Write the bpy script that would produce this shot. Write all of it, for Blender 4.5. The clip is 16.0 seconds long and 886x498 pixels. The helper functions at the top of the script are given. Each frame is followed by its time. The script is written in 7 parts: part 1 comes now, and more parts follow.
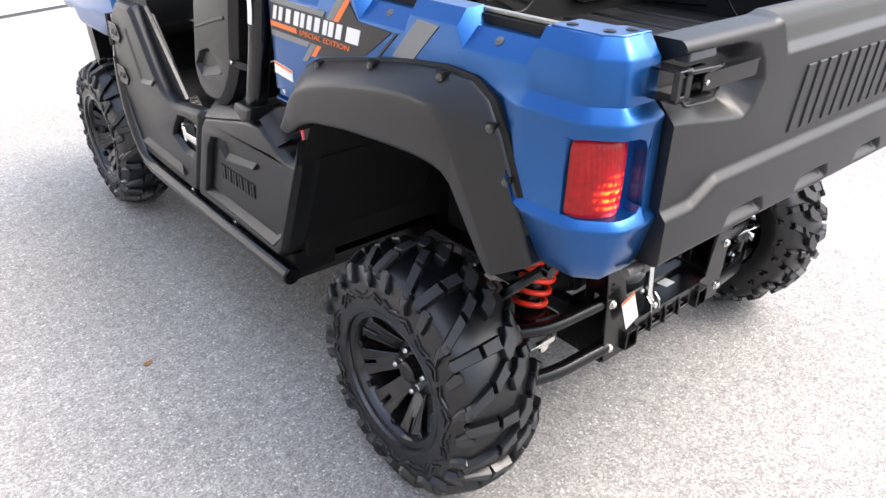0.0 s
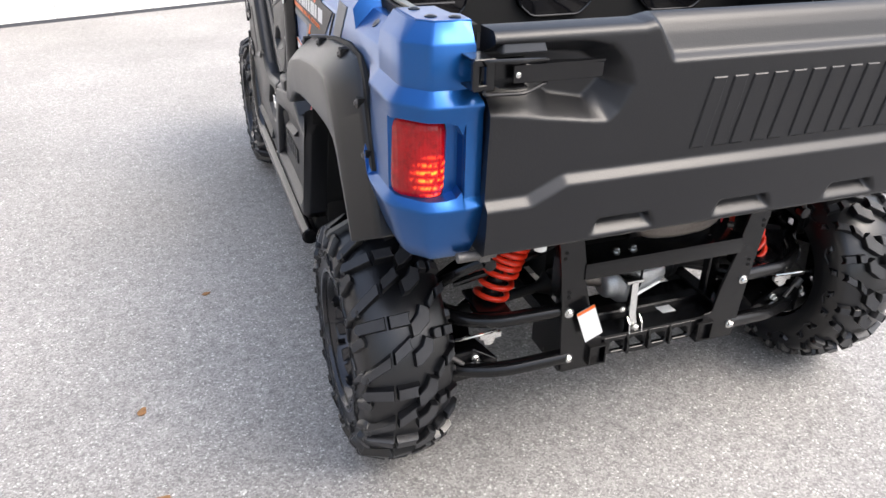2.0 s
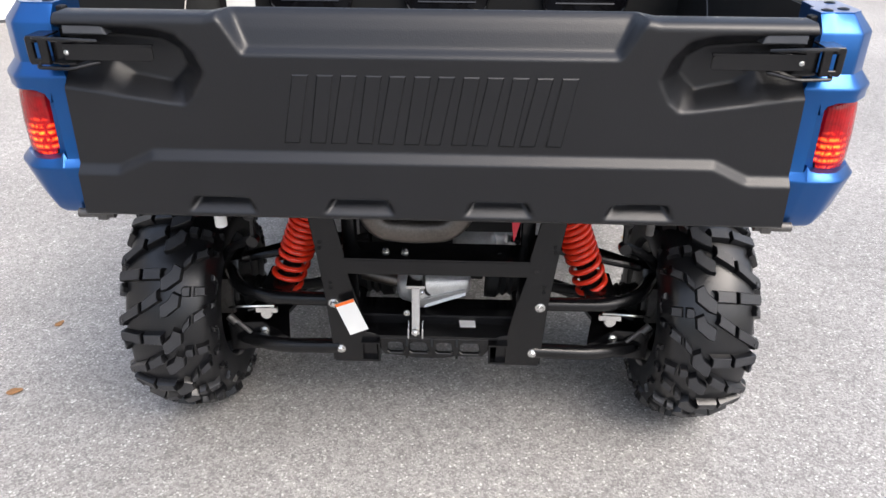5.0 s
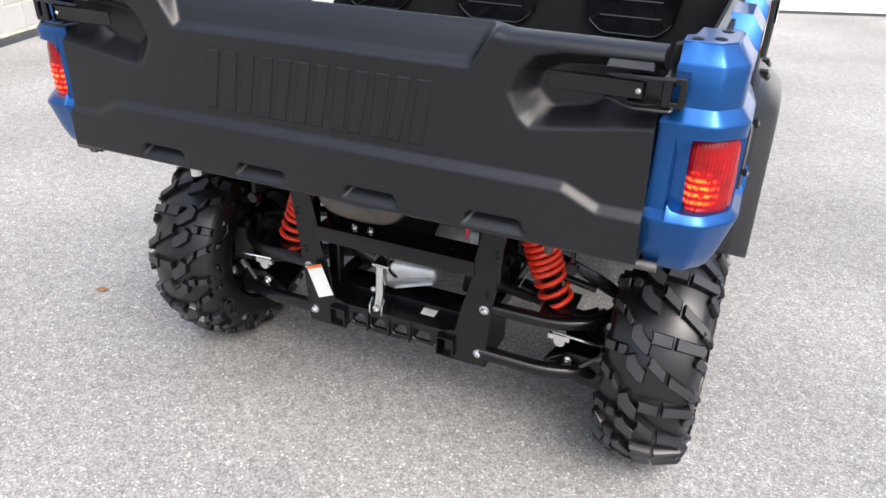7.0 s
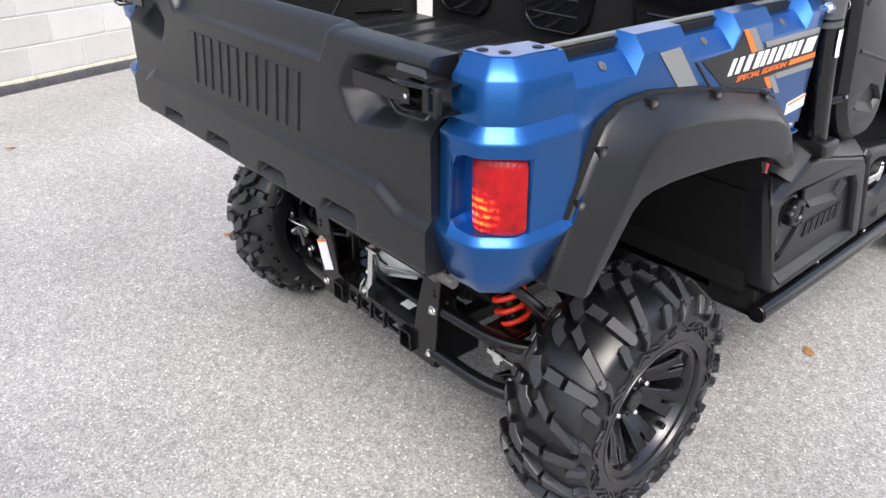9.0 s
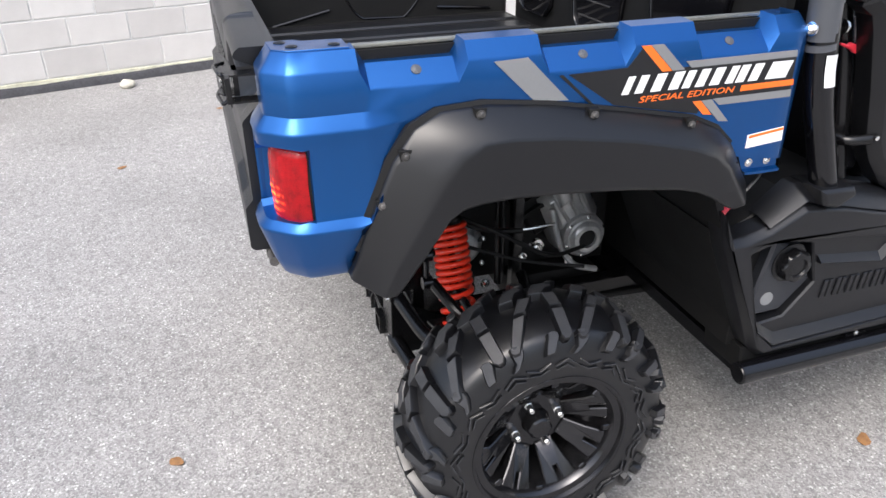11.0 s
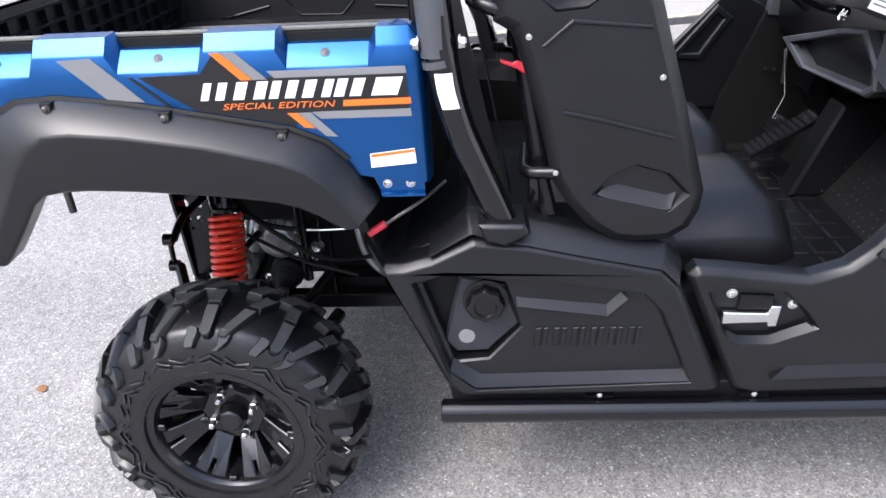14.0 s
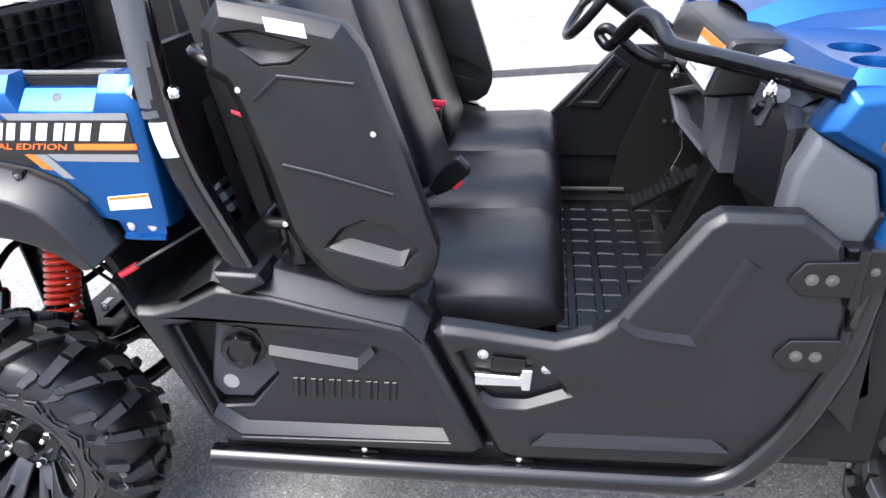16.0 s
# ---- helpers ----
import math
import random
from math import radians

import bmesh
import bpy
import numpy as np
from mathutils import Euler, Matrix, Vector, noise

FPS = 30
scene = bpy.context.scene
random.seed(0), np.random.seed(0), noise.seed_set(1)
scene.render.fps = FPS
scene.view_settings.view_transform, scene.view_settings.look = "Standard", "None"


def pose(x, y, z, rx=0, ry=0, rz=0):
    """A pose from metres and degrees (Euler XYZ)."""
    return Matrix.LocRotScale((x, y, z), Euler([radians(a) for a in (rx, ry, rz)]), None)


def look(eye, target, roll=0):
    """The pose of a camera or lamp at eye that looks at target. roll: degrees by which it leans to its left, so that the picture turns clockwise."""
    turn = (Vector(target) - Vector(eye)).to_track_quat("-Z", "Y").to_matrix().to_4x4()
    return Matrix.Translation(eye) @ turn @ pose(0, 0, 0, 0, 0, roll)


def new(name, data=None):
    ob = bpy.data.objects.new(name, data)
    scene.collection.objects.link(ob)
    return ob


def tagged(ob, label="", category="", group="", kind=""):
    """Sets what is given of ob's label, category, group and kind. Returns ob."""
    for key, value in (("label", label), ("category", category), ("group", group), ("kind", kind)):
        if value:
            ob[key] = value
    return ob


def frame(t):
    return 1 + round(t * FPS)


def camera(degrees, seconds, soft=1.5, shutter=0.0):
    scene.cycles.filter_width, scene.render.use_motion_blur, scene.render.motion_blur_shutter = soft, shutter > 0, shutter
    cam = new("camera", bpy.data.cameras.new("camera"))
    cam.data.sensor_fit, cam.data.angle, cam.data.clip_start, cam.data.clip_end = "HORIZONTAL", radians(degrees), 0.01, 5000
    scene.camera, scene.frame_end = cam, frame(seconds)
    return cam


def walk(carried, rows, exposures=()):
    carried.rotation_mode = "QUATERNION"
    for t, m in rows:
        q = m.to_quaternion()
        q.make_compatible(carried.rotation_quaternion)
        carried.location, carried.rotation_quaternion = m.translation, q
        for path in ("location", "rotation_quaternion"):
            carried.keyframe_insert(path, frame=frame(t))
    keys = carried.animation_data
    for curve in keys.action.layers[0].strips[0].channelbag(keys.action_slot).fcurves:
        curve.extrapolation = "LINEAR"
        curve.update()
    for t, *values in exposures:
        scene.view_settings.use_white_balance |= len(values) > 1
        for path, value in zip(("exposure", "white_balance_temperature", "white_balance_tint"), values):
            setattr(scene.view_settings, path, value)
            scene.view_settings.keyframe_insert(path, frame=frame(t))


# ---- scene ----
from mathutils.geometry import tessellate_polygon

cam = camera(62.8, 16.0)
PATH = [
    (0, (-1.552, -1.126, 1.399), (-0.423, 0.219, 0.442), 0.4),
    (0.5, (-1.439, -1.246, 1.392), (-0.462, 0.225, 0.452), -0.5),
    (1, (-1.305, -1.397, 1.4), (-0.507, 0.185, 0.473), 0.1),
    (1.5, (-1.198, -1.469, 1.388), (-0.525, 0.17, 0.46), -0.5),
    (2, (-1.052, -1.519, 1.383), (-0.448, 0.138, 0.438), 0.9),
    (2.5, (-0.913, -1.569, 1.387), (-0.405, 0.103, 0.414), 1.0),
    (3, (-0.732, -1.663, 1.389), (-0.349, 0.057, 0.442), 0.4),
    (3.5, (-0.541, -1.752, 1.391), (-0.262, -0.004, 0.461), 0.7),
    (4, (-0.367, -1.772, 1.383), (-0.169, -0.01, 0.457), 0.0),
    (4.2, (-0.272, -1.77, 1.385), (-0.106, -0.007, 0.455), 0.4),
    (6.3, (0.521, -1.751, 1.401), (0.032, -0.07, 0.433), 2.0),
    (6.5, (0.597, -1.731, 1.407), (0.06, -0.076, 0.422), 3.0),
    (7, (0.755, -1.684, 1.414), (0.067, -0.063, 0.465), 1.6),
    (7.5, (0.997, -1.625, 1.428), (0.092, -0.088, 0.523), 1.0),
    (8, (1.168, -1.526, 1.419), (0.089, -0.107, 0.511), 0.6),
    (8.5, (1.322, -1.367, 1.416), (0.114, -0.072, 0.487), 1.7),
    (8.7, (1.37, -1.314, 1.418), (0.112, -0.071, 0.483), 1.2),
    (10.8, (1.809, -0.669, 1.428), (0.156, -0.068, 0.477), 0.2),
    (11, (1.835, -0.599, 1.432), (0.161, -0.055, 0.483), -0.5),
    (11.5, (1.949, -0.401, 1.426), (0.22, -0.026, 0.493), -1.4),
    (12, (2.036, -0.227, 1.427), (0.282, -0.03, 0.485), -1.8),
    (12.5, (2.022, -0.026, 1.407), (0.259, 0.09, 0.47), -1.9),
    (13, (1.981, 0.175, 1.419), (0.219, 0.224, 0.473), -1.2),
    (13.5, (1.965, 0.357, 1.413), (0.209, 0.33, 0.455), -2.9),
    (14, (1.976, 0.582, 1.422), (0.22, 0.456, 0.472), -3.1),
    (14.5, (1.969, 0.732, 1.421), (0.196, 0.578, 0.506), -3.2),
    (15, (1.919, 0.89, 1.424), (0.138, 0.737, 0.527), -1.6),
    (15.5, (1.89, 1.016, 1.427), (0.106, 0.842, 0.541), -1.7),
    (16, (1.897, 1.161, 1.433), (0.118, 0.896, 0.558), -2.2),
]
walk(cam, [(t, look(eye, target, roll)) for t, eye, target, roll in PATH], exposures=[(0,0.88,6550,10),(1.5,0.55,6550,10),(2.5,0.46,6520,10),(4,0.28,6520,10),(6.5,0.32,6450,10),(8.5,0.34,6400,10),(11,0.20,6320,10),(12.5,0.12,6230,11),(13.5,0.4,6100,12),(14.5,0.55,5980,12),(16,0.95,5950,10)])

# ---- light: bright overcast sky, soft sun from high up ----
world = bpy.data.worlds.new("overcast_sky")
scene.world = world
world.use_nodes = True
wn, wl = world.node_tree.nodes, world.node_tree.links
sky = wn.new("ShaderNodeTexSky")
sky.sky_type = "NISHITA"
sky.sun_disc = False
SUN_ELEVATION, SUN_AZIMUTH = radians(52), radians(132)
sky.sun_elevation, sky.sun_rotation = SUN_ELEVATION, SUN_AZIMUTH
sky.air_density, sky.dust_density, sky.ozone_density = 1.0, 4.0, 1.0
haze = wn.new("ShaderNodeHueSaturation")
haze.inputs["Saturation"].default_value = 0.72
wl.new(sky.outputs["Color"], haze.inputs["Color"])
# overcast gradient: the zenith is well over twice as bright as the horizon
way = wn.new("ShaderNodeTexCoord")
split = wn.new("ShaderNodeSeparateXYZ")
wl.new(way.outputs["Generated"], split.inputs[0])
rise = wn.new("ShaderNodeMapRange")
rise.inputs["To Min"].default_value, rise.inputs["To Max"].default_value = 0.85, 3.2
wl.new(split.outputs["Z"], rise.inputs["Value"])
clouds = wn.new("ShaderNodeVectorMath")
clouds.operation = "SCALE"
wl.new(haze.outputs["Color"], clouds.inputs[0])
wl.new(rise.outputs[0], clouds.inputs["Scale"])
wl.new(clouds.outputs[0], wn["Background"].inputs["Color"])
wn["Background"].inputs["Strength"].default_value = 0.15

sun = new("sun", bpy.data.lights.new("sun", "SUN"))
sun.data.energy, sun.data.angle, sun.data.color = 0.65, radians(30), (1.0, 0.97, 0.93)
sun_from = Vector((math.sin(SUN_AZIMUTH) * math.cos(SUN_ELEVATION), math.cos(SUN_AZIMUTH) * math.cos(SUN_ELEVATION), math.sin(SUN_ELEVATION)))
sun.matrix_world = look(sun_from * 30, (0, 0, 0))


# ---- materials ----
def surface(name, color, rough=0.5, metal=0.0, vary=0.12, patch=6.0, grain=300.0, bump=0.15, coat=0.0, rough_vary=0.08, depth=0.001, spec=0.5):
    """A principled surface with blotches (patch per metre) and fine grain (per metre) in colour, roughness and relief."""
    m = bpy.data.materials.new(name)
    m.use_nodes = True
    n, l = m.node_tree.nodes, m.node_tree.links
    p = n["Principled BSDF"]
    at = n.new("ShaderNodeTexCoord")
    big, fine = n.new("ShaderNodeTexNoise"), n.new("ShaderNodeTexNoise")
    big.inputs["Scale"].default_value, big.inputs["Detail"].default_value = patch, 5
    fine.inputs["Scale"].default_value, fine.inputs["Detail"].default_value = grain, 2
    mix = n.new("ShaderNodeMix")
    mix.data_type = "RGBA"
    mix.inputs[6].default_value = (*[c * (1 - vary) for c in color], 1)
    mix.inputs[7].default_value = (*[min(1, c * (1 + vary)) for c in color], 1)
    blend = n.new("ShaderNodeMath")
    blend.operation = "MULTIPLY_ADD"
    blend.inputs[1].default_value = 0.6
    for t in (big, fine):
        l.new(at.outputs["Object"], t.inputs["Vector"])
    scaled = n.new("ShaderNodeMath")
    scaled.operation = "MULTIPLY"
    scaled.inputs[1].default_value = 0.4
    l.new(fine.outputs["Fac"], scaled.inputs[0])
    l.new(big.outputs["Fac"], blend.inputs[0])
    l.new(scaled.outputs[0], blend.inputs[2])
    stretch = n.new("ShaderNodeMapRange")
    stretch.inputs["From Min"].default_value, stretch.inputs["From Max"].default_value = 0.3, 0.7
    l.new(blend.outputs[0], stretch.inputs["Value"])
    l.new(stretch.outputs[0], mix.inputs[0])
    l.new(mix.outputs[2], p.inputs["Base Color"])
    rr = n.new("ShaderNodeMapRange")
    rr.inputs["To Min"].default_value, rr.inputs["To Max"].default_value = max(0.02, rough - rough_vary), min(1, rough + rough_vary)
    l.new(big.outputs["Fac"], rr.inputs["Value"])
    l.new(rr.outputs[0], p.inputs["Roughness"])
    p.inputs["Metallic"].default_value = metal
    p.inputs["Coat Weight"].default_value = coat
    p.inputs["Coat Roughness"].default_value = 0.12
    p.inputs["Specular IOR Level"].default_value = spec
    if bump:
        b = n.new("ShaderNodeBump")
        b.inputs["Strength"].default_value, b.inputs["Distance"].default_value = bump, depth
        l.new(fine.outputs["Fac"], b.inputs["Height"])
        l.new(b.outputs["Normal"], p.inputs["Normal"])
    return m


def asphalt_material():
    """Worn pale asphalt: stones of about 6 mm in many greys, dark joints, large stains."""
    m = bpy.data.materials.new("worn_asphalt")
    m.use_nodes = True
    n, l = m.node_tree.nodes, m.node_tree.links
    p = n["Principled BSDF"]
    at = n.new("ShaderNodeTexCoord")
    cells, edge = n.new("ShaderNodeTexVoronoi"), n.new("ShaderNodeTexVoronoi")
    cells.inputs["Scale"].default_value = edge.inputs["Scale"].default_value = 190
    edge.feature = "DISTANCE_TO_EDGE"
    big, mid = n.new("ShaderNodeTexNoise"), n.new("ShaderNodeTexNoise")
    big.inputs["Scale"].default_value, big.inputs["Detail"].default_value = 0.9, 6
    mid.inputs["Scale"].default_value, mid.inputs["Detail"].default_value = 26, 4
    for t in (cells, edge, big, mid):
        l.new(at.outputs["Object"], t.inputs["Vector"])
    grey = n.new("ShaderNodeSeparateColor")
    l.new(cells.outputs["Color"], grey.inputs[0])
    stones = n.new("ShaderNodeValToRGB")
    r = stones.color_ramp
    r.elements[0].position, r.elements[0].color = 0.0, (0.19, 0.185, 0.18, 1)
    r.elements[1].position, r.elements[1].color = 1.0, (0.62, 0.61, 0.59, 1)
    e = r.elements.new(0.45)
    e.color = (0.30, 0.29, 0.28, 1)
    e = r.elements.new(0.95)
    e.color = (0.41, 0.40, 0.385, 1)
    e = r.elements.new(0.88)
    e.color = (0.37, 0.36, 0.345, 1)
    l.new(grey.outputs[0], stones.inputs[0])
    joint = n.new("ShaderNodeMapRange")
    joint.inputs["From Max"].default_value = 0.12
    joint.inputs["To Min"].default_value = 0.7
    l.new(edge.outputs["Distance"], joint.inputs["Value"])
    stain = n.new("ShaderNodeMapRange")
    stain.inputs["From Min"].default_value, stain.inputs["From Max"].default_value = 0.3, 0.7
    stain.inputs["To Min"].default_value, stain.inputs["To Max"].default_value = 0.80, 1.14
    l.new(big.outputs["Fac"], stain.inputs["Value"])
    stain2 = n.new("ShaderNodeMapRange")
    stain2.inputs["From Min"].default_value, stain2.inputs["From Max"].default_value = 0.3, 0.7
    stain2.inputs["To Min"].default_value, stain2.inputs["To Max"].default_value = 0.86, 1.12
    l.new(mid.outputs["Fac"], stain2.inputs["Value"])
    a, b = n.new("ShaderNodeMath"), n.new("ShaderNodeMath")
    a.operation = b.operation = "MULTIPLY"
    l.new(stain.outputs[0], a.inputs[0])
    l.new(stain2.outputs[0], a.inputs[1])
    l.new(a.outputs[0], b.inputs[0])
    l.new(joint.outputs[0], b.inputs[1])
    tint = n.new("ShaderNodeVectorMath")
    tint.operation = "SCALE"
    l.new(stones.outputs[0], tint.inputs[0])
    l.new(b.outputs[0], tint.inputs["Scale"])
    l.new(tint.outputs[0], p.inputs["Base Color"])
    p.inputs["Roughness"].default_value = 0.85
    bump = n.new("ShaderNodeBump")
    bump.inputs["Strength"].default_value, bump.inputs["Distance"].default_value = 0.7, 0.003
    l.new(edge.outputs["Distance"], bump.inputs["Height"])
    l.new(bump.outputs["Normal"], p.inputs["Normal"])
    return m


def block_material(name, low, high):
    """Painted concrete block; each block takes its own tone."""
    m = surface(name, (1, 1, 1), 0.9, patch=9, grain=160, bump=0.6, depth=0.003)
    n, l = m.node_tree.nodes, m.node_tree.links
    p = n["Principled BSDF"]
    info, ramp = n.new("ShaderNodeObjectInfo"), n.new("ShaderNodeValToRGB")
    ramp.color_ramp.elements[0].color, ramp.color_ramp.elements[1].color = (*low, 1), (*high, 1)
    l.new(info.outputs["Random"], ramp.inputs[0])
    old = p.inputs["Base Color"].links[0].from_socket
    mul = n.new("ShaderNodeMix")
    mul.data_type, mul.blend_type = "RGBA", "MULTIPLY"
    mul.inputs[0].default_value = 1.0
    l.new(ramp.outputs[0], mul.inputs[6])
    l.new(old, mul.inputs[7])
    l.new(mul.outputs[2], p.inputs["Base Color"])
    return m


ASPHALT = asphalt_material()
BLOCK = block_material("painted_block", (0.49, 0.475, 0.455), (0.60, 0.585, 0.56))
MORTAR = surface("mortar", (0.60, 0.60, 0.58), 0.95, grain=120, bump=0.5)
TAR = surface("tar_strip", (0.05, 0.05, 0.055), 0.8, patch=14, vary=0.4, grain=90, bump=0.6)
MOSS = surface("mossy_mortar", (0.50, 0.49, 0.38), 0.95, patch=20, vary=0.35, grain=120, bump=0.6)
SIDING = surface("white_siding", (0.80, 0.80, 0.79), 0.55, patch=1.5, vary=0.05, grain=40, bump=0.05)
BLUE = surface("blue_metallic_paint", (0.006, 0.082, 0.280), 0.34, metal=0.82, vary=0.05, patch=3, grain=1500, bump=0.02, coat=0.42, rough_vary=0.04)
PLASTIC = surface("grained_black_plastic", (0.0050, 0.0053, 0.0066), 0.36, vary=0.18, patch=5, grain=420, bump=0.26, rough_vary=0.07, spec=0.47)
GRAINED = surface("coarse_grained_black_plastic", (0.0056, 0.0058, 0.0068), 0.37, vary=0.22, patch=7, grain=420, bump=0.32, rough_vary=0.07, spec=0.45)
FLARE = surface("satin_grey_black_plastic", (0.0048, 0.0050, 0.0060), 0.31, vary=0.12, patch=4, grain=900, bump=0.08, spec=0.50)
GREYPL = surface("dark_grey_plastic", (0.064, 0.068, 0.077), 0.46, vary=0.08, patch=4, grain=700, bump=0.15)
SATINPL = surface("satin_dark_plastic", (0.020, 0.022, 0.027), 0.38, vary=0.10, patch=5, grain=600, bump=0.10)
BLACKMETAL = surface("black_powder_coat", (0.0045, 0.0045, 0.005), 0.24, vary=0.25, patch=18, grain=600, bump=0.10, spec=0.42)
GLOSSBLACK = surface("gloss_black_tube", (0.0035, 0.0035, 0.0045), 0.11, vary=0.15, patch=9, grain=400, bump=0.02, rough_vary=0.03, spec=0.55)
MATTEBLACK = surface("dull_black_liner", (0.005, 0.005, 0.005), 0.62, vary=0.25, patch=12, grain=300, bump=0.25, spec=0.3)
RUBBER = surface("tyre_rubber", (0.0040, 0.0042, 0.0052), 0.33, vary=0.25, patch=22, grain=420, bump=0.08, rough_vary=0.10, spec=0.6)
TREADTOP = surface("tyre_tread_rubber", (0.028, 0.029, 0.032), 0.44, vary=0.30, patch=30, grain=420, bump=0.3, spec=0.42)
RIMBLACK = surface("satin_black_alloy", (0.050, 0.050, 0.053), 0.15, metal=0.88, vary=0.15, patch=30, grain=800, bump=0.05)
CHROME = surface("bright_zinc", (0.72, 0.72, 0.70), 0.22, metal=1.0, vary=0.08, patch=40, grain=600, bump=0.05)
ALU = surface("cast_aluminium", (0.46, 0.47, 0.47), 0.38, metal=0.6, vary=0.25, patch=30, grain=300, bump=0.3)
STEEL = surface("heat_tinted_steel", (0.125, 0.112, 0.10), 0.38, metal=0.9, vary=0.3, patch=14, grain=200, bump=0.15)
DARKSTEEL = surface("dirty_steel", (0.12, 0.115, 0.11), 0.5, metal=0.7, vary=0.35, patch=20, grain=200, bump=0.25)
REDSPRING = surface("orange_red_paint", (0.86, 0.040, 0.012), 0.30, vary=0.08, patch=20, grain=300, bump=0.05, coat=0.3)
REDPL = surface("red_plastic", (0.62, 0.03, 0.05), 0.4, vary=0.05, bump=0.05)
WHITE = surface("white_sticker", (0.82, 0.82, 0.80), 0.5, vary=0.03, patch=40, bump=0.03)
ORANGE = surface("orange_print", (0.85, 0.16, 0.015), 0.42, vary=0.04, bump=0.02)
GREYDECAL = surface("grey_print", (0.19, 0.195, 0.20), 0.5, vary=0.05, patch=10, bump=0.02)
BLACKDECAL = surface("black_print", (0.006, 0.006, 0.007), 0.45, vary=0.1, patch=10, bump=0.02)
WHITEDECAL = surface("white_print", (0.80, 0.80, 0.80), 0.4, vary=0.03, bump=0.02)
VINYL = surface("black_seat_vinyl", (0.006, 0.006, 0.007), 0.33, vary=0.15, patch=7, grain=520, bump=0.3, spec=0.34)
WEBBING = surface("seat_belt_webbing", (0.012, 0.0115, 0.012), 0.7, vary=0.25, patch=60, grain=700, bump=0.4)
RAILMETAL = surface("bed_rail_metal", (0.28, 0.28, 0.25), 0.42, metal=0.8, vary=0.25, patch=10, grain=200, bump=0.1)
LEAF = surface("dry_leaf", (0.24, 0.12, 0.045), 0.8, vary=0.35, patch=60, grain=300, bump=0.3)
STONE = surface("pale_stone", (0.52, 0.50, 0.42), 0.9, vary=0.2, patch=50, grain=200, bump=0.6)


def lens_material():
    """Deep red lamp lens with fine prisms; the bulbs behind its lower half shine through in rows."""
    m = surface("red_lamp_lens", (0.26, 0.0015, 0.004), 0.13, vary=0.45, patch=70, grain=500, bump=0.0, rough_vary=0.03, spec=0.40)
    n, l = m.node_tree.nodes, m.node_tree.links
    p = n["Principled BSDF"]
    at, xyz = n.new("ShaderNodeTexCoord"), n.new("ShaderNodeSeparateXYZ")
    l.new(at.outputs["Object"], xyz.inputs[0])

    def maths(kind, a, b=0.0, c=0.0):
        q = n.new("ShaderNodeMath")
        q.operation = kind
        for k, v in enumerate((a, b, c)):
            if isinstance(v, (int, float)):
                q.inputs[k].default_value = v
            else:
                l.new(v, q.inputs[k])
        return q.outputs[0]

    def band(v, low, high, soft):
        up = maths("SMOOTH_MIN", maths("MULTIPLY", maths("SUBTRACT", v, low), 1 / soft), 1.0, 0.1)
        down = maths("MULTIPLY", maths("SUBTRACT", high, v), 1 / soft)
        return maths("MAXIMUM", maths("MINIMUM", up, maths("MINIMUM", down, 1.0)), 0.0)

    x, y, z = maths("ABSOLUTE", xyz.outputs[0]), xyz.outputs[1], xyz.outputs[2]
    across, up = maths("MULTIPLY", maths("SUBTRACT", x, 0.708), 1 / 0.036), maths("MULTIPLY", maths("SUBTRACT", z, 0.946), 1 / 0.040)
    lit = maths("MAXIMUM", maths("SUBTRACT", 1.0, maths("ADD", maths("MULTIPLY", across, across), maths("MULTIPLY", up, up))), 0.0)
    stretched = n.new("ShaderNodeMapping")
    stretched.inputs["Scale"].default_value = (90, 90, 45)
    cells = n.new("ShaderNodeTexNoise")
    cells.inputs["Scale"].default_value, cells.inputs["Detail"].default_value = 1.6, 1.0
    l.new(at.outputs["Object"], stretched.inputs[0])
    l.new(stretched.outputs[0], cells.inputs["Vector"])
    rows = maths("POWER", maths("MULTIPLY_ADD", maths("SINE", maths("MULTIPLY", z, 2 * math.pi / 0.0132)), 0.5, 0.5), 1.4)
    bars = maths("MULTIPLY", maths("MULTIPLY", rows, band(cells.outputs["Fac"], 0.36, 2.0, 0.22)), lit)
    hot = n.new("ShaderNodeMix")
    hot.data_type = "RGBA"
    hot.inputs[6].default_value, hot.inputs[7].default_value = (1.0, 0.012, 0.012, 1), (1.0, 0.24, 0.02, 1)
    l.new(bars, hot.inputs[0])
    l.new(hot.outputs[2], p.inputs["Emission Color"])
    l.new(maths("ADD", maths("MULTIPLY_ADD", lit, 0.26, 0.03), maths("MULTIPLY", bars, 3.0)), p.inputs["Emission Strength"])
    prism = maths("ADD", maths("SINE", maths("MULTIPLY", x, 2 * math.pi / 0.0055)), maths("MULTIPLY", maths("SINE", maths("MULTIPLY", z, 2 * math.pi / 0.0105)), 0.3))
    b = n.new("ShaderNodeBump")
    b.inputs["Strength"].default_value, b.inputs["Distance"].default_value = 0.22, 0.001
    l.new(prism, b.inputs["Height"])
    l.new(b.outputs["Normal"], p.inputs["Normal"])
    return m


LENS = lens_material()


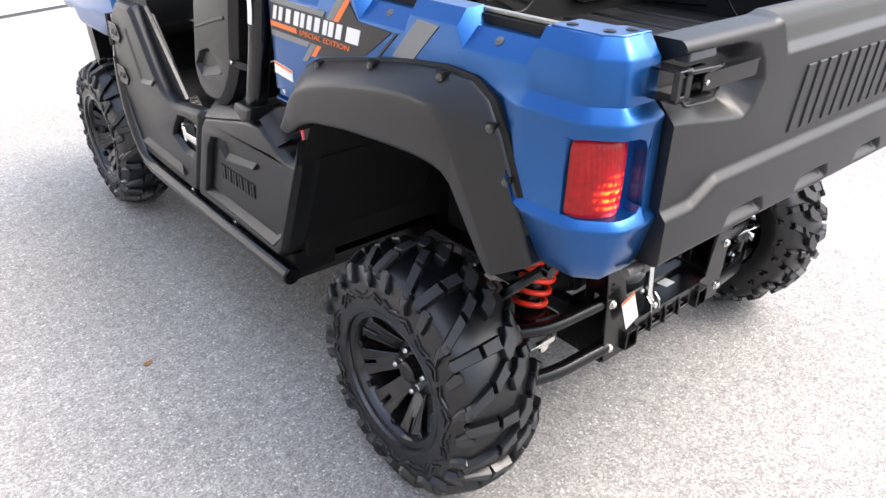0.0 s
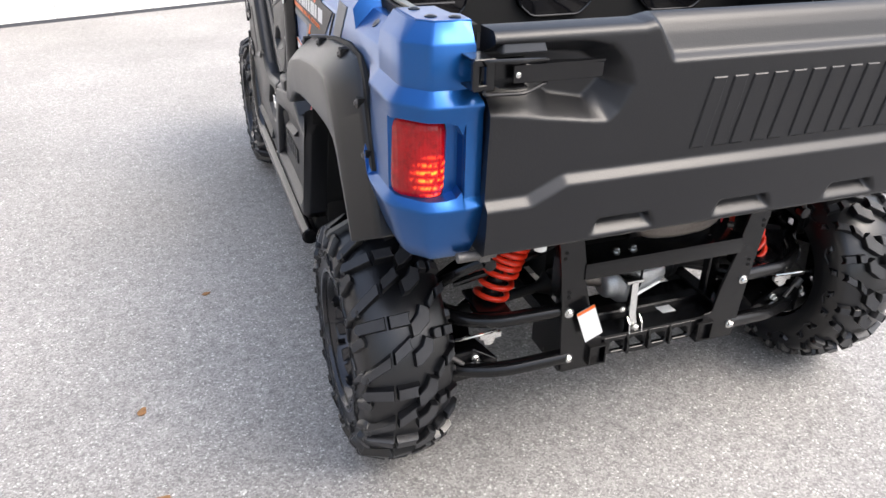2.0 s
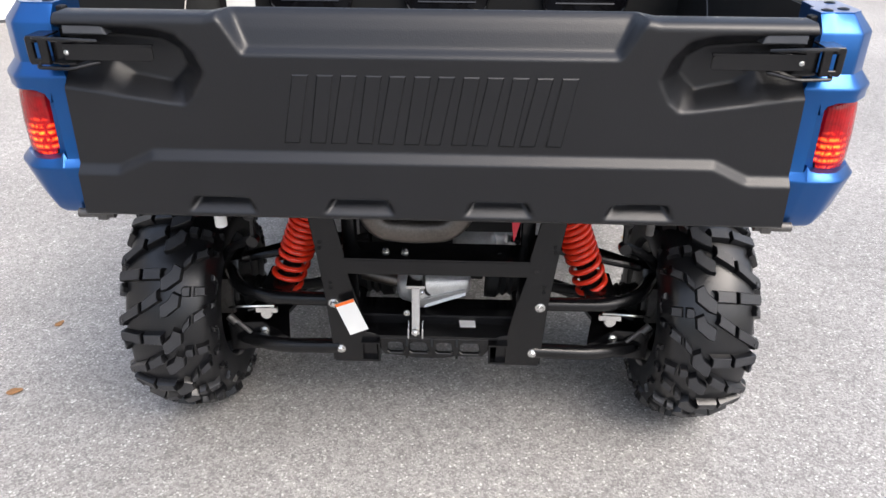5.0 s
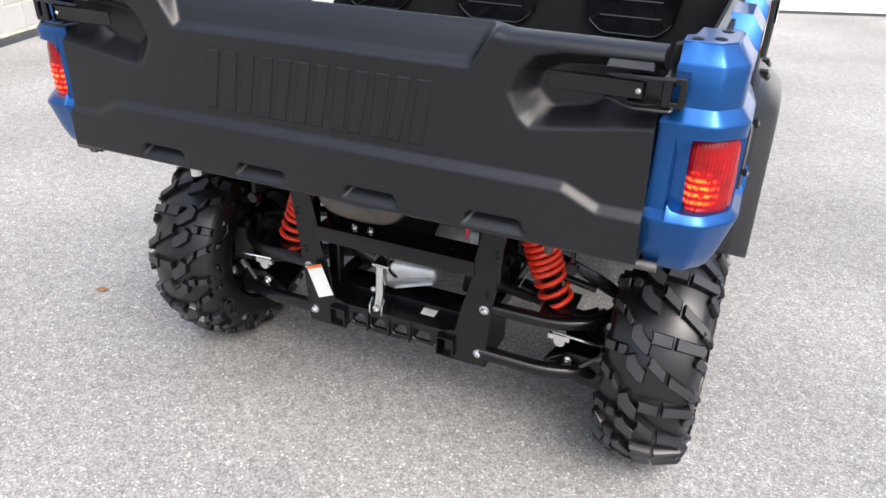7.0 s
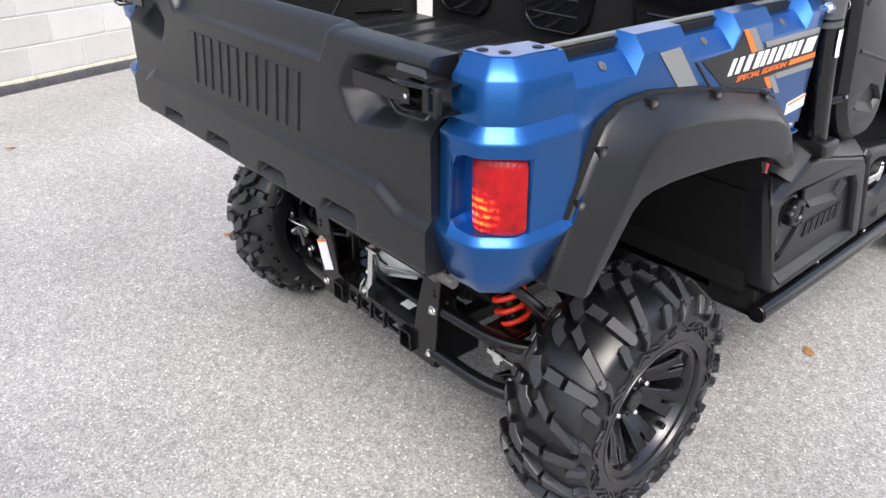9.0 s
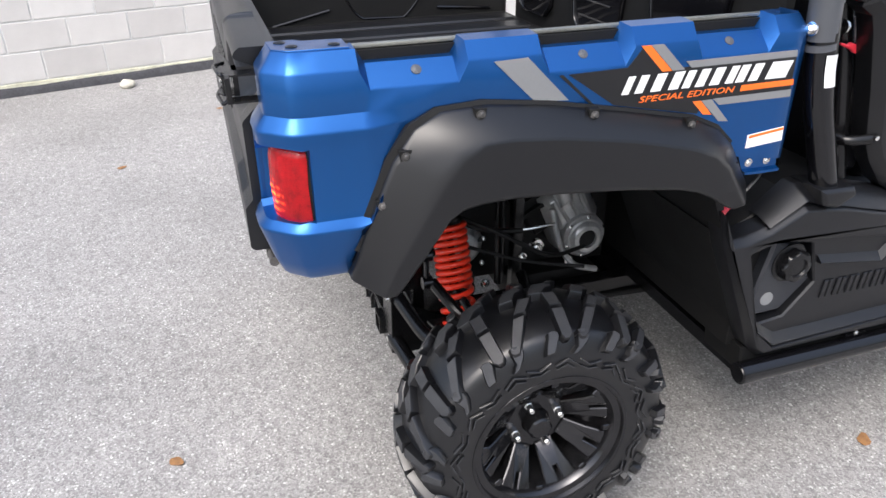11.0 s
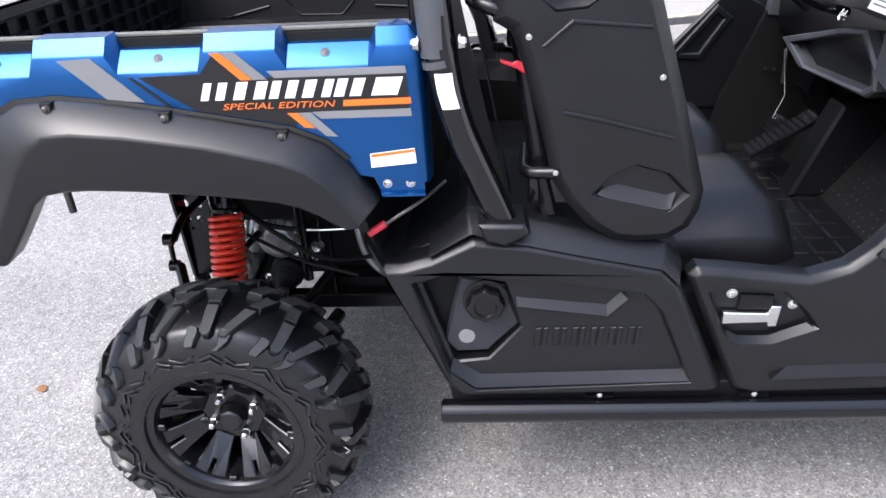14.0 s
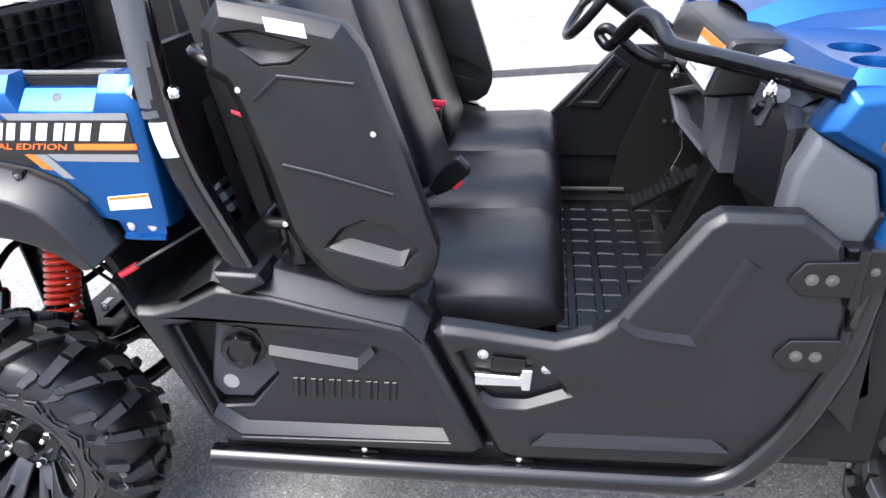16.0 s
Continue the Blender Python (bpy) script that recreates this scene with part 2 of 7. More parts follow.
# ---- mesh helpers ----
def part(name, bm, material, parent=None, label="", sharp=32, doubles=0.0, outward=None):
    """Links a bmesh as one mesh object under parent; edges steeper than sharp degrees stay crisp."""
    if doubles:
        bmesh.ops.remove_doubles(bm, verts=bm.verts, dist=doubles)
    bmesh.ops.recalc_face_normals(bm, faces=bm.faces)
    if outward and sum((f.normal * f.calc_area()).dot(Vector(outward)) for f in bm.faces) < 0:
        bmesh.ops.reverse_faces(bm, faces=bm.faces)
    for f in bm.faces:
        f.smooth = True
    for e in bm.edges:
        e.smooth = len(e.link_faces) == 2 and e.calc_face_angle(9) < radians(sharp)
    me = bpy.data.meshes.new(name)
    bm.to_mesh(me)
    bm.free()
    me.materials.append(material)
    ob = new(name, me)
    ob.parent = parent
    return tagged(ob, label)


def thing(name, label, category, place=(0, 0, 0)):
    ob = new(name)
    ob.location = place
    ob.empty_display_size = 0.1
    return tagged(ob, label, category)


def soften(bm, offset=0.003, angle=28, segments=2):
    """Bevels every edge steeper than angle."""
    bmesh.ops.remove_doubles(bm, verts=bm.verts, dist=1e-5)
    bmesh.ops.recalc_face_normals(bm, faces=bm.faces)
    edges = [e for e in bm.edges if len(e.link_faces) == 2 and e.calc_face_angle(0) > radians(angle)]
    bmesh.ops.bevel(bm, geom=edges, offset=offset, segments=segments, affect="EDGES", profile=0.6, clamp_overlap=True)
    return bm


def box(bm, lo, hi, m=None):
    made = bmesh.ops.create_cube(bm, size=1)["verts"]
    for v in made:
        v.co = Vector([(a + b) / 2 + c * abs(b - a) for a, b, c in zip(lo, hi, v.co)])
        if m:
            v.co = m @ v.co
    return bm


def area2(p):
    return sum(a[0] * b[1] - b[0] * a[1] for a, b in zip(p, p[1:] + p[:1]))


def inset(p, d):
    """Moves the sides of a polygon inwards by d (outwards for less than 0)."""
    s = 1 if area2(p) > 0 else -1
    out = []
    for k in range(len(p)):
        a, b, c = Vector(p[k - 1]), Vector(p[k]), Vector(p[(k + 1) % len(p)])
        u, w = (b - a).normalized(), (c - b).normalized()
        n1, n2 = Vector((-u.y, u.x)) * s, Vector((-w.y, w.x)) * s
        h = n1 + n2
        k2 = max(0.5, 1 + n1.dot(n2))
        out.append(tuple(b + h * d / k2))
    return out


def spot(axis, u, v, h):
    """A place from two coordinates in the plane across axis and one along it."""
    return {"x": (h, u, v), "y": (u, h, v), "z": (u, v, h)}[axis]


def plate(bm, axis, outline, base, top, chamfer=0.0, holes=(), slope=None, rim=None):
    """A plate with holes between two heights along axis; the edge of its top face is chamfered, sunk by slope (default: as wide as high)."""
    from_top = (slope if slope is not None else chamfer) * (1 if top > base else -1)
    loops = []
    for k, p in enumerate((outline, *holes)):
        p = [tuple(q) for q in p]
        q = inset(p, chamfer if k == 0 else -(chamfer if rim is None else rim)) if chamfer else p
        low = [bm.verts.new(spot(axis, *c, base)) for c in p]
        mid = [bm.verts.new(spot(axis, *c, top - from_top)) for c in p] if chamfer else low
        high = [bm.verts.new(spot(axis, *c, top)) for c in q]
        rings = [low, mid, high] if chamfer else [low, high]
        for a, b in zip(rings, rings[1:]):
            for i in range(len(p)):
                j = (i + 1) % len(p)
                bm.faces.new((a[i], a[j], b[j], b[i]))
        loops.append((p, q, low, high))
    for flat, which in ((0, 2), (1, 3)):
        polys = [[Vector((*c, 0)) for c in l[flat]] for l in loops]
        verts = [v for l in loops for v in l[which]]
        for tri in tessellate_polygon(polys):
            try:
                bm.faces.new([verts[i] for i in tri])
            except ValueError:
                pass
    return bm


def bent(path, radius, steps=5):
    """A polyline with its corners rounded."""
    pts = [Vector(p) for p in path]
    out = [pts[0]]
    for a, b, c in zip(pts, pts[1:], pts[2:]):
        r = min(radius, (b - a).length * 0.45, (c - b).length * 0.45)
        s, e = b + (a - b).normalized() * r, b + (c - b).normalized() * r
        for k in range(steps + 1):
            t = k / steps
            out.append(s * (1 - t) ** 2 + b * 2 * t * (1 - t) + e * t ** 2)
    return out + [pts[-1]]


def tube(bm, path, r, n=12, caps=True, flat=1.0):
    """A tube of radius r (a number or one for each point) along a polyline."""
    pts = [Vector(p) for p in path]
    rr = [r] * len(pts) if isinstance(r, (int, float)) else list(r)
    rings, side = [], None
    for k, p in enumerate(pts):
        d = (pts[min(k + 1, len(pts) - 1)] - pts[max(k - 1, 0)]).normalized()
        if side is None:
            side = d.cross(Vector((0, 0, 1)) if abs(d.z) < 0.9 else Vector((0, 1, 0))).normalized()
        side = (side - d * side.dot(d)).normalized()
        up = d.cross(side)
        rings.append([bm.verts.new(p + (side * math.cos(a) + up * math.sin(a) * flat) * rr[k]) for a in (2 * math.pi * i / n for i in range(n))])
    for a, b in zip(rings, rings[1:]):
        for i in range(n):
            bm.faces.new((a[i], a[(i + 1) % n], b[(i + 1) % n], b[i]))
    if caps:
        bm.faces.new(rings[0]), bm.faces.new(rings[-1])
    return bm


def revolve(bm, profile, m=None, n=32, closed=False):
    """Turns a profile of (along, radius) round the x axis, then moves it by m."""
    m = m or Matrix.Identity(4)
    rings = [[bm.verts.new(m @ Vector((h, r * math.cos(a), r * math.sin(a)))) for a in (2 * math.pi * i / n for i in range(n))] for h, r in profile]
    pairs = list(zip(rings, rings[1:])) + ([(rings[-1], rings[0])] if closed else [])
    for a, b in pairs:
        for i in range(n):
            bm.faces.new((a[i], a[(i + 1) % n], b[(i + 1) % n], b[i]))
    if not closed:
        bm.faces.new(rings[0]), bm.faces.new(rings[-1])
    return bm


def along(a, b):
    """The pose that takes the x axis to the way from a to b, and the length."""
    a, b = Vector(a), Vector(b)
    return Matrix.Translation(a) @ (b - a).to_track_quat("X", "Z").to_matrix().to_4x4(), (b - a).length


def rod(bm, a, b, r, n=14):
    m, length = along(a, b)
    return revolve(bm, [(0, r), (length, r)], m, n)


def loft(bm, rows, close=False):
    """A sheet through rows of points, all of one length."""
    grid = [[bm.verts.new(p) for p in row] for row in rows]
    for a, b in zip(grid, grid[1:]):
        for i in range(len(a) - (0 if close else 1)):
            j = (i + 1) % len(a)
            bm.faces.new((a[i], a[j], b[j], b[i]))
    return grid


def bolt(parent, place, axis="x", sign=1, r=0.008, h=0.006, material=None, name="bolt", label=""):
    """A domed hex bolt on a washer, its head along sign * axis, or along a given direction."""
    d = Vector(spot(axis, 0, 0, sign)) if isinstance(axis, str) else Vector(axis)
    m = Matrix.Translation(place) @ d.to_track_quat("X", "Z").to_matrix().to_4x4()
    bm = bmesh.new()
    revolve(bm, [(-0.002, r * 1.35), (0.0015, r * 1.35), (0.0018, r)], m, 12)
    revolve(bm, [(0, r), (h * 0.7, r * 0.96), (h, r * 0.6)], m, 6)
    return part(name, bm, material or CHROME, parent, label)


def lettering(text, size, m, depth=0.0006, shear=0.0):
    """A bmesh of raised letters in the built-in font; m places its x (along) and y (up) axes."""
    cu = bpy.data.curves.new("letters", "FONT")
    cu.body, cu.size, cu.extrude, cu.shear, cu.resolution_u = text, size, depth, shear, 3
    ob = bpy.data.objects.new("letters", cu)
    scene.collection.objects.link(ob)
    me = bpy.data.meshes.new_from_object(ob.evaluated_get(bpy.context.evaluated_depsgraph_get()))
    bm = bmesh.new()
    bm.from_mesh(me)
    bmesh.ops.transform(bm, matrix=m, verts=bm.verts)
    bpy.data.objects.remove(ob)
    bpy.data.curves.remove(cu)
    bpy.data.meshes.remove(me)
    return bm


def ledge(name, parent, s, upper, lower, x_in, x_out, label="", material=None):
    """An upward-facing moulded slope on a side: from a line (y, z) at x_in down and out to a lower line at x_out, then back under."""
    bm = bmesh.new()
    rows = [[Vector((x * s, y, z + dz)) for y, z in line] for line, x, dz in ((upper, x_in, 0), (lower, x_out, 0), (lower, x_out - 0.0015, -0.003), (lower, x_in - 0.004, -0.005))]
    grid = loft(bm, rows)
    for k in (0, -1):
        bm.faces.new([row[k] for row in grid])
    return part(name, bm, material or PLASTIC, parent, label, sharp=30)


def lerp(a, b, t):
    return tuple(x + (y - x) * t for x, y in zip(a, b))


def curve_at(pairs, x):
    """Piecewise straight curve through (x, value) pairs."""
    if x <= pairs[0][0]:
        return pairs[0][1]
    for (a, p), (b, q) in zip(pairs, pairs[1:]):
        if x <= b:
            return p + (q - p) * (x - a) / (b - a)
    return pairs[-1][1]


# ---- the setting ----
def ground_sheet():
    bm = bmesh.new()
    bmesh.ops.create_grid(bm, x_segments=60, y_segments=60, size=300)
    for v in bm.verts:
        d = max(abs(v.co.x), abs(v.co.y))
        v.co.x, v.co.y = (c * (0.04 + 0.96 * (d / 300)) for c in (v.co.x, v.co.y))
        v.co.z = -0.002 + 0.002 * noise.noise(v.co * 0.7) if d > 60 else 0.0
    return tagged(part("ground", bm, ASPHALT, None, "pale worn asphalt yard with exposed stones and stains"), category="ground", kind="structure")


ground_sheet()

# the block wall beyond the vehicle's driver side, running nearly along it
WALL_A, WALL_B = Vector((-3.35, -3.6, 0)), Vector((-5.48, 4.95, 0))
WALL_C = Vector((7.0, 9.75, 0))


def wall_pose(a, b):
    """x along the wall, y out of its far side."""
    d = (b - a).normalized()
    n = Vector((0, 0, 1)).cross(d)
    return Matrix.Translation(a) @ Matrix((d, n, Vector((0, 0, 1)))).transposed().to_4x4()


# ---- the utility vehicle: x to its right, y ahead, z up ----
vehicle = thing("utility_vehicle", "blue and black side-by-side utility vehicle with cargo bed, parked on asphalt", "utility vehicle")


def mirrored(pts, s):
    return [(p[0] * s, *p[1:]) for p in pts]


# rear wheel arch: outer edge, crease and lower edge of the flare, as (y, z)
ARCH_OUT = [(-0.425, 0.800), (-0.408, 0.850), (-0.391, 0.903), (-0.347, 1.004), (-0.307, 1.054), (-0.259, 1.078), (-0.179, 1.083), (-0.058, 1.069), (0.098, 1.040), (0.240, 1.012), (0.297, 0.987), (0.335, 0.951), (0.362, 0.905), (0.385, 0.868)]
ARCH_CREASE = [(-0.372, 0.772), (-0.345, 0.830), (-0.308, 0.890), (-0.262, 0.966), (-0.226, 1.008), (-0.190, 1.026), (-0.140, 1.028), (-0.050, 1.020), (0.090, 0.998), (0.215, 0.967), (0.262, 0.948), (0.296, 0.920), (0.322, 0.880), (0.350, 0.838)]
ARCH_LOW = [(-0.345, 0.768), (-0.318, 0.800), (-0.288, 0.840), (-0.250, 0.893), (-0.225, 0.910), (-0.190, 0.916), (-0.140, 0.918), (-0.050, 0.914), (0.090, 0.902), (0.200, 0.886), (0.240, 0.875), (0.275, 0.858), (0.305, 0.838), (0.325, 0.829)]


def bed_side(s):
    """Blue moulded side of the cargo bed with its rear corner; s is 1 on the right and -1 on the left."""
    side = "right" if s > 0 else "left"
    plan = [(0.641, -0.508), (0.643, -0.526), (0.662, -0.5265), (0.666, -0.5265), (0.674, -0.5262), (0.690, -0.5258), (0.707, -0.5250), (0.7125, -0.5232), (0.717, -0.519), (0.729, -0.5055), (0.741, -0.4920), (0.7450, -0.4860), (0.7470, -0.476), (0.748, -0.466), (0.748, -0.43)]
    # pocket for the lamp: lower and upper edge at the stations that it crosses
    sunk = {3: (0.924, 1.014), 4: (0.914, 1.030), 5: (0.911, 1.036), 6: (0.911, 1.037), 7: (0.911, 1.037), 8: (0.911, 1.037), 9: (0.911, 1.037), 10: (0.911, 1.037), 11: (0.911, 1.036), 12: (0.914, 1.033)}
    ys = []
    for a, b in ((-0.372, -0.203), (-0.067, 0.100), (0.232, 0.397)):
        ys += [(a - 0.006, 0), (a + 0.010, 1), (b - 0.014, 1), (b + 0.002, 0)]
    stations = [(x, y, 0) for x, y in plan] + [(0.748 + 0.002 * k / 14, y, r) for k, (y, r) in enumerate(ys[:2])]
    for k, (y, r) in enumerate(ys[2:]):
        stations.append((0.750, y, r))
    stations += [(0.750, 0.425, 0), (0.749, 0.455, 0), (0.745, 0.468, 0), (0.736, 0.476, 0), (0.712, 0.480, 0), (0.690, 0.481, 0)]
    extra = []
    for (x0, y0, r0), (x1, y1, r1) in zip(stations, stations[1:]):
        extra.append((x0, y0, r0))
        if r0 == r1 and y1 - y0 > 0.05 and y0 > -0.44:
            for k in (1, 2):
                extra.append((x0 + (x1 - x0) * k / 3, y0 + (y1 - y0) * k / 3, r0))
    stations = extra + [stations[-1]]
    low_edge = [(y, z - 0.03) for y, z in ARCH_OUT]
    columns = []
    # edge of the flat corner top, station by station
    crown = {0: (0.643, -0.5035), 1: (0.644, -0.5043), 2: (0.660, -0.5045), 3: (0.666, -0.5044), 4: (0.674, -0.5042), 5: (0.688, -0.5038), 6: (0.698, -0.5030), 7: (0.7010, -0.5018), 8: (0.7040, -0.4988), 9: (0.7125, -0.4900), 10: (0.7195, -0.4825), 11: (0.7218, -0.4780), 12: (0.7235, -0.470)}
    for k, (x, y, recess) in enumerate(stations):
        a, b = stations[max(0, k - 1)], stations[min(len(stations) - 1, k + 1)]
        d = Vector((b[0] - a[0], b[1] - a[1])).normalized()
        n = Vector((d.y, -d.x))
        lip = 1.0 if y < -0.34 else 0.0
        low, high = sunk.get(k, (0.911, 1.036))
        floor = -0.010 if k in sunk else 0.016 * lip
        rows = [(0.793, -0.012), (0.803, -0.002), (0.830, 0.010 * lip), (0.892, 0.029 * lip), (0.896, 0.030 * lip), (0.899, 0.029 * lip), (low - 0.001, 0.017 * lip), (low + 0.001, floor), (high - 0.001, floor), (high + 0.001, 0.016 * lip), (1.048, 0.016 * lip), (1.057, 0.018 * lip), (1.060, 0.0175 * lip), (1.063, 0.016 * lip), (1.082, 0.0)]
        rows += [(1.114, 0.0), (1.119, -0.003), (1.150, -0.034), (1.152, -0.060)] if recess else [(1.146, 0.0), (1.151, -0.003), (1.176, -0.022), (1.178, -0.030 if y < -0.38 else -0.060)]
        bottom = 0.0 if y < -0.40 else curve_at(low_edge, y)
        if y >= 0.38:
            bottom = 0.910 - (y - 0.38) * 0.15
        col = []
        for z, out in rows:
            zz = max(z, bottom)
            at = Vector((x + n.x * out, y + n.y * out))
            if k in crown and z > 1.17:
                at = Vector(crown[k]).lerp(Vector((0.690, -0.47)), 0.0 if z < 1.177 else 0.12 if k > 3 else 0.03)
            col.append(Vector((at.x * s, at.y, zz)))
        columns.append(col)
    bm = bmesh.new()
    loft(bm, columns)
    panel = part("bed_side_panel", bm, BLUE, vehicle, "metallic blue moulded plastic bed side", sharp=34, doubles=0.0004, outward=(s, 0, 0.2))
    panel.modifiers.new("thickness", "SOLIDIFY").thickness = 0.004
    panel.modifiers["thickness"].offset = -1
    # top caps of the rear corner
    bm = bmesh.new()
    plate(bm, "z", [(0.643 * s, -0.5045), (0.7000 * s, -0.5025), (0.7215 * s, -0.4790), (0.7235 * s, -0.385), (0.660 * s, -0.385), (0.655 * s, -0.45), (0.643 * s, -0.46)], 1.150, 1.1790, 0.001)
    part("corner_cap", bm, BLUE, panel, "blue corner top with black plugs")
    for x, y in ((0.662, -0.484), (0.695, -0.470), (0.700, -0.405)):
        bolt(panel, (x * s, y, 1.179), "z", 1, 0.007, 0.003, PLASTIC, "plug", "black plug")
    for y in (-0.282, 0.013, 0.308):
        bolt(panel, (0.7290 * s, y, 1.1365), (0.7 * s, 0, 0.7), 1, 0.0065, 0.003, GREYPL, "panel_bolt", "dark panel bolt")
    bm = bmesh.new()
    loft(bm, [[Vector((x * s, y, z)) for y, z in line] for line, x in (([(0.368, 0.916), (0.420, 0.912), (0.464, 0.904)], 0.745), ([(0.371, 0.910), (0.420, 0.906), (0.466, 0.896)], 0.738), ([(0.383, 0.881), (0.420, 0.880), (0.466, 0.880)], 0.739), ([(0.385, 0.877), (0.420, 0.8755), (0.467, 0.876)], 0.749), ([(0.386, 0.872), (0.420, 0.8705), (0.467, 0.871)], 0.749), ([(0.386, 0.870), (0.420, 0.868), (0.467, 0.869)], 0.735))])
    part("mounting_tab", bm, BLUE, panel, "blue mounting tab under the bed side", sharp=20)
    for y in (0.397, 0.440):
        bolt(panel, (0.7390 * s, y, 0.894), "x", s, 0.0065, 0.005, CHROME, "tab_bolt", "bright bolt")
    return panel


def decals(s, panel):
    """Printed graphics on the flat of the blue side; y runs ahead, so the text is set for each side."""
    face = 0.7512

    def print_on(name, poly, material, lift, label):
        bm = bmesh.new()
        plate(bm, "x", poly, (face - 0.001) * s, (face + lift) * s)
        return part(name, bm, material, panel, label)

    print_on("stripe", [(-0.158, 1.143), (-0.098, 1.145), (-0.019, 1.066), (-0.083, 1.071)], GREYDECAL, 0.0006, "grey slanted stripe")
    print_on("decal_panel", [(-0.022, 1.110), (0.090, 1.112), (0.118, 1.145), (0.150, 1.145), (0.193, 1.103), (0.447, 1.102), (0.449, 1.040), (0.262, 1.038), (0.246, 1.014), (0.070, 1.048)], BLACKDECAL, 0.0006, "black graphic panel")
    print_on("stripe", [(-0.040, 1.110), (-0.032, 1.110), (0.030, 1.054), (0.021, 1.056)], BLACKDECAL, 0.0007, "thin black stripe")
    print_on("stripe", [(0.112, 1.147), (0.130, 1.147), (0.180, 1.099), (0.160, 1.099)], ORANGE, 0.0012, "orange slanted stripe")
    print_on("stripe", [(0.131, 1.147), (0.156, 1.147), (0.206, 1.099), (0.181, 1.099)], GREYDECAL, 0.0012, "grey slanted stripe")
    print_on("stripe", [(0.232, 1.038), (0.250, 1.038), (0.279, 1.009), (0.260, 1.011)], ORANGE, 0.0012, "orange slanted stripe")
    print_on("stripe", [(0.251, 1.038), (0.274, 1.038), (0.318, 0.992), (0.297, 0.994)], GREYDECAL, 0.0012, "grey slanted stripe")
    print_on("stripe", [(0.207, 1.113), (0.446, 1.114), (0.448, 1.102), (0.219, 1.101)], GREYDECAL, 0.0012, "grey stripe")
    print_on("stripe", [(0.335, 1.0585), (0.452, 1.0595), (0.453, 1.0485), (0.333, 1.0475)], ORANGE, 0.0012, "orange stripe")
    print_on("stripe", [(0.276, 1.039), (0.451, 1.040), (0.452, 1.026), (0.292, 1.026)], GREYDECAL, 0.0012, "grey stripe")
    # name in white: plain slanted shapes
    h0, h1, lean = 1.065, 1.096, 0.012 * s
    cells = [(0.082, 0.014), (0.108, 0.016), (0.140, 0.020), (0.176, 0.020), (0.204, 0.016), (0.232, 0.018), (0.262, 0.020), (0.296, 0.016), (0.318, 0.018), (0.346, 0.020), (0.384, 0.046)]
    for y, w in cells:
        if s < 0:
            y = 0.522 - y - w
        bm = bmesh.new()
        plate(bm, "x", [(y, h0), (y + w, h0), (y + w + lean, h1), (y + lean, h1)], (face + 0.0004) * s, (face + 0.0016) * s)
        part("name_shape", bm, WHITEDECAL, panel, "white slanted shape of a name")
    m = Matrix(((0, 0, s, (face + 0.0010) * s), (s, 0, 0, 0.118 if s > 0 else 0.326), (0, 1, 0, 1.0475), (0, 0, 0, 1)))
    part("edition_lettering", lettering("SPECIAL EDITION", 0.0158, m @ Matrix.Diagonal((1.62, 1, 1, 1)), 0.0004, 0.25), ORANGE, panel, "small orange letters SPECIAL EDITION")
    print_on("warning_label", [(0.372, 0.931), (0.455, 0.938), (0.453, 0.966), (0.372, 0.957)], WHITE, 0.0012, "white warning label with orange head")
    bm = bmesh.new()
    plate(bm, "x", [(0.374, 0.951), (0.453, 0.960), (0.4525, 0.965), (0.374, 0.9565)], (face + 0.001) * s, (face + 0.002) * s)
    part("label_head", bm, ORANGE, panel)


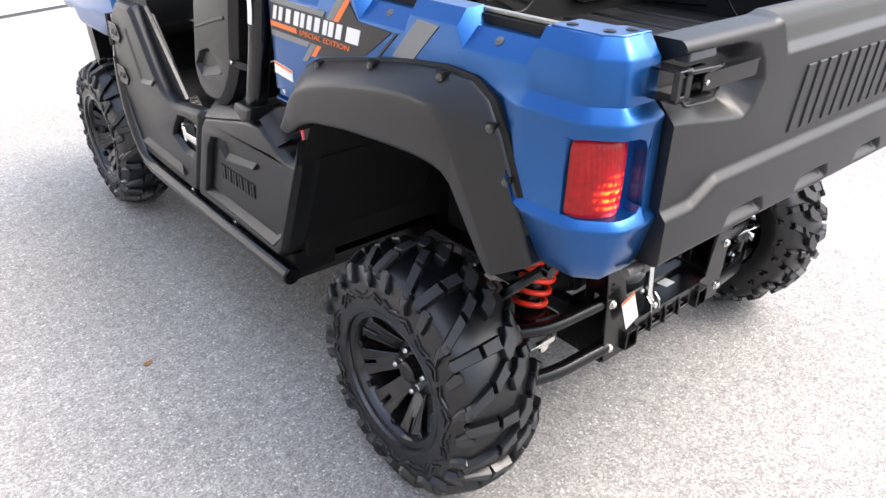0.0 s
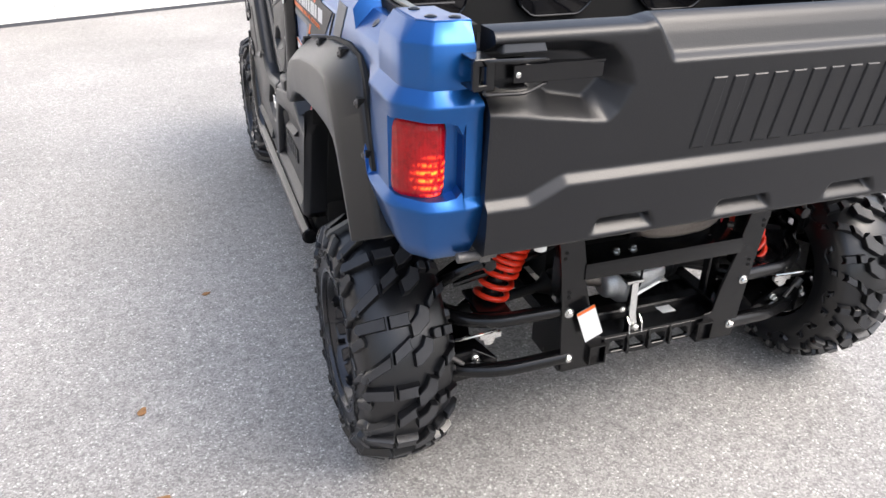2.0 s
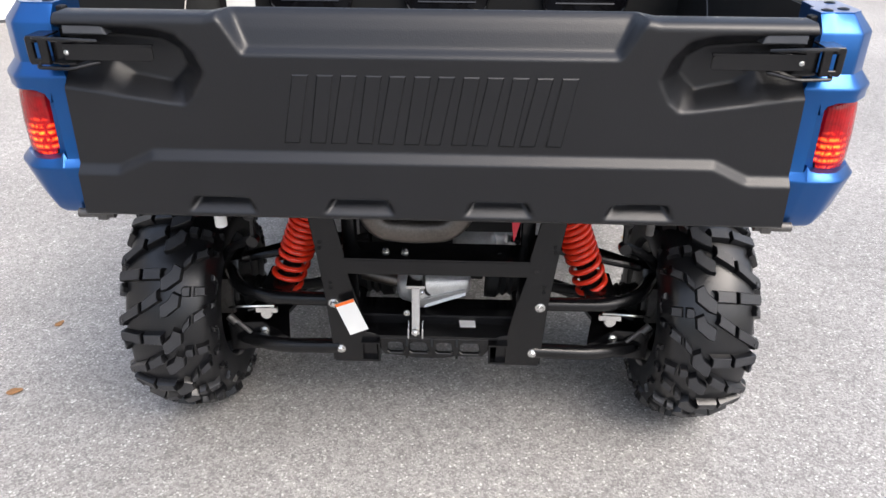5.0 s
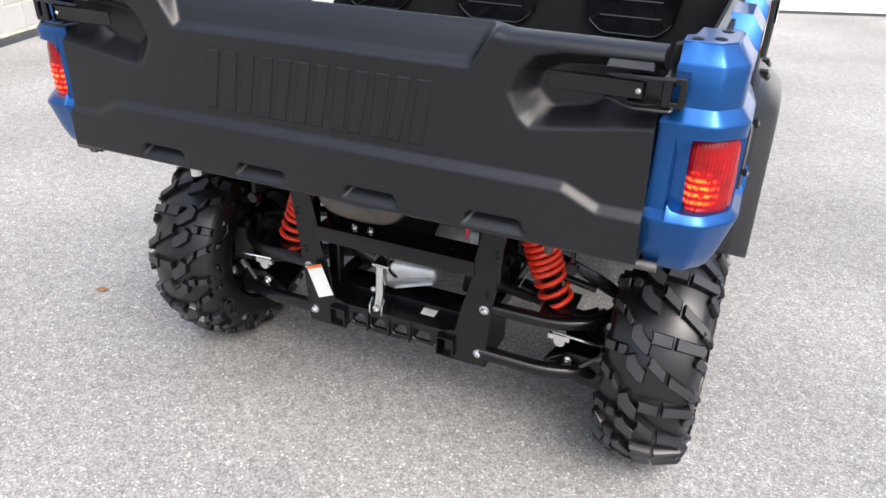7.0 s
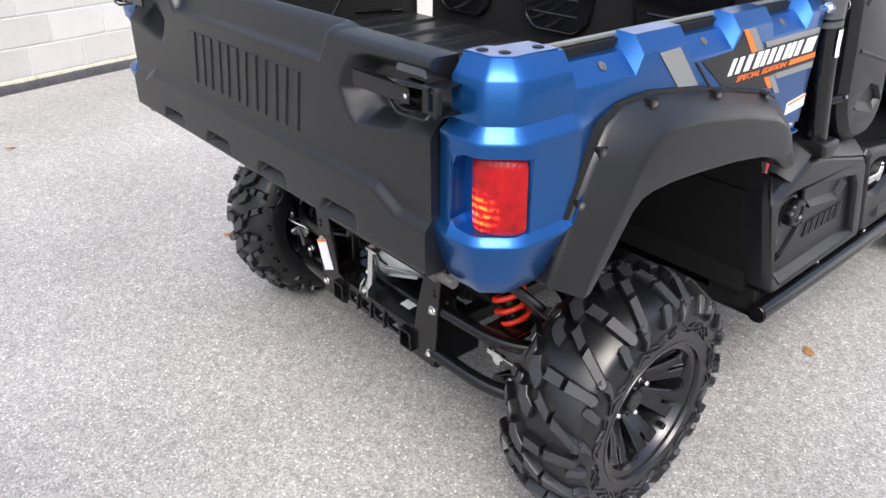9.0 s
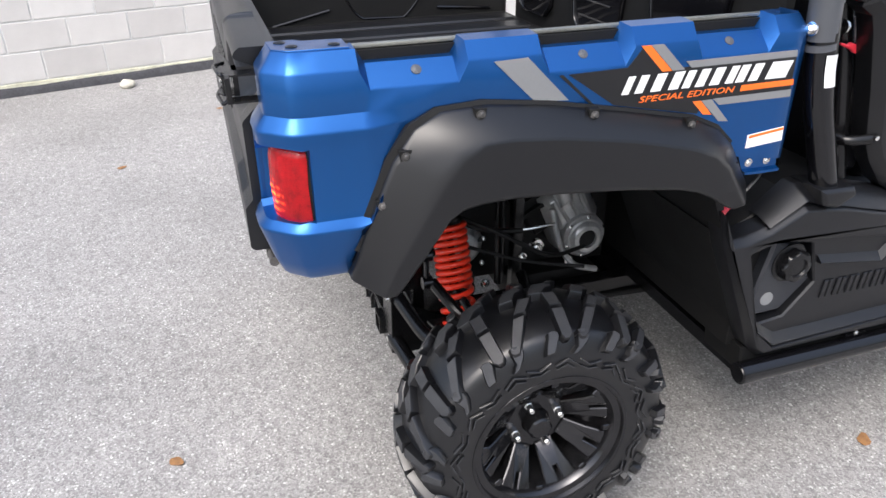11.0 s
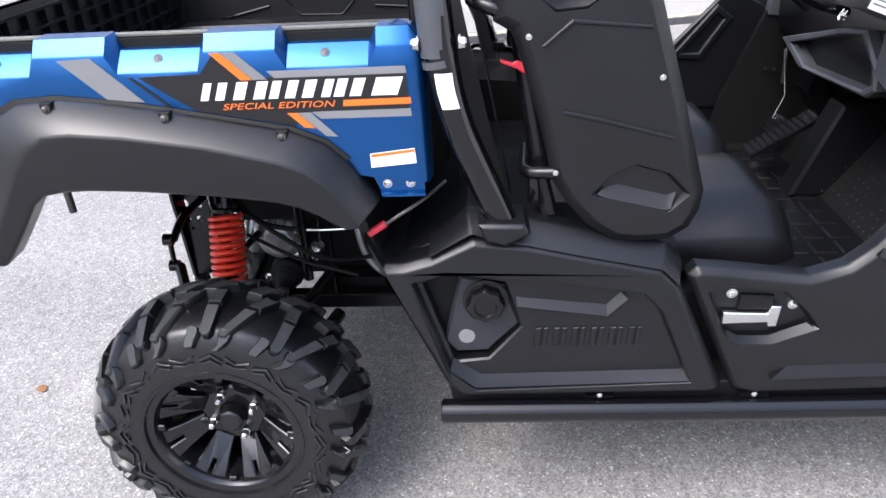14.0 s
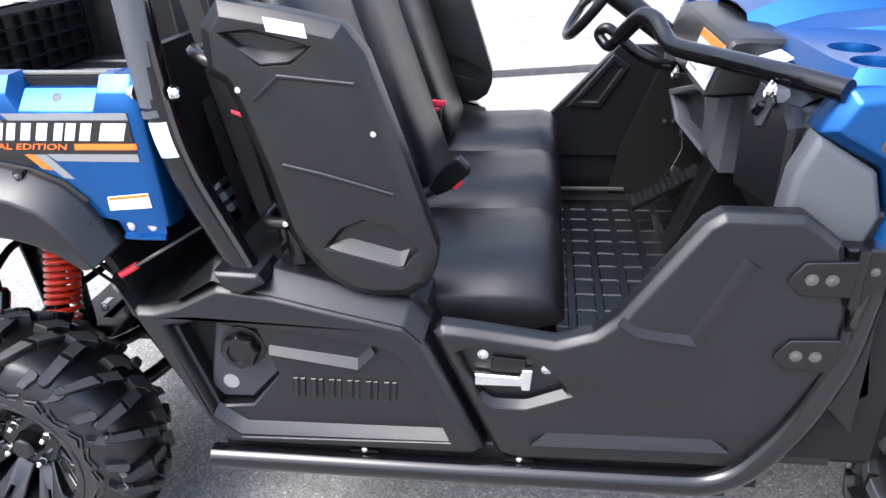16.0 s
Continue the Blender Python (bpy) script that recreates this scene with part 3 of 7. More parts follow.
def fender_flare(s):
    bm = bmesh.new()

    def line(pts, x, proud=0.0):
        return [Vector(((x + proud * min(1, max(0, (-0.28 - y) / 0.05))) * s, y, z)) for y, z in pts]

    def between(a, b, t):
        return [lerp(p, q, t) for p, q in zip(a, b)]

    back = [(y * 0.985 - 0.004, z + 0.0) for y, z in ARCH_OUT]
    rows = [line(between(ARCH_OUT, ARCH_CREASE, 0.10), 0.738), line(between(ARCH_OUT, ARCH_CREASE, 0.11), 0.757, 0.012), line(between(ARCH_OUT, ARCH_CREASE, 0.18), 0.766, 0.010), line(between(ARCH_OUT, ARCH_CREASE, 0.84), 0.801), line(ARCH_CREASE, 0.808), line(between(ARCH_CREASE, ARCH_LOW, 0.14), 0.810), line(between(ARCH_CREASE, ARCH_LOW, 0.93), 0.805), line(ARCH_LOW, 0.799), line(between(ARCH_CREASE, ARCH_LOW, 0.97), 0.780), line(between(ARCH_CREASE, ARCH_LOW, 0.90), 0.742)]
    grid = loft(bm, rows)
    for k in (0, -1):
        bm.faces.new([row[k] for row in grid])
    flare = part("fender_flare", bm, FLARE, vehicle, "satin black plastic wheel arch flare", sharp=28)
    sub = flare.modifiers.new("round", "BEVEL")
    sub.width, sub.segments, sub.limit_method, sub.angle_limit = 0.006, 2, "ANGLE", radians(25)
    # black strip that puts in the shadow gap between flare and blue side
    bm = bmesh.new()
    outer = [(y + 0.001 * d.x, z + 0.001 * d.y) for (y, z), d in ((p, (Vector(p) - Vector((0.0, 0.72))).normalized()) for p in ARCH_OUT)]
    loft(bm, [row[1:-2] for row in (line(outer, 0.7495), line(outer, 0.7535, 0.011), line(between(ARCH_OUT, ARCH_CREASE, 0.13), 0.7575, 0.011), line(back, 0.742))])
    part("flare_gap_shade", bm, MATTEBLACK, flare, "black strip standing in for the shaded gap along the flare")
    for x, y, z in ((0.772, 0.020, 1.043), (0.772, -0.188, 1.066), (0.773, -0.316, 1.010), (0.773, -0.358, 0.930), (0.770, 0.222, 1.002), (0.772, 0.330, 0.905)):
        bm = bmesh.new()
        d = 0.0105
        plate(bm, "x", [(y - d, z + d), (y + d, z + d), (y + d * 0.8, z - d * 1.2), (y - d * 0.8, z - d * 1.2)], (x - 0.012) * s, (x + 0.0035) * s, 0.001)
        part("bolt_pocket", bm, MATTEBLACK, flare, "dark bolt pocket")
        bolt(flare, ((x + 0.0035) * s, y, z), "x", s, 0.006, 0.005, DARKSTEEL, "flare_bolt")
    return flare


def tail_light(s, panel):
    """Red lamp wrapped round the rear corner, sitting in its moulded pocket."""
    plan = [(0.682, -0.495), (0.6815, -0.5130), (0.690, -0.5225), (0.705, -0.5245), (0.722, -0.5190), (0.738, -0.5065), (0.749, -0.4930), (0.7560, -0.4800), (0.7565, -0.4700), (0.744, -0.466), (0.705, -0.488)]

    def prism(pts, z0, z1, lean, shrink):
        """A column on the outline, drawn in towards its ends so that its corners are round."""
        bm = bmesh.new()
        cx, cy = 0.716, -0.492
        rings = []
        for t, k in ((0.0, 1.0), (0.03, 0.55), (0.08, 0.2), (0.14, 0.0), (0.5, 0.0), (0.87, 0.0), (0.94, 0.22), (0.98, 0.6), (1.0, 1.0)):
            bulge = 0.0035 * (1 - (2 * t - 1) ** 2)
            f = 1 - shrink * k
            rings.append([bm.verts.new(((cx + (x - cx) * f + lean * (1 - t) + bulge * 0.5) * s, cy + (y - cy) * f - bulge, z0 + (z1 - z0) * t)) for x, y in pts])
        for a, b in zip(rings, rings[1:]):
            for i in range(len(a)):
                j = (i + 1) % len(a)
                bm.faces.new((a[i], a[j], b[j], b[i]))
        bm.faces.new(rings[0]), bm.faces.new(rings[-1])
        return bm

    bm = prism(plan, 0.9030, 1.0340, 0.005, 0.20)
    lamp = part("tail_light", bm, LENS, vehicle, "red tail light with glowing lower half", sharp=50)
    back = [(x - 0.004, y + 0.007) for x, y in inset(plan, -0.0015)]
    part("lamp_seal", prism(back, 0.9000, 1.0370, 0.005, 0.16), MATTEBLACK, lamp, "black seal round the lens")


def inside_by(poly, x, z):
    """How far each place lies inside a polygon, negative outside of it."""
    best, odd = np.full(x.shape, 9.0), np.zeros(x.shape, bool)
    for (ax, az), (bx, bz) in zip(poly, poly[1:] + poly[:1]):
        ex, ez = bx - ax, bz - az
        t = np.clip(((x - ax) * ex + (z - az) * ez) / (ex * ex + ez * ez), 0, 1)
        best = np.minimum(best, np.hypot(x - ax - t * ex, z - az - t * ez))
        if ez:
            odd ^= ((az > z) != (bz > z)) & (x < ax + ex * (z - az) / ez)
    return np.where(odd, best, -best)


def gate_skin(gate):
    """The outer moulding of the tailgate: one sheet with soft steps, pockets and notches."""
    nx, nz = 341, 126
    u, v = np.meshgrid(np.linspace(-1, 1, nx), np.linspace(0, 1, nz))
    a0 = np.abs(u) * 0.630
    z_top = 1.1690 + 0.006 * np.clip((0.376 - a0) / 0.03, 0, 1)
    z = 0.811 + v * (z_top - 0.811)
    x = u * (0.635 - 0.010 * (z - 0.811) / 0.358)
    a = np.abs(x)
    y = np.full(x.shape, -0.556)
    # rounded top band between the two wings
    band = inside_by([(-0.1, 1.106), (0.316, 1.106), (0.344, 1.158), (0.372, 1.20), (-0.1, 1.20)], a, z)
    profile = np.interp(z, [1.09, 1.108, 1.122, 1.146, 1.162, 1.170, 1.1755], [-0.547, -0.5435, -0.537, -0.527, -0.518, -0.511, -0.500])
    y += (profile - y) * np.clip(band / 0.011, 0, 1)
    # rounded upper edge of the wings
    r = 0.016
    rise = np.clip((z - (z_top - r)) / r, 0, 1)
    y += np.where(band < 0.004, r * (1 - np.sqrt(1 - 0.98 * rise ** 2)), 0)
    # lower step
    step = inside_by([(-0.1, 0.80), (0.66, 0.80), (0.66, 0.908), (0.560, 0.908), (0.496, 0.938), (-0.1, 0.938)], a, z)
    y -= 0.015 * np.clip(step / 0.015, 0, 1)
    y += 0.006 * np.clip((0.818 - z) / 0.007, 0, 1) ** 2
    # latch pockets: a ramp all round down to a sunken floor
    edge = [(0.70, 1.056), (0.628, 1.047), (0.540, 1.034), (0.424, 1.018), (0.404, 1.034), (0.382, 1.076), (0.396, 1.110), (0.424, 1.140), (0.470, 1.149), (0.70, 1.153)]
    floor = [(0.70, 1.094), (0.550, 1.090), (0.518, 1.064), (0.454, 1.050), (0.424, 1.080), (0.432, 1.106), (0.462, 1.124), (0.530, 1.130), (0.70, 1.134)]
    d_edge, d_floor = inside_by(edge, a, z), inside_by(floor, a, z)
    down = np.where(d_floor > 0, 1.0, d_edge / np.maximum(d_edge - d_floor, 1e-6))
    y += 0.046 * np.clip(down, 0, 1)
    # notches: a short wall above, then a face sloping out to the lower edge
    for n0, n1 in ((-0.447, -0.311), (-0.198, -0.058), (0.056, 0.192), (0.309, 0.443)):
        notch = inside_by([(n0, 0.820), (n0 + 0.021, 0.852), (n1 - 0.019, 0.852), (n1, 0.820)], x, z)
        depth = 0.024 * np.clip((z - 0.822) / 0.024, 0, 1)
        y += depth * np.clip(notch / 0.004, 0, 1)
    # a moulding has no hard edges
    for axis in (0, 1):
        pad = np.concatenate((y.take([0], axis), y, y.take([-1], axis)), axis)
        n = y.shape[axis]
        y = 0.25 * pad.take(range(0, n), axis) + 0.5 * y + 0.25 * pad.take(range(2, n + 2), axis)
    at = np.stack((x, y, z), -1)
    rim = np.stack((x, np.full(x.shape, -0.497), z), -1)
    bm = bmesh.new()
    verts = [[bm.verts.new(p) for p in row] for row in at.tolist()]
    for lower_row, upper_row in zip(verts, verts[1:]):
        for k in range(nx - 1):
            bm.faces.new((lower_row[k], lower_row[k + 1], upper_row[k + 1], upper_row[k]))
    for line, back in ((verts[0], rim[0]), (verts[-1], rim[-1]), ([row[0] for row in verts], rim[:, 0]), ([row[-1] for row in verts], rim[:, -1])):
        behind = [bm.verts.new(p) for p in back.tolist()]
        for k in range(len(line) - 1):
            bm.faces.new((line[k], line[k + 1], behind[k + 1], behind[k]))
    part("gate_skin", bm, PLASTIC, gate, "moulded outer face with latch pockets, lower step and notches", sharp=50, outward=(0, -1, 0))


def tailgate():
    bm = bmesh.new()
    x0, x1 = 0.624, 0.634
    core = [(-x0, 1.166), (-x1, 0.815), (x1, 0.815), (x0, 1.166), (0.345, 1.168), (-0.345, 1.168)]
    plate(bm, "y", core, -0.495, -0.507, 0.004)
    soften(bm, 0.003, 28, 2)
    gate = part("tailgate", bm, PLASTIC, vehicle, "black grained plastic tailgate with moulded panels")
    gate_skin(gate)
    # raised maker's name: plain slanted shapes
    for k in range(6):
        c = -0.205 + 0.0825 * k
        for d0, d1, sl in ((-0.040, -0.012, 0.012), (0.004, 0.032, 0.010)):
            bm = bmesh.new()
            plate(bm, "y", [(c + d0 - sl, 0.955), (c + d1 - sl, 0.955), (c + d1 + sl, 1.076), (c + d0 + sl, 1.076)], -0.550, -0.5590, 0.0020)
            part("raised_shape", bm, PLASTIC, gate)
    for s in (1, -1):
        latch(s, gate)
        bm = bmesh.new()
        rod(bm, (0.600 * s, -0.535, 0.800), (0.668 * s, -0.535, 0.800), 0.009)
        box(bm, (0.612 * s, -0.545, 0.790), (0.630 * s, -0.520, 0.816))
        part("hinge_pin", bm, DARKSTEEL, gate, "steel hinge pin")
    return gate


def latch(s, gate):
    """Over-centre latch: striker on the corner, wire bails, hollow body and a flat lever lying in the pocket."""
    bm = bmesh.new()
    slots = [[(x * s, z) for x, z in ((a, 1.100), (a + 0.010, 1.100), (a + 0.010, 1.126), (a, 1.126))] for a in (0.646,)]
    plate(bm, "y", [(0.632 * s, 1.090), (0.664 * s, 1.090), (0.667 * s, 1.096), (0.667 * s, 1.132), (0.664 * s, 1.137), (0.632 * s, 1.137)], -0.566, -0.575, 0.0015, holes=slots)
    for z in (1.0905, 1.1335):
        box(bm, (0.634 * s, -0.567, z), (0.666 * s, -0.524, z + 0.003))
    body = part("latch", bm, BLACKMETAL, vehicle, "black over-centre latch", sharp=25)
    bm = bmesh.new()
    box(bm, (0.578 * s, -0.560, 1.094), (0.632 * s, -0.552, 1.132))
    for z in (1.093, 1.1295):
        plate(bm, "z", [(0.580 * s, -0.552), (0.628 * s, -0.552), (0.624 * s, -0.578), (0.606 * s, -0.586), (0.584 * s, -0.582)], z, z + 0.0025)
    part("latch_body", bm, BLACKMETAL, body, "hollow pressed latch body", sharp=25)
    for z in (1.087, 1.135):
        bm = bmesh.new()
        tube(bm, bent([(0.648 * s, -0.572, z + (0.006 if z < 1.1 else -0.006)), (0.650 * s, -0.581, z), (0.590 * s, -0.588, z), (0.548 * s, -0.570, z + (0.008 if z < 1.1 else -0.006))], 0.012), 0.0032, 8)
        part("wire_bail", bm, BLACKMETAL, body)
    bm = bmesh.new()
    plate(bm, "y", [(0.604 * s, 1.1265), (0.604 * s, 1.099), (0.570 * s, 1.0985), (0.460 * s, 1.0985), (0.456 * s, 1.102), (0.456 * s, 1.120), (0.460 * s, 1.1225)], -0.573, -0.577, 0.001)
    plate(bm, "z", [(0.604 * s, -0.578), (0.604 * s, -0.556), (0.560 * s, -0.556), (0.455 * s, -0.570), (0.455 * s, -0.578)], 1.1225, 1.1255)
    part("lever", bm, BLACKMETAL, body, "flat black lever", sharp=25)
    bolt(body, (0.598 * s, -0.578, 1.112), "y", -1, 0.0032, 0.003, CHROME, "rivet", "bright rivet")
    bm = bmesh.new()
    plate(bm, "y", [(0.540 * s, 1.136), (0.612 * s, 1.136), (0.612 * s, 1.153), (0.545 * s, 1.153)], -0.528, -0.553, 0.002)
    part("latch_pad", bm, GREYPL, body, "worn grey pad above the latch")


def cargo_bed():
    bm = bmesh.new()
    box(bm, (-0.68, -0.495, 0.905), (0.68, 0.47, 0.945))
    soften(bm, 0.004)
    bed = part("cargo_bed", bm, MATTEBLACK, vehicle, "black plastic cargo bed floor")
    for k in range(16):
        x = -0.60 + 0.08 * k
        bm = bmesh.new()
        box(bm, (x - 0.004, -0.496, 0.95), (x + 0.004, -0.478, 1.150))
        part("gate_rib", bm, PLASTIC, bed)
    for z in (0.955, 1.005, 1.055, 1.105, 1.145):
        bm = bmesh.new()
        box(bm, (-0.61, -0.496, z), (0.61, -0.4775, z + 0.007))
        part("gate_rib", bm, PLASTIC, bed)
    for s in (1, -1):
        bm = bmesh.new()
        plate(bm, "z", [(0.632 * s, -0.500), (0.698 * s, -0.495), (0.710 * s, -0.470), (0.714 * s, -0.42), (0.672 * s, -0.42), (0.668 * s, -0.47), (0.632 * s, -0.480)], 0.81, 1.172, 0.002)
        part("corner_liner", bm, MATTEBLACK, bed, "black inner corner of the bed")
    for k in range(9):
        bm = bmesh.new()
        x = -0.56 + 0.14 * k
        plate(bm, "z", [(x - 0.045, -0.46), (x + 0.045, -0.46), (x + 0.045, 0.43), (x - 0.045, 0.43)], 0.944, 0.953, 0.006)
        part("floor_rib", bm, PLASTIC, bed)
    for s in (1, -1):
        bm = bmesh.new()
        box(bm, (0.672 * s, -0.495, 0.94), (0.690 * s, 0.47, 1.168))
        wall = part("bed_wall", bm, MATTEBLACK, vehicle, "black ribbed inner wall of the bed")
        for pts in ([(-0.368, 0.944), (-0.177, 0.986)], [(-0.16, 1.09), (-0.095, 0.978), (-0.068, 0.952), (0.080, 0.948), (0.117, 0.985), (0.19, 1.09)], [(0.20, 0.975), (0.40, 0.960)]):
            bm = bmesh.new()
            tube(bm, bent([(0.671 * s, y, z) for y, z in pts], 0.01, 3), 0.006 if len(pts) == 2 else 0.004, 8)
            part("wall_ridge", bm, GLOSSBLACK, wall, "raised ridge of the bed wall")
        bm = bmesh.new()
        box(bm, (0.680 * s, -0.385, 1.168), (0.6925 * s, 0.43, 1.1745))
        soften(bm, 0.0015)
        part("bed_rail", bm, RAILMETAL, bed, "bare metal strip on the bed rim")
        bm = bmesh.new()
        box(bm, (0.690 * s, -0.385, 1.10), (0.700 * s, 0.44, 1.1665))
        part("rail_backing", bm, MATTEBLACK, bed)
    # front wall with raised outline panels
    bm = bmesh.new()
    box(bm, (-0.69, 0.455, 0.90), (0.69, 0.475, 1.21))
    front = part("bed_front_wall", bm, MATTEBLACK, vehicle, "black front wall of the bed")
    for c in (-0.40, 0.0, 0.40):
        bm = bmesh.new()
        w = 0.15
        plate(bm, "y", [(c - w, 1.19), (c - w + 0.03, 1.02), (c - w + 0.07, 0.985), (c + w - 0.07, 0.985), (c + w - 0.03, 1.02), (c + w, 1.19)], 0.4555, 0.440, 0.007)
        soften(bm, 0.002, 20, 1)
        part("raised_panel", bm, GLOSSBLACK, front, "raised black panel")
        bm = bmesh.new()
        w -= 0.004
        tube(bm, bent([(c - w, 0.441, 1.19), (c - w + 0.03, 0.441, 1.02), (c - w + 0.07, 0.441, 0.988), (c + w - 0.07, 0.441, 0.988), (c + w - 0.03, 0.441, 1.02), (c + w, 0.441, 1.19)], 0.015, 3), 0.004, 8)
        part("wall_ridge", bm, GLOSSBLACK, front, "raised ridge of the bed wall")
        for z in (1.08, 1.035):
            bm = bmesh.new()
            rod(bm, (c - 0.085, 0.442, z), (c + 0.085, 0.442, z), 0.005, 8)
            part("wall_ridge", bm, GLOSSBLACK, front, "raised ridge of the bed wall")
    bm = bmesh.new()
    plate(bm, "y", [(-0.652, 0.937), (-0.570, 0.940), (-0.566, 1.10), (-0.655, 1.10)], 0.4555, 0.4535)
    part("bed_label", bm, WHITE, front, "white label in the bed")
    return bed


for s in (1, -1):
    bed_panel = bed_side(s)
    decals(s, bed_panel)
    fender_flare(s)
    tail_light(s, bed_panel)
tailgate()
cargo_bed()


# ---- wheels ----
TYRE_R, PITCHES = 0.299, 24


def carcass(w):
    """Place across the tyre: (along the axle, radius, outward normal) for w from -1.6 to 1.6; the tread ends at 1."""
    a, sg = abs(w), 1 if w >= 0 else -1
    if a <= 1:
        x, r, nx, nr = 0.102 * a, TYRE_R - 0.024 * a ** 2.3, 0.50 * a ** 1.6, 1.0
    else:
        t = (a - 1) / 0.6
        x = 0.102 + 0.020 * math.sin(min(1, t * 1.5) * math.pi / 2) - 0.010 * max(0, t - 0.6)
        r = TYRE_R - 0.024 - 0.095 * t
        nx, nr = min(1, 0.5 + 1.6 * t), max(0.0, 0.95 - 1.6 * t)
    q = math.hypot(nx, nr)
    return x * sg, r, nx * sg / q, nr / q


def finished(bm, name, *materials):
    """The mesh of a bmesh, smooth but for its steep edges."""
    bmesh.ops.recalc_face_normals(bm, faces=bm.faces)
    for f in bm.faces:
        f.smooth = True
    for e in bm.edges:
        e.smooth = len(e.link_faces) == 2 and e.calc_face_angle(9) < radians(30)
    me = bpy.data.meshes.new(name)
    bm.to_mesh(me)
    bm.free()
    for m in materials:
        me.materials.append(m)
    return me


def tyre_mesh():
    """The smooth carcass; its lugs are pieces of their own."""
    bm = bmesh.new()
    profile = [(-0.100, 0.174)] + [carcass(-1.6 + 3.2 * k / 40)[:2] for k in range(41)] + [(0.100, 0.174)]
    for sg in (1, -1):
        lip = [(sg * 0.1120, 0.1805), (sg * 0.1165, 0.1850), (sg * 0.1185, 0.1900)]
        profile = profile[:1] + lip + profile[1:] if sg < 0 else profile[:-1] + lip[::-1] + profile[-1:]
    revolve(bm, profile, None, 80, closed=True)
    return finished(bm, "tyre", RUBBER)


def lug_mesh(poly, height, draft=0.0030):
    """One rubber block on the carcass, from corners (w across the tread, v along it in metres)."""
    bm = bmesh.new()
    flat = [(0.102 * w, v) for w, v in poly]
    rings = []
    for grow, h in ((0.0, -0.005), (draft, height - 0.0022), (draft + 0.0016, height)):
        ring = []
        for px, v in (inset(flat, grow) if grow else flat):
            x, r, nx, nr = carcass(px / 0.102)
            x, r = x + nx * h, r + nr * h
            ring.append(bm.verts.new((x, r * math.cos(v / 0.3), r * math.sin(v / 0.3))))
        rings.append(ring)
    n = len(poly)
    for a, b in zip(rings, rings[1:]):
        for i in range(n):
            bm.faces.new((a[i], a[(i + 1) % n], b[(i + 1) % n], b[i]))
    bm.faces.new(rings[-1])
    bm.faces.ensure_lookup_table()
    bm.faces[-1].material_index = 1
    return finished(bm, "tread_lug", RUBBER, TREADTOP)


def slab(w0, v0, w1, v1, thick, nose=0.0):
    """Corners of a straight bar between two places; nose cuts the corners of its far end."""
    t = thick / 2
    if not nose:
        return [(w0, v0 - t), (w1, v1 - t), (w1, v1 + t), (w0, v0 + t)]
    return [(w0, v0 - t), (w1 - nose, v1 - t), (w1, v1 - t * 0.4), (w1, v1 + t * 0.4), (w1 - nose, v1 + t), (w0, v0 + t)]


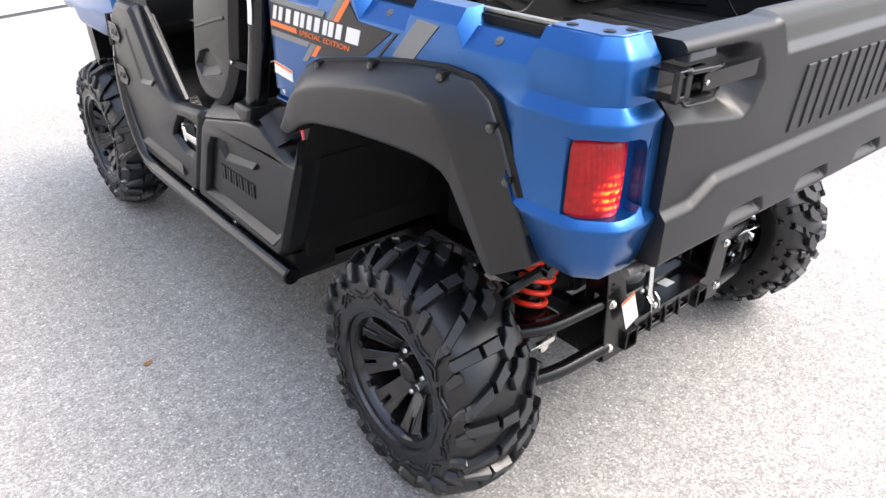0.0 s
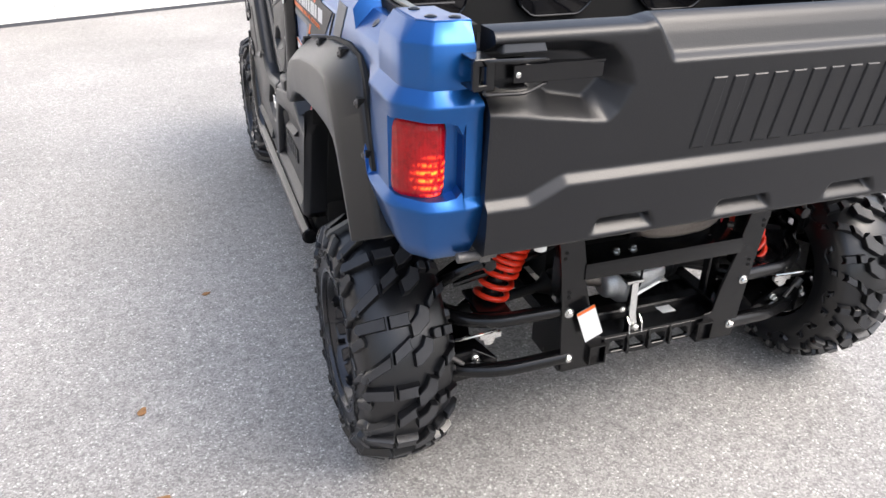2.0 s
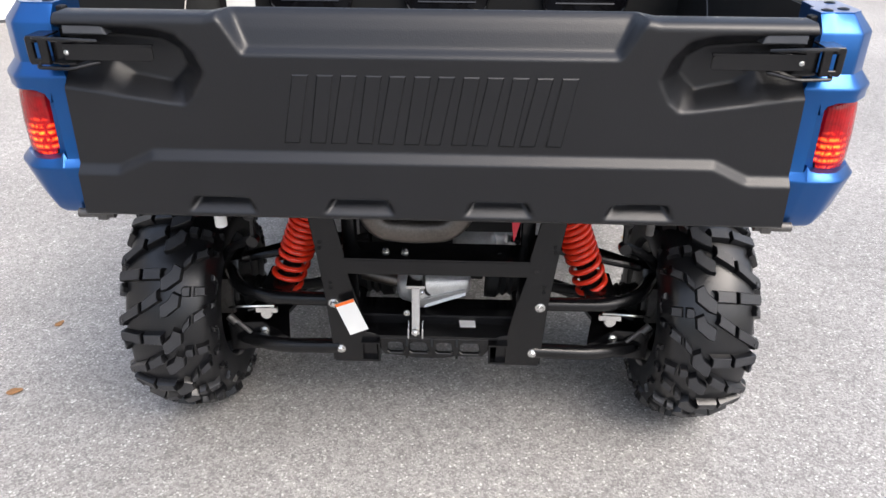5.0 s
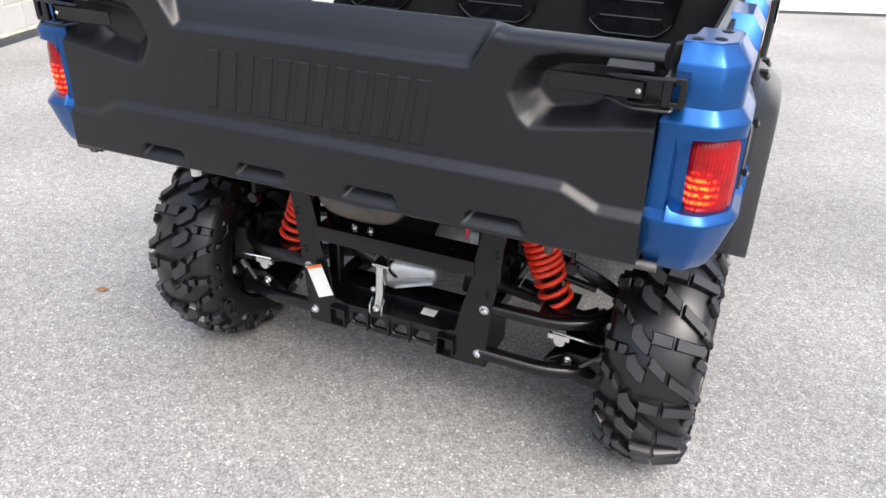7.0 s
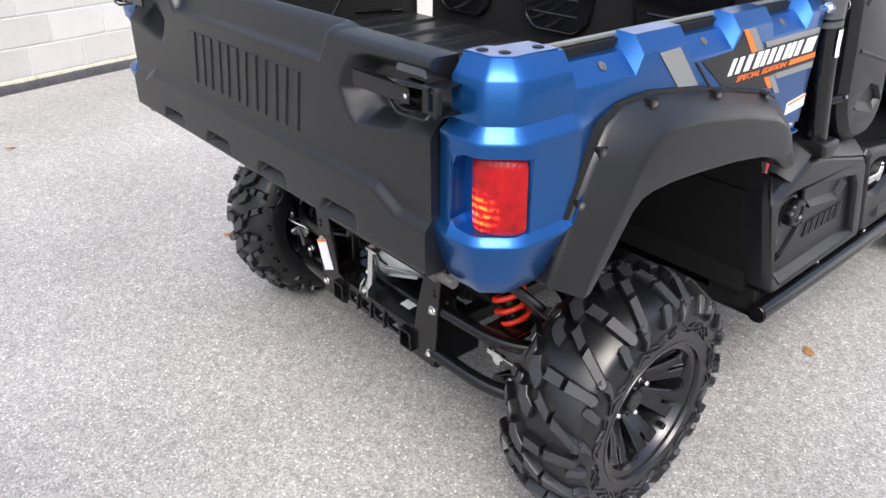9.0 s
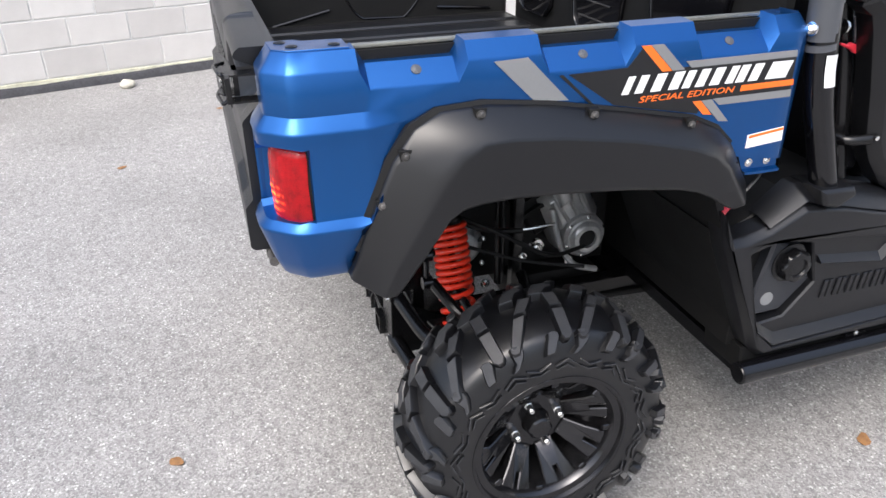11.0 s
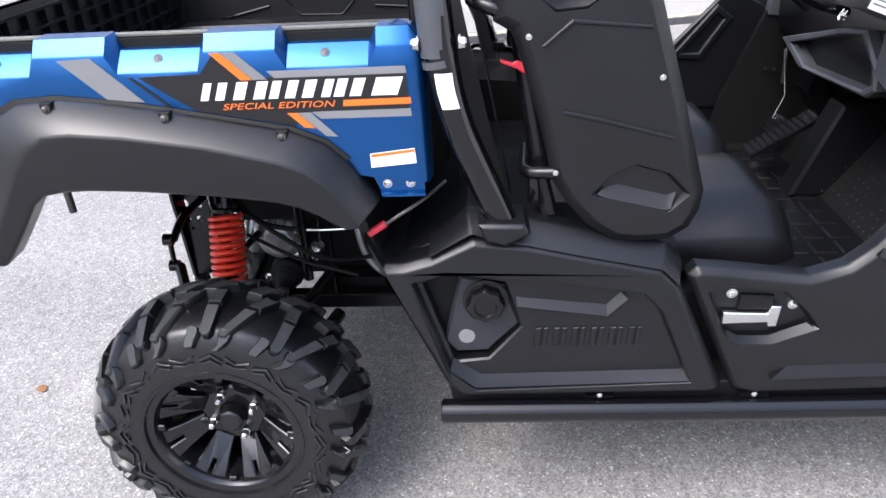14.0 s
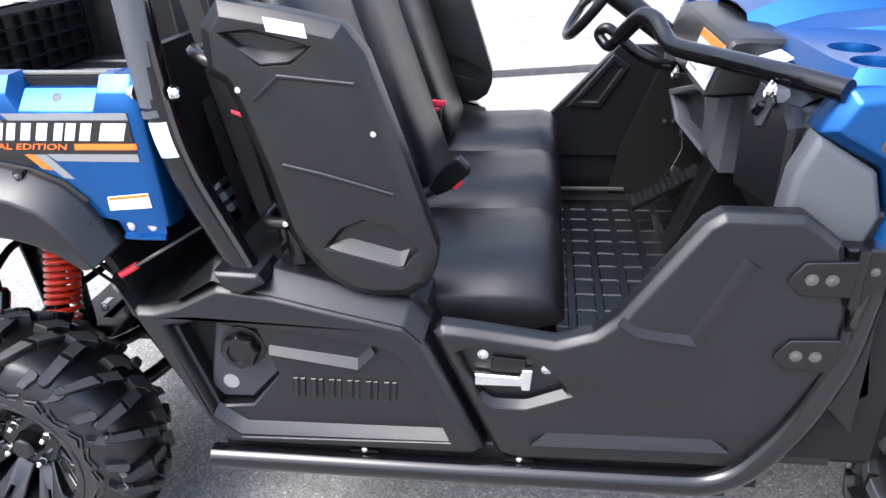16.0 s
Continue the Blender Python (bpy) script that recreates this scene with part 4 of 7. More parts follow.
# the pieces of a pair of pitches: corners, height, which pitch of the pair, shift along the tread in pitches
LUGS = [
    # outer shoulder: a straight bar, then a slanted one, each cut once across
    (slab(0.42, 0.001, -0.08, -0.001, 0.0325, 0.06), 0.019, 0, 0.0),
    (slab(0.45, 0.001, 1.10, 0.004, 0.0325, 0.06), 0.019, 0, 0.0),
    (slab(0.42, 0.000, -0.02, -0.031, 0.0325, 0.06), 0.019, 1, 0.0),
    (slab(0.45, 0.002, 1.10, 0.043, 0.0325, 0.06), 0.019, 1, 0.0),
    # inner shoulder, half a pitch on
    (slab(-0.76, 0.000, -0.52, 0.001, 0.0285, 0.05), 0.0175, 0, 0.5),
    (slab(-0.79, 0.000, -1.06, -0.002, 0.0285, 0.04), 0.0165, 0, 0.5),
    (slab(-0.74, -0.006, -0.52, 0.014, 0.0285, 0.05), 0.0175, 1, 0.5),
    (slab(-0.77, -0.008, -1.04, -0.030, 0.0285, 0.04), 0.0165, 1, 0.5),
    # stepped blocks between them
    ([(-0.56, -0.026), (-0.34, -0.038), (-0.24, -0.016), (-0.03, 0.002), (-0.05, 0.036), (-0.24, 0.030), (-0.54, 0.006)], 0.018, 0, 0.10),
    ([(-0.55, -0.024), (-0.34, -0.034), (-0.24, -0.014), (-0.02, 0.000), (-0.04, 0.034), (-0.22, 0.030), (-0.52, 0.006)], 0.018, 1, -0.08),
    # side lugs below the shoulder, leaning to and fro
    ([(0.90, -0.010), (0.95, -0.024), (1.04, -0.026), (1.13, -0.016), (1.21, -0.008), (1.21, 0.020), (1.10, 0.014), (0.99, 0.004), (0.93, 0.004)], 0.0150, 0, 0.55),
    ([(0.92, 0.006), (0.95, -0.010), (1.04, -0.016), (1.13, -0.010), (1.24, 0.014), (1.22, 0.034), (1.12, 0.018), (1.02, 0.018), (0.95, 0.018)], 0.0150, 1, 0.50),
    (slab(-1.14, -0.004, -1.24, 0.006, 0.022, 0.03), 0.010, 0, 0.0),
    (slab(-1.12, 0.004, -1.24, -0.006, 0.022, 0.03), 0.010, 1, 0.0),
    # raised chevrons on the side wall
    ([(1.355, -0.040), (1.262, -0.004), (1.340, 0.034), (1.370, 0.032), (1.300, -0.004), (1.388, -0.038)], 0.0055, 0, 0.0),
    ([(1.425, -0.034), (1.340, -0.004), (1.405, 0.030), (1.432, 0.028), (1.374, -0.004), (1.452, -0.032)], 0.0050, 0, 0.0),
    ([(1.275, -0.032), (1.350, 0.002), (1.270, 0.036), (1.300, 0.040), (1.388, 0.002), (1.308, -0.036)], 0.0055, 1, 0.0),
    ([(1.375, -0.028), (1.420, 0.002), (1.370, 0.032), (1.398, 0.035), (1.454, 0.002), (1.402, -0.031)], 0.0050, 1, 0.0),
    ([(-1.24, -0.030), (-1.28, -0.031), (-1.34, -0.004), (-1.29, 0.026), (-1.25, 0.027), (-1.30, -0.004)], 0.0045, 0, 0.3),
]
LUG_MESHES = [(lug_mesh(poly, height, 0.0012 if height < 0.006 else 0.0028), pitch, shift) for poly, height, pitch, shift in LUGS]


def rim_mesh():
    """Barrel, hub and lip of the alloy, its outer face towards +x."""
    bm = bmesh.new()
    revolve(bm, [(-0.098, 0.168), (-0.090, 0.174), (-0.080, 0.150), (0.040, 0.142), (0.082, 0.158), (0.098, 0.176), (0.116, 0.184), (0.120, 0.182), (0.119, 0.175), (0.110, 0.172), (0.107, 0.158), (0.103, 0.156), (0.098, 0.153), (0.086, 0.150), (0.040, 0.136), (-0.080, 0.143)], None, 64, closed=True)
    revolve(bm, [(-0.010, 0.074), (0.016, 0.080), (0.024, 0.078), (0.028, 0.072), (0.028, 0.034), (0.000, 0.030)], None, 32)
    revolve(bm, [(0.026, 0.033), (0.040, 0.031), (0.060, 0.029), (0.064, 0.024), (0.064, 0.0005)], None, 8)
    return finished(bm, "rim", RIMBLACK)


def spoke_mesh():
    """One broad spoke pointing along +y, its outer end slotted."""
    bm = bmesh.new()
    outline = [(0.066, -0.021), (0.108, -0.029), (0.150, -0.041), (0.161, -0.043), (0.161, -0.0050), (0.150, -0.0048), (0.120, -0.0042), (0.120, 0.0042), (0.150, 0.0048), (0.161, 0.0050), (0.161, 0.043), (0.150, 0.041), (0.108, 0.029), (0.066, 0.021)]
    plate(bm, "x", outline, -0.026, 0.0, 0.0028)
    for v in bm.verts:
        v.co.x += 0.032 + 0.72 * (v.co.y - 0.066) - 0.35 * max(0, v.co.y - 0.145)
    return finished(bm, "spoke", RIMBLACK)


def rim_tab_mesh():
    """A short lug on the inside of the rim, between two spokes."""
    bm = bmesh.new()
    plate(bm, "x", [(0.139, -0.008), (0.155, -0.009), (0.155, 0.009), (0.139, 0.008)], 0.074, 0.097, 0.002)
    return finished(bm, "rim_tab", RIMBLACK)


def nut_mesh():
    bm = bmesh.new()
    revolve(bm, [(0.0, 0.0105), (0.012, 0.0105), (0.013, 0.0095)], None, 6)
    revolve(bm, [(0.010, 0.0078), (0.030, 0.0078), (0.034, 0.005)], None, 12)
    bmesh.ops.recalc_face_normals(bm, faces=bm.faces)
    me = bpy.data.meshes.new("lug_nut")
    bm.to_mesh(me)
    bm.free()
    me.materials.append(CHROME)
    return me


TYRE_MESH, RIM_MESH, NUT_MESH, SPOKE_MESH, TAB_MESH = tyre_mesh(), rim_mesh(), nut_mesh(), spoke_mesh(), rim_tab_mesh()


def wheel(x, y, spin, width, label):
    """A wheel at (x, y); its outer face looks away from the vehicle."""
    rim = new("wheel", RIM_MESH)
    rim.parent = vehicle
    tagged(rim, label)
    turn = Matrix.Diagonal((-1 if x < 0 else 1, 1, 1, 1))
    rim.matrix_local = Matrix.Translation((x, y, 0.312)) @ turn @ Matrix.Rotation(spin, 4, "X") @ Matrix.Diagonal((width, 1, 1, 1))
    tyre = new("tyre", TYRE_MESH)
    tyre.parent = rim
    tagged(tyre, "black knobbly off-road tyre")
    for k in range(8):
        spoke = new("spoke", SPOKE_MESH)
        spoke.parent = rim
        spoke.matrix_local = Matrix.Rotation(2 * math.pi * (k + 0.5) / 8, 4, "X")
        tab = new("rim_tab", TAB_MESH)
        tab.parent = rim
        tab.matrix_local = Matrix.Rotation(2 * math.pi * k / 8, 4, "X")
    for k in range(4):
        a = math.pi / 2 * k + 0.47
        nut = new("lug_nut", NUT_MESH)
        nut.parent = rim
        nut.matrix_local = Matrix.Translation((0.024, 0.055 * math.cos(a), 0.055 * math.sin(a)))
        tagged(nut, "bright lug nut")
    step = 2 * math.pi / PITCHES
    for mesh, pitch, shift in LUG_MESHES:
        for k in range(pitch, PITCHES, 2):
            lug = new("tread_lug", mesh)
            lug.parent = rim
            lug.matrix_local = Matrix.Rotation((k + shift) * step, 4, "X")


REAR_Y, FRONT_Y = -0.015, 2.125
wheel(0.674, REAR_Y, -0.07, 0.94, "rear wheel, black twin-spoke alloy with off-road tyre")
wheel(-0.674, REAR_Y, 0.9, 0.94, "rear wheel, black twin-spoke alloy with off-road tyre")
wheel(0.668, FRONT_Y, 0.1, 0.84, "front wheel, black twin-spoke alloy with off-road tyre")
wheel(-0.668, FRONT_Y, 0.7, 0.84, "front wheel, black twin-spoke alloy with off-road tyre")


# ---- rear suspension, hitch frame and engine ----
def spring(s):
    top, low = Vector((0.306 * s, -0.092, 0.668)), Vector((0.421 * s, -0.092, 0.368))
    m, length = along(low, top)
    bm = bmesh.new()
    path, turns = [], 12.5
    for k in range(340):
        t = k / 339
        pitch = (t * 1.45) if t < 0.3 else 0.435 + (t - 0.3) * 0.807
        a = 2 * math.pi * turns * t
        path.append(m @ Vector((0.012 + (length - 0.046) * pitch, 0.039 * math.cos(a), 0.039 * math.sin(a))))
    tube(bm, path, 0.0074, 8)
    coil = part("coil_spring", bm, REDSPRING, vehicle, "orange-red coil spring over a black damper", sharp=60)
    bm = bmesh.new()
    revolve(bm, [(-0.02, 0.010), (-0.005, 0.022), (0.0, 0.036), (0.006, 0.038), (0.010, 0.026), (0.11, 0.024), (0.112, 0.008), (length - 0.030, 0.008), (length - 0.026, 0.036), (length - 0.018, 0.038), (length - 0.014, 0.014), (length + 0.03, 0.014)], m, 18)
    part("damper", bm, BLACKMETAL, coil, "black damper")
    return coil


def arms(s):
    """Lower and upper wishbones, driveshaft, knuckle and brake line of one side."""
    def p(x, y, z):
        return (x * s, y, z)

    bm = bmesh.new()
    tube(bm, bent([p(0.247, -0.225, 0.284), p(0.42, -0.200, 0.262), p(0.53, -0.150, 0.256), p(0.57, -0.09, 0.256)], 0.06), 0.020, 12)
    tube(bm, bent([p(0.247, 0.150, 0.284), p(0.38, 0.110, 0.270), p(0.48, 0.02, 0.258), p(0.56, -0.03, 0.256)], 0.06), 0.020, 12)
    plate(bm, "z", [(0.40 * s, -0.150), (0.56 * s, -0.10), (0.56 * s, 0.05), (0.40 * s, 0.075), (0.43 * s, -0.03)], 0.250, 0.262)
    plate(bm, "y", [(0.400 * s, 0.226), (0.560 * s, 0.215), (0.560 * s, 0.300), (0.470 * s, 0.305), (0.405 * s, 0.262)], -0.158, -0.150)
    lower = part("lower_arm", bm, BLACKMETAL, vehicle, "black lower suspension arm")
    bolt(lower, p(0.428, -0.159, 0.241), "y", -1, 0.008, 0.008)
    bolt(lower, p(0.464, -0.159, 0.278), "y", -1, 0.010, 0.014)
    bm = bmesh.new()
    tube(bm, bent([p(0.259, -0.215, 0.419), p(0.44, -0.190, 0.404), p(0.53, -0.140, 0.404), p(0.575, -0.05, 0.412)], 0.06), 0.018, 12)
    tube(bm, bent([p(0.259, 0.140, 0.419), p(0.40, 0.105, 0.414), p(0.52, 0.0, 0.422), p(0.575, -0.03, 0.424)], 0.06), 0.016, 12)
    plate(bm, "z", [(0.38 * s, -0.17), (0.46 * s, -0.15), (0.46 * s, -0.04), (0.38 * s, -0.04)], 0.404, 0.412)
    part("upper_arm", bm, BLACKMETAL, vehicle, "black upper suspension arm")
    bm = bmesh.new()
    tube(bm, bent([p(0.19, -0.06, 0.52), p(0.33, -0.10, 0.505), p(0.50, -0.08, 0.46)], 0.05), 0.010, 10)
    link = part("sway_link", bm, BLACKMETAL, vehicle, "black link rod")
    bm = bmesh.new()
    rod(bm, p(0.455, -0.19, 0.572), p(0.452, -0.19, 0.640), 0.0065, 10)
    for z in (0.568, 0.640):
        revolve(bm, [(-0.012, 0.008), (-0.011, 0.0145), (0.011, 0.0145), (0.012, 0.008)], Matrix.Translation(p(0.455, -0.19, z)) @ Matrix.Rotation(math.pi / 2, 4, "Z"), 16)
    tube(bm, bent([p(0.300, -0.150, 0.680), p(0.400, -0.175, 0.668), p(0.455, -0.178, 0.640)], 0.03), 0.010, 10)
    tube(bm, bent([p(0.455, -0.178, 0.568), p(0.530, -0.140, 0.520), p(0.585, -0.080, 0.440)], 0.04), 0.013, 10)
    part("link_eye", bm, BLACKMETAL, link, "black drop link with an eye at each end")
    bm = bmesh.new()
    m, length = along(p(0.13, -0.01, 0.37), p(0.60, REAR_Y, 0.315))
    revolve(bm, [(0, 0.05), (0.03, 0.05), (0.04, 0.036), (0.05, 0.042), (0.06, 0.032), (0.07, 0.038), (0.08, 0.026), (0.10, 0.014), (length - 0.14, 0.014), (length - 0.12, 0.026), (length - 0.11, 0.036), (length - 0.10, 0.030), (length - 0.09, 0.040), (length - 0.08, 0.034), (length - 0.06, 0.046), (length, 0.046)], m, 18)
    part("driveshaft", bm, MATTEBLACK, vehicle, "black driveshaft with rubber boots")
    bm = bmesh.new()
    plate(bm, "x", [(-0.075, 0.235), (0.04, 0.235), (0.055, 0.31), (0.02, 0.44), (-0.06, 0.44), (-0.095, 0.33)], 0.545 * s, 0.600 * s, 0.008)
    revolve(bm, [(0.600 * s, 0.085), (0.608 * s, 0.085), (0.608 * s, 0.02)], Matrix.Translation((0, REAR_Y, 0.312)), 28)
    soften(bm, 0.004)
    knuckle = part("knuckle", bm, BLACKMETAL, vehicle, "black wheel knuckle with brake disc")
    bm = bmesh.new()
    plate(bm, "x", [(-0.11, 0.30), (-0.06, 0.28), (-0.05, 0.39), (-0.10, 0.40)], 0.56 * s, 0.625 * s, 0.006)
    part("brake_caliper", bm, DARKSTEEL, knuckle, "brake caliper")
    bm = bmesh.new()
    tube(bm, bent([p(0.425, -0.185, 0.375), p(0.48, -0.215, 0.392), p(0.53, -0.200, 0.378), p(0.56, -0.15, 0.345), p(0.585, -0.10, 0.34)], 0.03), 0.0035, 8)
    part("brake_line", bm, CHROME, vehicle, "bright braided brake line")
    bm = bmesh.new()
    box(bm, (0.415 * s, -0.195, 0.360), (0.470 * s, -0.185, 0.374))
    revolve(bm, [(0.0, 0.014), (0.006, 0.016), (0.008, 0.008)], Matrix.Translation((0.445 * s, -0.192, 0.353)) @ Matrix.Rotation(math.pi / 2, 4, "Z"), 14)
    part("line_clip", bm, CHROME, vehicle, "bright line clip")
    bm = bmesh.new()
    rod(bm, p(0.500, -0.165, 0.275), p(0.548, -0.150, 0.312), 0.006)
    rod(bm, p(0.540, -0.155, 0.300), p(0.560, -0.150, 0.318), 0.011)
    part("sensor_rod", bm, DARKSTEEL, vehicle, "small steel rod")


def hitch_frame():
    hitch = None
    for s in (1, -1):
        bm = bmesh.new()
        outline = [(0.300, 0.800), (0.258, 0.800), (0.246, 0.660), (0.222, 0.545), (0.220, 0.505), (0.192, 0.400), (0.180, 0.335), (0.155, 0.330), (0.150, 0.243), (0.262, 0.243), (0.268, 0.300), (0.276, 0.420), (0.290, 0.550), (0.308, 0.680)]
        plate(bm, "y", [(x * s, z) for x, z in outline], -0.228, -0.236, 0.001)
        plate(bm, "x", [(-0.23, 0.243), (-0.08, 0.243), (-0.08, 0.33), (-0.20, 0.40), (-0.20, 0.432), (-0.23, 0.432)], 0.262 * s, 0.268 * s)
        made = part("hitch_frame" if hitch is None else "hitch_plate", bm, BLACKMETAL, hitch or vehicle, "black steel upright of the rear hitch frame", sharp=20)
        hitch = hitch or made
    bm = bmesh.new()
    box(bm, (-0.226, -0.240, 0.508), (0.226, -0.232, 0.548))
    box(bm, (-0.226, -0.240, 0.544), (0.226, -0.150, 0.551))
    soften(bm, 0.0015)
    part("cross_beam", bm, BLACKMETAL, hitch, "black cross beam")
    # bottom cross member with square sockets and scalloped straps
    bm = bmesh.new()
    box(bm, (-0.205, -0.235, 0.318), (0.205, -0.05, 0.326))
    for x in (-0.168, 0.157):
        for lo, hi in (((x - 0.024, -0.250, 0.256), (x - 0.020, -0.12, 0.312)), ((x + 0.020, -0.250, 0.256), (x + 0.024, -0.12, 0.312)), ((x - 0.020, -0.250, 0.256), (x + 0.020, -0.12, 0.260)), ((x - 0.020, -0.250, 0.308), (x + 0.020, -0.12, 0.312))):
            box(bm, lo, hi)
    holes = [[(x + w * a, 0.290 + 0.016 * c) for a, c in ((-1, -0.7), (-0.7, -1), (0.8, -1), (1, -0.6), (0.8, 0.8), (0.4, 1), (-0.6, 1), (-1, 0.7))] for x, w in ((-0.105, 0.021), (-0.045, 0.024), (0.020, 0.022), (0.086, 0.026))]
    plate(bm, "y", [(-0.146, 0.320), (-0.146, 0.290), (-0.134, 0.268), (-0.085, 0.264), (-0.055, 0.258), (0.015, 0.258), (0.050, 0.266), (0.118, 0.266), (0.134, 0.290), (0.134, 0.320)], -0.225, -0.236, 0.002, holes=holes)
    for x in (-0.076, -0.012, 0.052):
        plate(bm, "x", [(-0.244, 0.264), (-0.10, 0.264), (-0.10, 0.318), (-0.236, 0.320), (-0.244, 0.300)], x - 0.003, x + 0.003)
    part("socket_member", bm, BLACKMETAL, hitch, "black cross member with square sockets", sharp=20)
    for s in (1, -1):
        for x, z in ((0.247, 0.283), (0.257, 0.421)):
            bolt(hitch, (x * s, -0.237, z), "y", -1, 0.0095, 0.010)
        for x, z in ((0.281, 0.590), (0.283, 0.575), (0.262, 0.480), (0.262, 0.465)):
            bm = bmesh.new()
            revolve(bm, [(0, 0.005), (0.001, 0.005)], Matrix.Translation((x * s, -0.2375, z)) @ Matrix.Rotation(math.pi / 2, 4, "Z"), 10)
            part("bolt_hole", bm, MATTEBLACK, hitch)
    tag = bmesh.new()
    plate(tag, "y", [(-0.250, 0.430), (-0.204, 0.449), (-0.170, 0.361), (-0.216, 0.341)], -0.258, -0.2595)
    label = part("hitch_label", tag, WHITE, vehicle, "white tilted warning label with orange edge")
    bm = bmesh.new()
    plate(bm, "y", [(-0.250, 0.430), (-0.204, 0.449), (-0.201, 0.441), (-0.247, 0.423)], -0.2590, -0.2605)
    part("label_head", bm, ORANGE, label)
    bm = bmesh.new()
    plate(bm, "z", [(0.060, -0.190), (0.100, -0.190), (0.098, -0.155), (0.056, -0.155)], 0.3262, 0.3275)
    part("plate_label", bm, WHITE, hitch, "small white label")


def engine_parts():
    # silencer
    bm = bmesh.new()
    tube(bm, bent([(-0.155, -0.25, 0.82), (-0.150, -0.29, 0.715), (-0.125, -0.30, 0.672), (-0.048, -0.30, 0.664), (0.030, -0.30, 0.670), (0.062, -0.29, 0.712), (0.070, -0.25, 0.82)], 0.05, 6), 0.034, 20)
    revolve(bm, [(-0.20, 0.03), (-0.19, 0.07), (0.14, 0.07), (0.15, 0.03)], Matrix.Translation((0.0, -0.17, 0.81)), 24)
    muffler = part("silencer", bm, STEEL, vehicle, "heat-stained bent steel exhaust tube and silencer", sharp=50)
    bm = bmesh.new()
    tube(bm, bent([(0.10, -0.17, 0.81), (0.17, -0.16, 0.78), (0.20, -0.10, 0.70), (0.15, 0.1, 0.62)], 0.05), 0.022, 12)
    part("exhaust_pipe", bm, STEEL, muffler)
    # final drive: a ribbed aluminium cone lying across, its bracket and the dome behind the beam
    bm = bmesh.new()
    m = Matrix.Translation((-0.075, -0.120, 0.412)) @ Matrix.Rotation(radians(-4), 4, "Y")
    revolve(bm, [(-0.030, 0.030), (-0.022, 0.040), (0.0, 0.046), (0.012, 0.060), (0.030, 0.064), (0.040, 0.056), (0.120, 0.034), (0.150, 0.028), (0.160, 0.020)], m, 24)
    soften(bm, 0.003, 30, 1)
    gearbox = part("gearbox", bm, ALU, vehicle, "ribbed cast aluminium final drive")
    for k in range(8):
        a = 2 * math.pi * k / 8 + 0.2
        bm = bmesh.new()
        loft(bm, [[m @ Vector((x, r * math.cos(a) - d * math.sin(a), r * math.sin(a) + d * math.cos(a))) for r, d in ((r0, -0.002), (r1, -0.002), (r1, 0.002), (r0, 0.002))] for x, r0, r1 in ((0.036, 0.040, 0.064), (0.146, 0.020, 0.036))], close=True)
        part("casting_rib", bm, ALU, gearbox)
    for k in range(5):
        a = 2 * math.pi * k / 5 + 0.5
        bolt(gearbox, m @ Vector((0.034, 0.058 * math.cos(a), 0.058 * math.sin(a))), "x", 1, 0.005, 0.006, CHROME, "case_bolt")
    bm = bmesh.new()
    revolve(bm, [(0.0, 0.062), (0.012, 0.060), (0.030, 0.046), (0.040, 0.026), (0.042, 0.004)], Matrix.Translation((0.095, -0.05, 0.500)) @ Matrix.Rotation(radians(-115), 4, "Z") @ Matrix.Rotation(radians(-35), 4, "Y"), 22)
    part("cast_dome", bm, ALU, gearbox, "grey cast dome behind the cross beam")
    bm = bmesh.new()
    tube(bm, [(-0.10, -0.115, 0.418), (-0.16, -0.110, 0.430), (-0.20, -0.105, 0.437)], 0.019, 14)
    part("drive_sleeve", bm, STEEL, gearbox, "brown steel sleeve beside the drive")
    bm = bmesh.new()
    plate(bm, "x", [(-0.206, 0.450), (-0.196, 0.456), (-0.192, 0.385), (-0.200, 0.346), (-0.220, 0.322), (-0.228, 0.329), (-0.212, 0.362)], -0.064, -0.044, 0.001)
    box(bm, (-0.078, -0.205, 0.448), (-0.030, -0.15, 0.456))
    soften(bm, 0.002)
    part("drive_bracket", bm, CHROME, gearbox, "bright bracket")
    for x in (-0.072, -0.036):
        bm = bmesh.new()
        plate(bm, "x", [(-0.236, 0.318), (-0.214, 0.318), (-0.206, 0.352), (-0.216, 0.360), (-0.232, 0.345)], x - 0.002, x + 0.002)
        part("clevis_cheek", bm, CHROME, gearbox, "bright clevis cheek")
    bolt(gearbox, (-0.054, -0.230, 0.332), "y", -1, 0.008, 0.008)
    bolt(gearbox, (-0.078, -0.200, 0.372), "y", -1, 0.006, 0.006)
    bm = bmesh.new()
    tube(bm, bent([(-0.02, -0.14, 0.53), (-0.035, -0.20, 0.49), (-0.03, -0.19, 0.42), (0.0, -0.12, 0.385)], 0.03), 0.0035, 8)
    part("vent_hose", bm, MATTEBLACK, gearbox, "black vent hose")
    for x in (-0.126, -0.079):
        bolt(gearbox, (x, -0.205, 0.551), "z", 1, 0.009, 0.012)
    # engine block, cases and clutch cover, seen through the wheel arches
    bm = bmesh.new()
    m = Matrix.Translation((0.02, 0.28, 0.58)) @ Matrix.Rotation(radians(28), 4, "X")
    box(bm, (-0.15, -0.10, -0.06), (0.15, 0.10, 0.26), m)
    soften(bm, 0.005, 30, 1)
    engine = part("engine", bm, MATTEBLACK, vehicle, "grimy engine block under the bed")
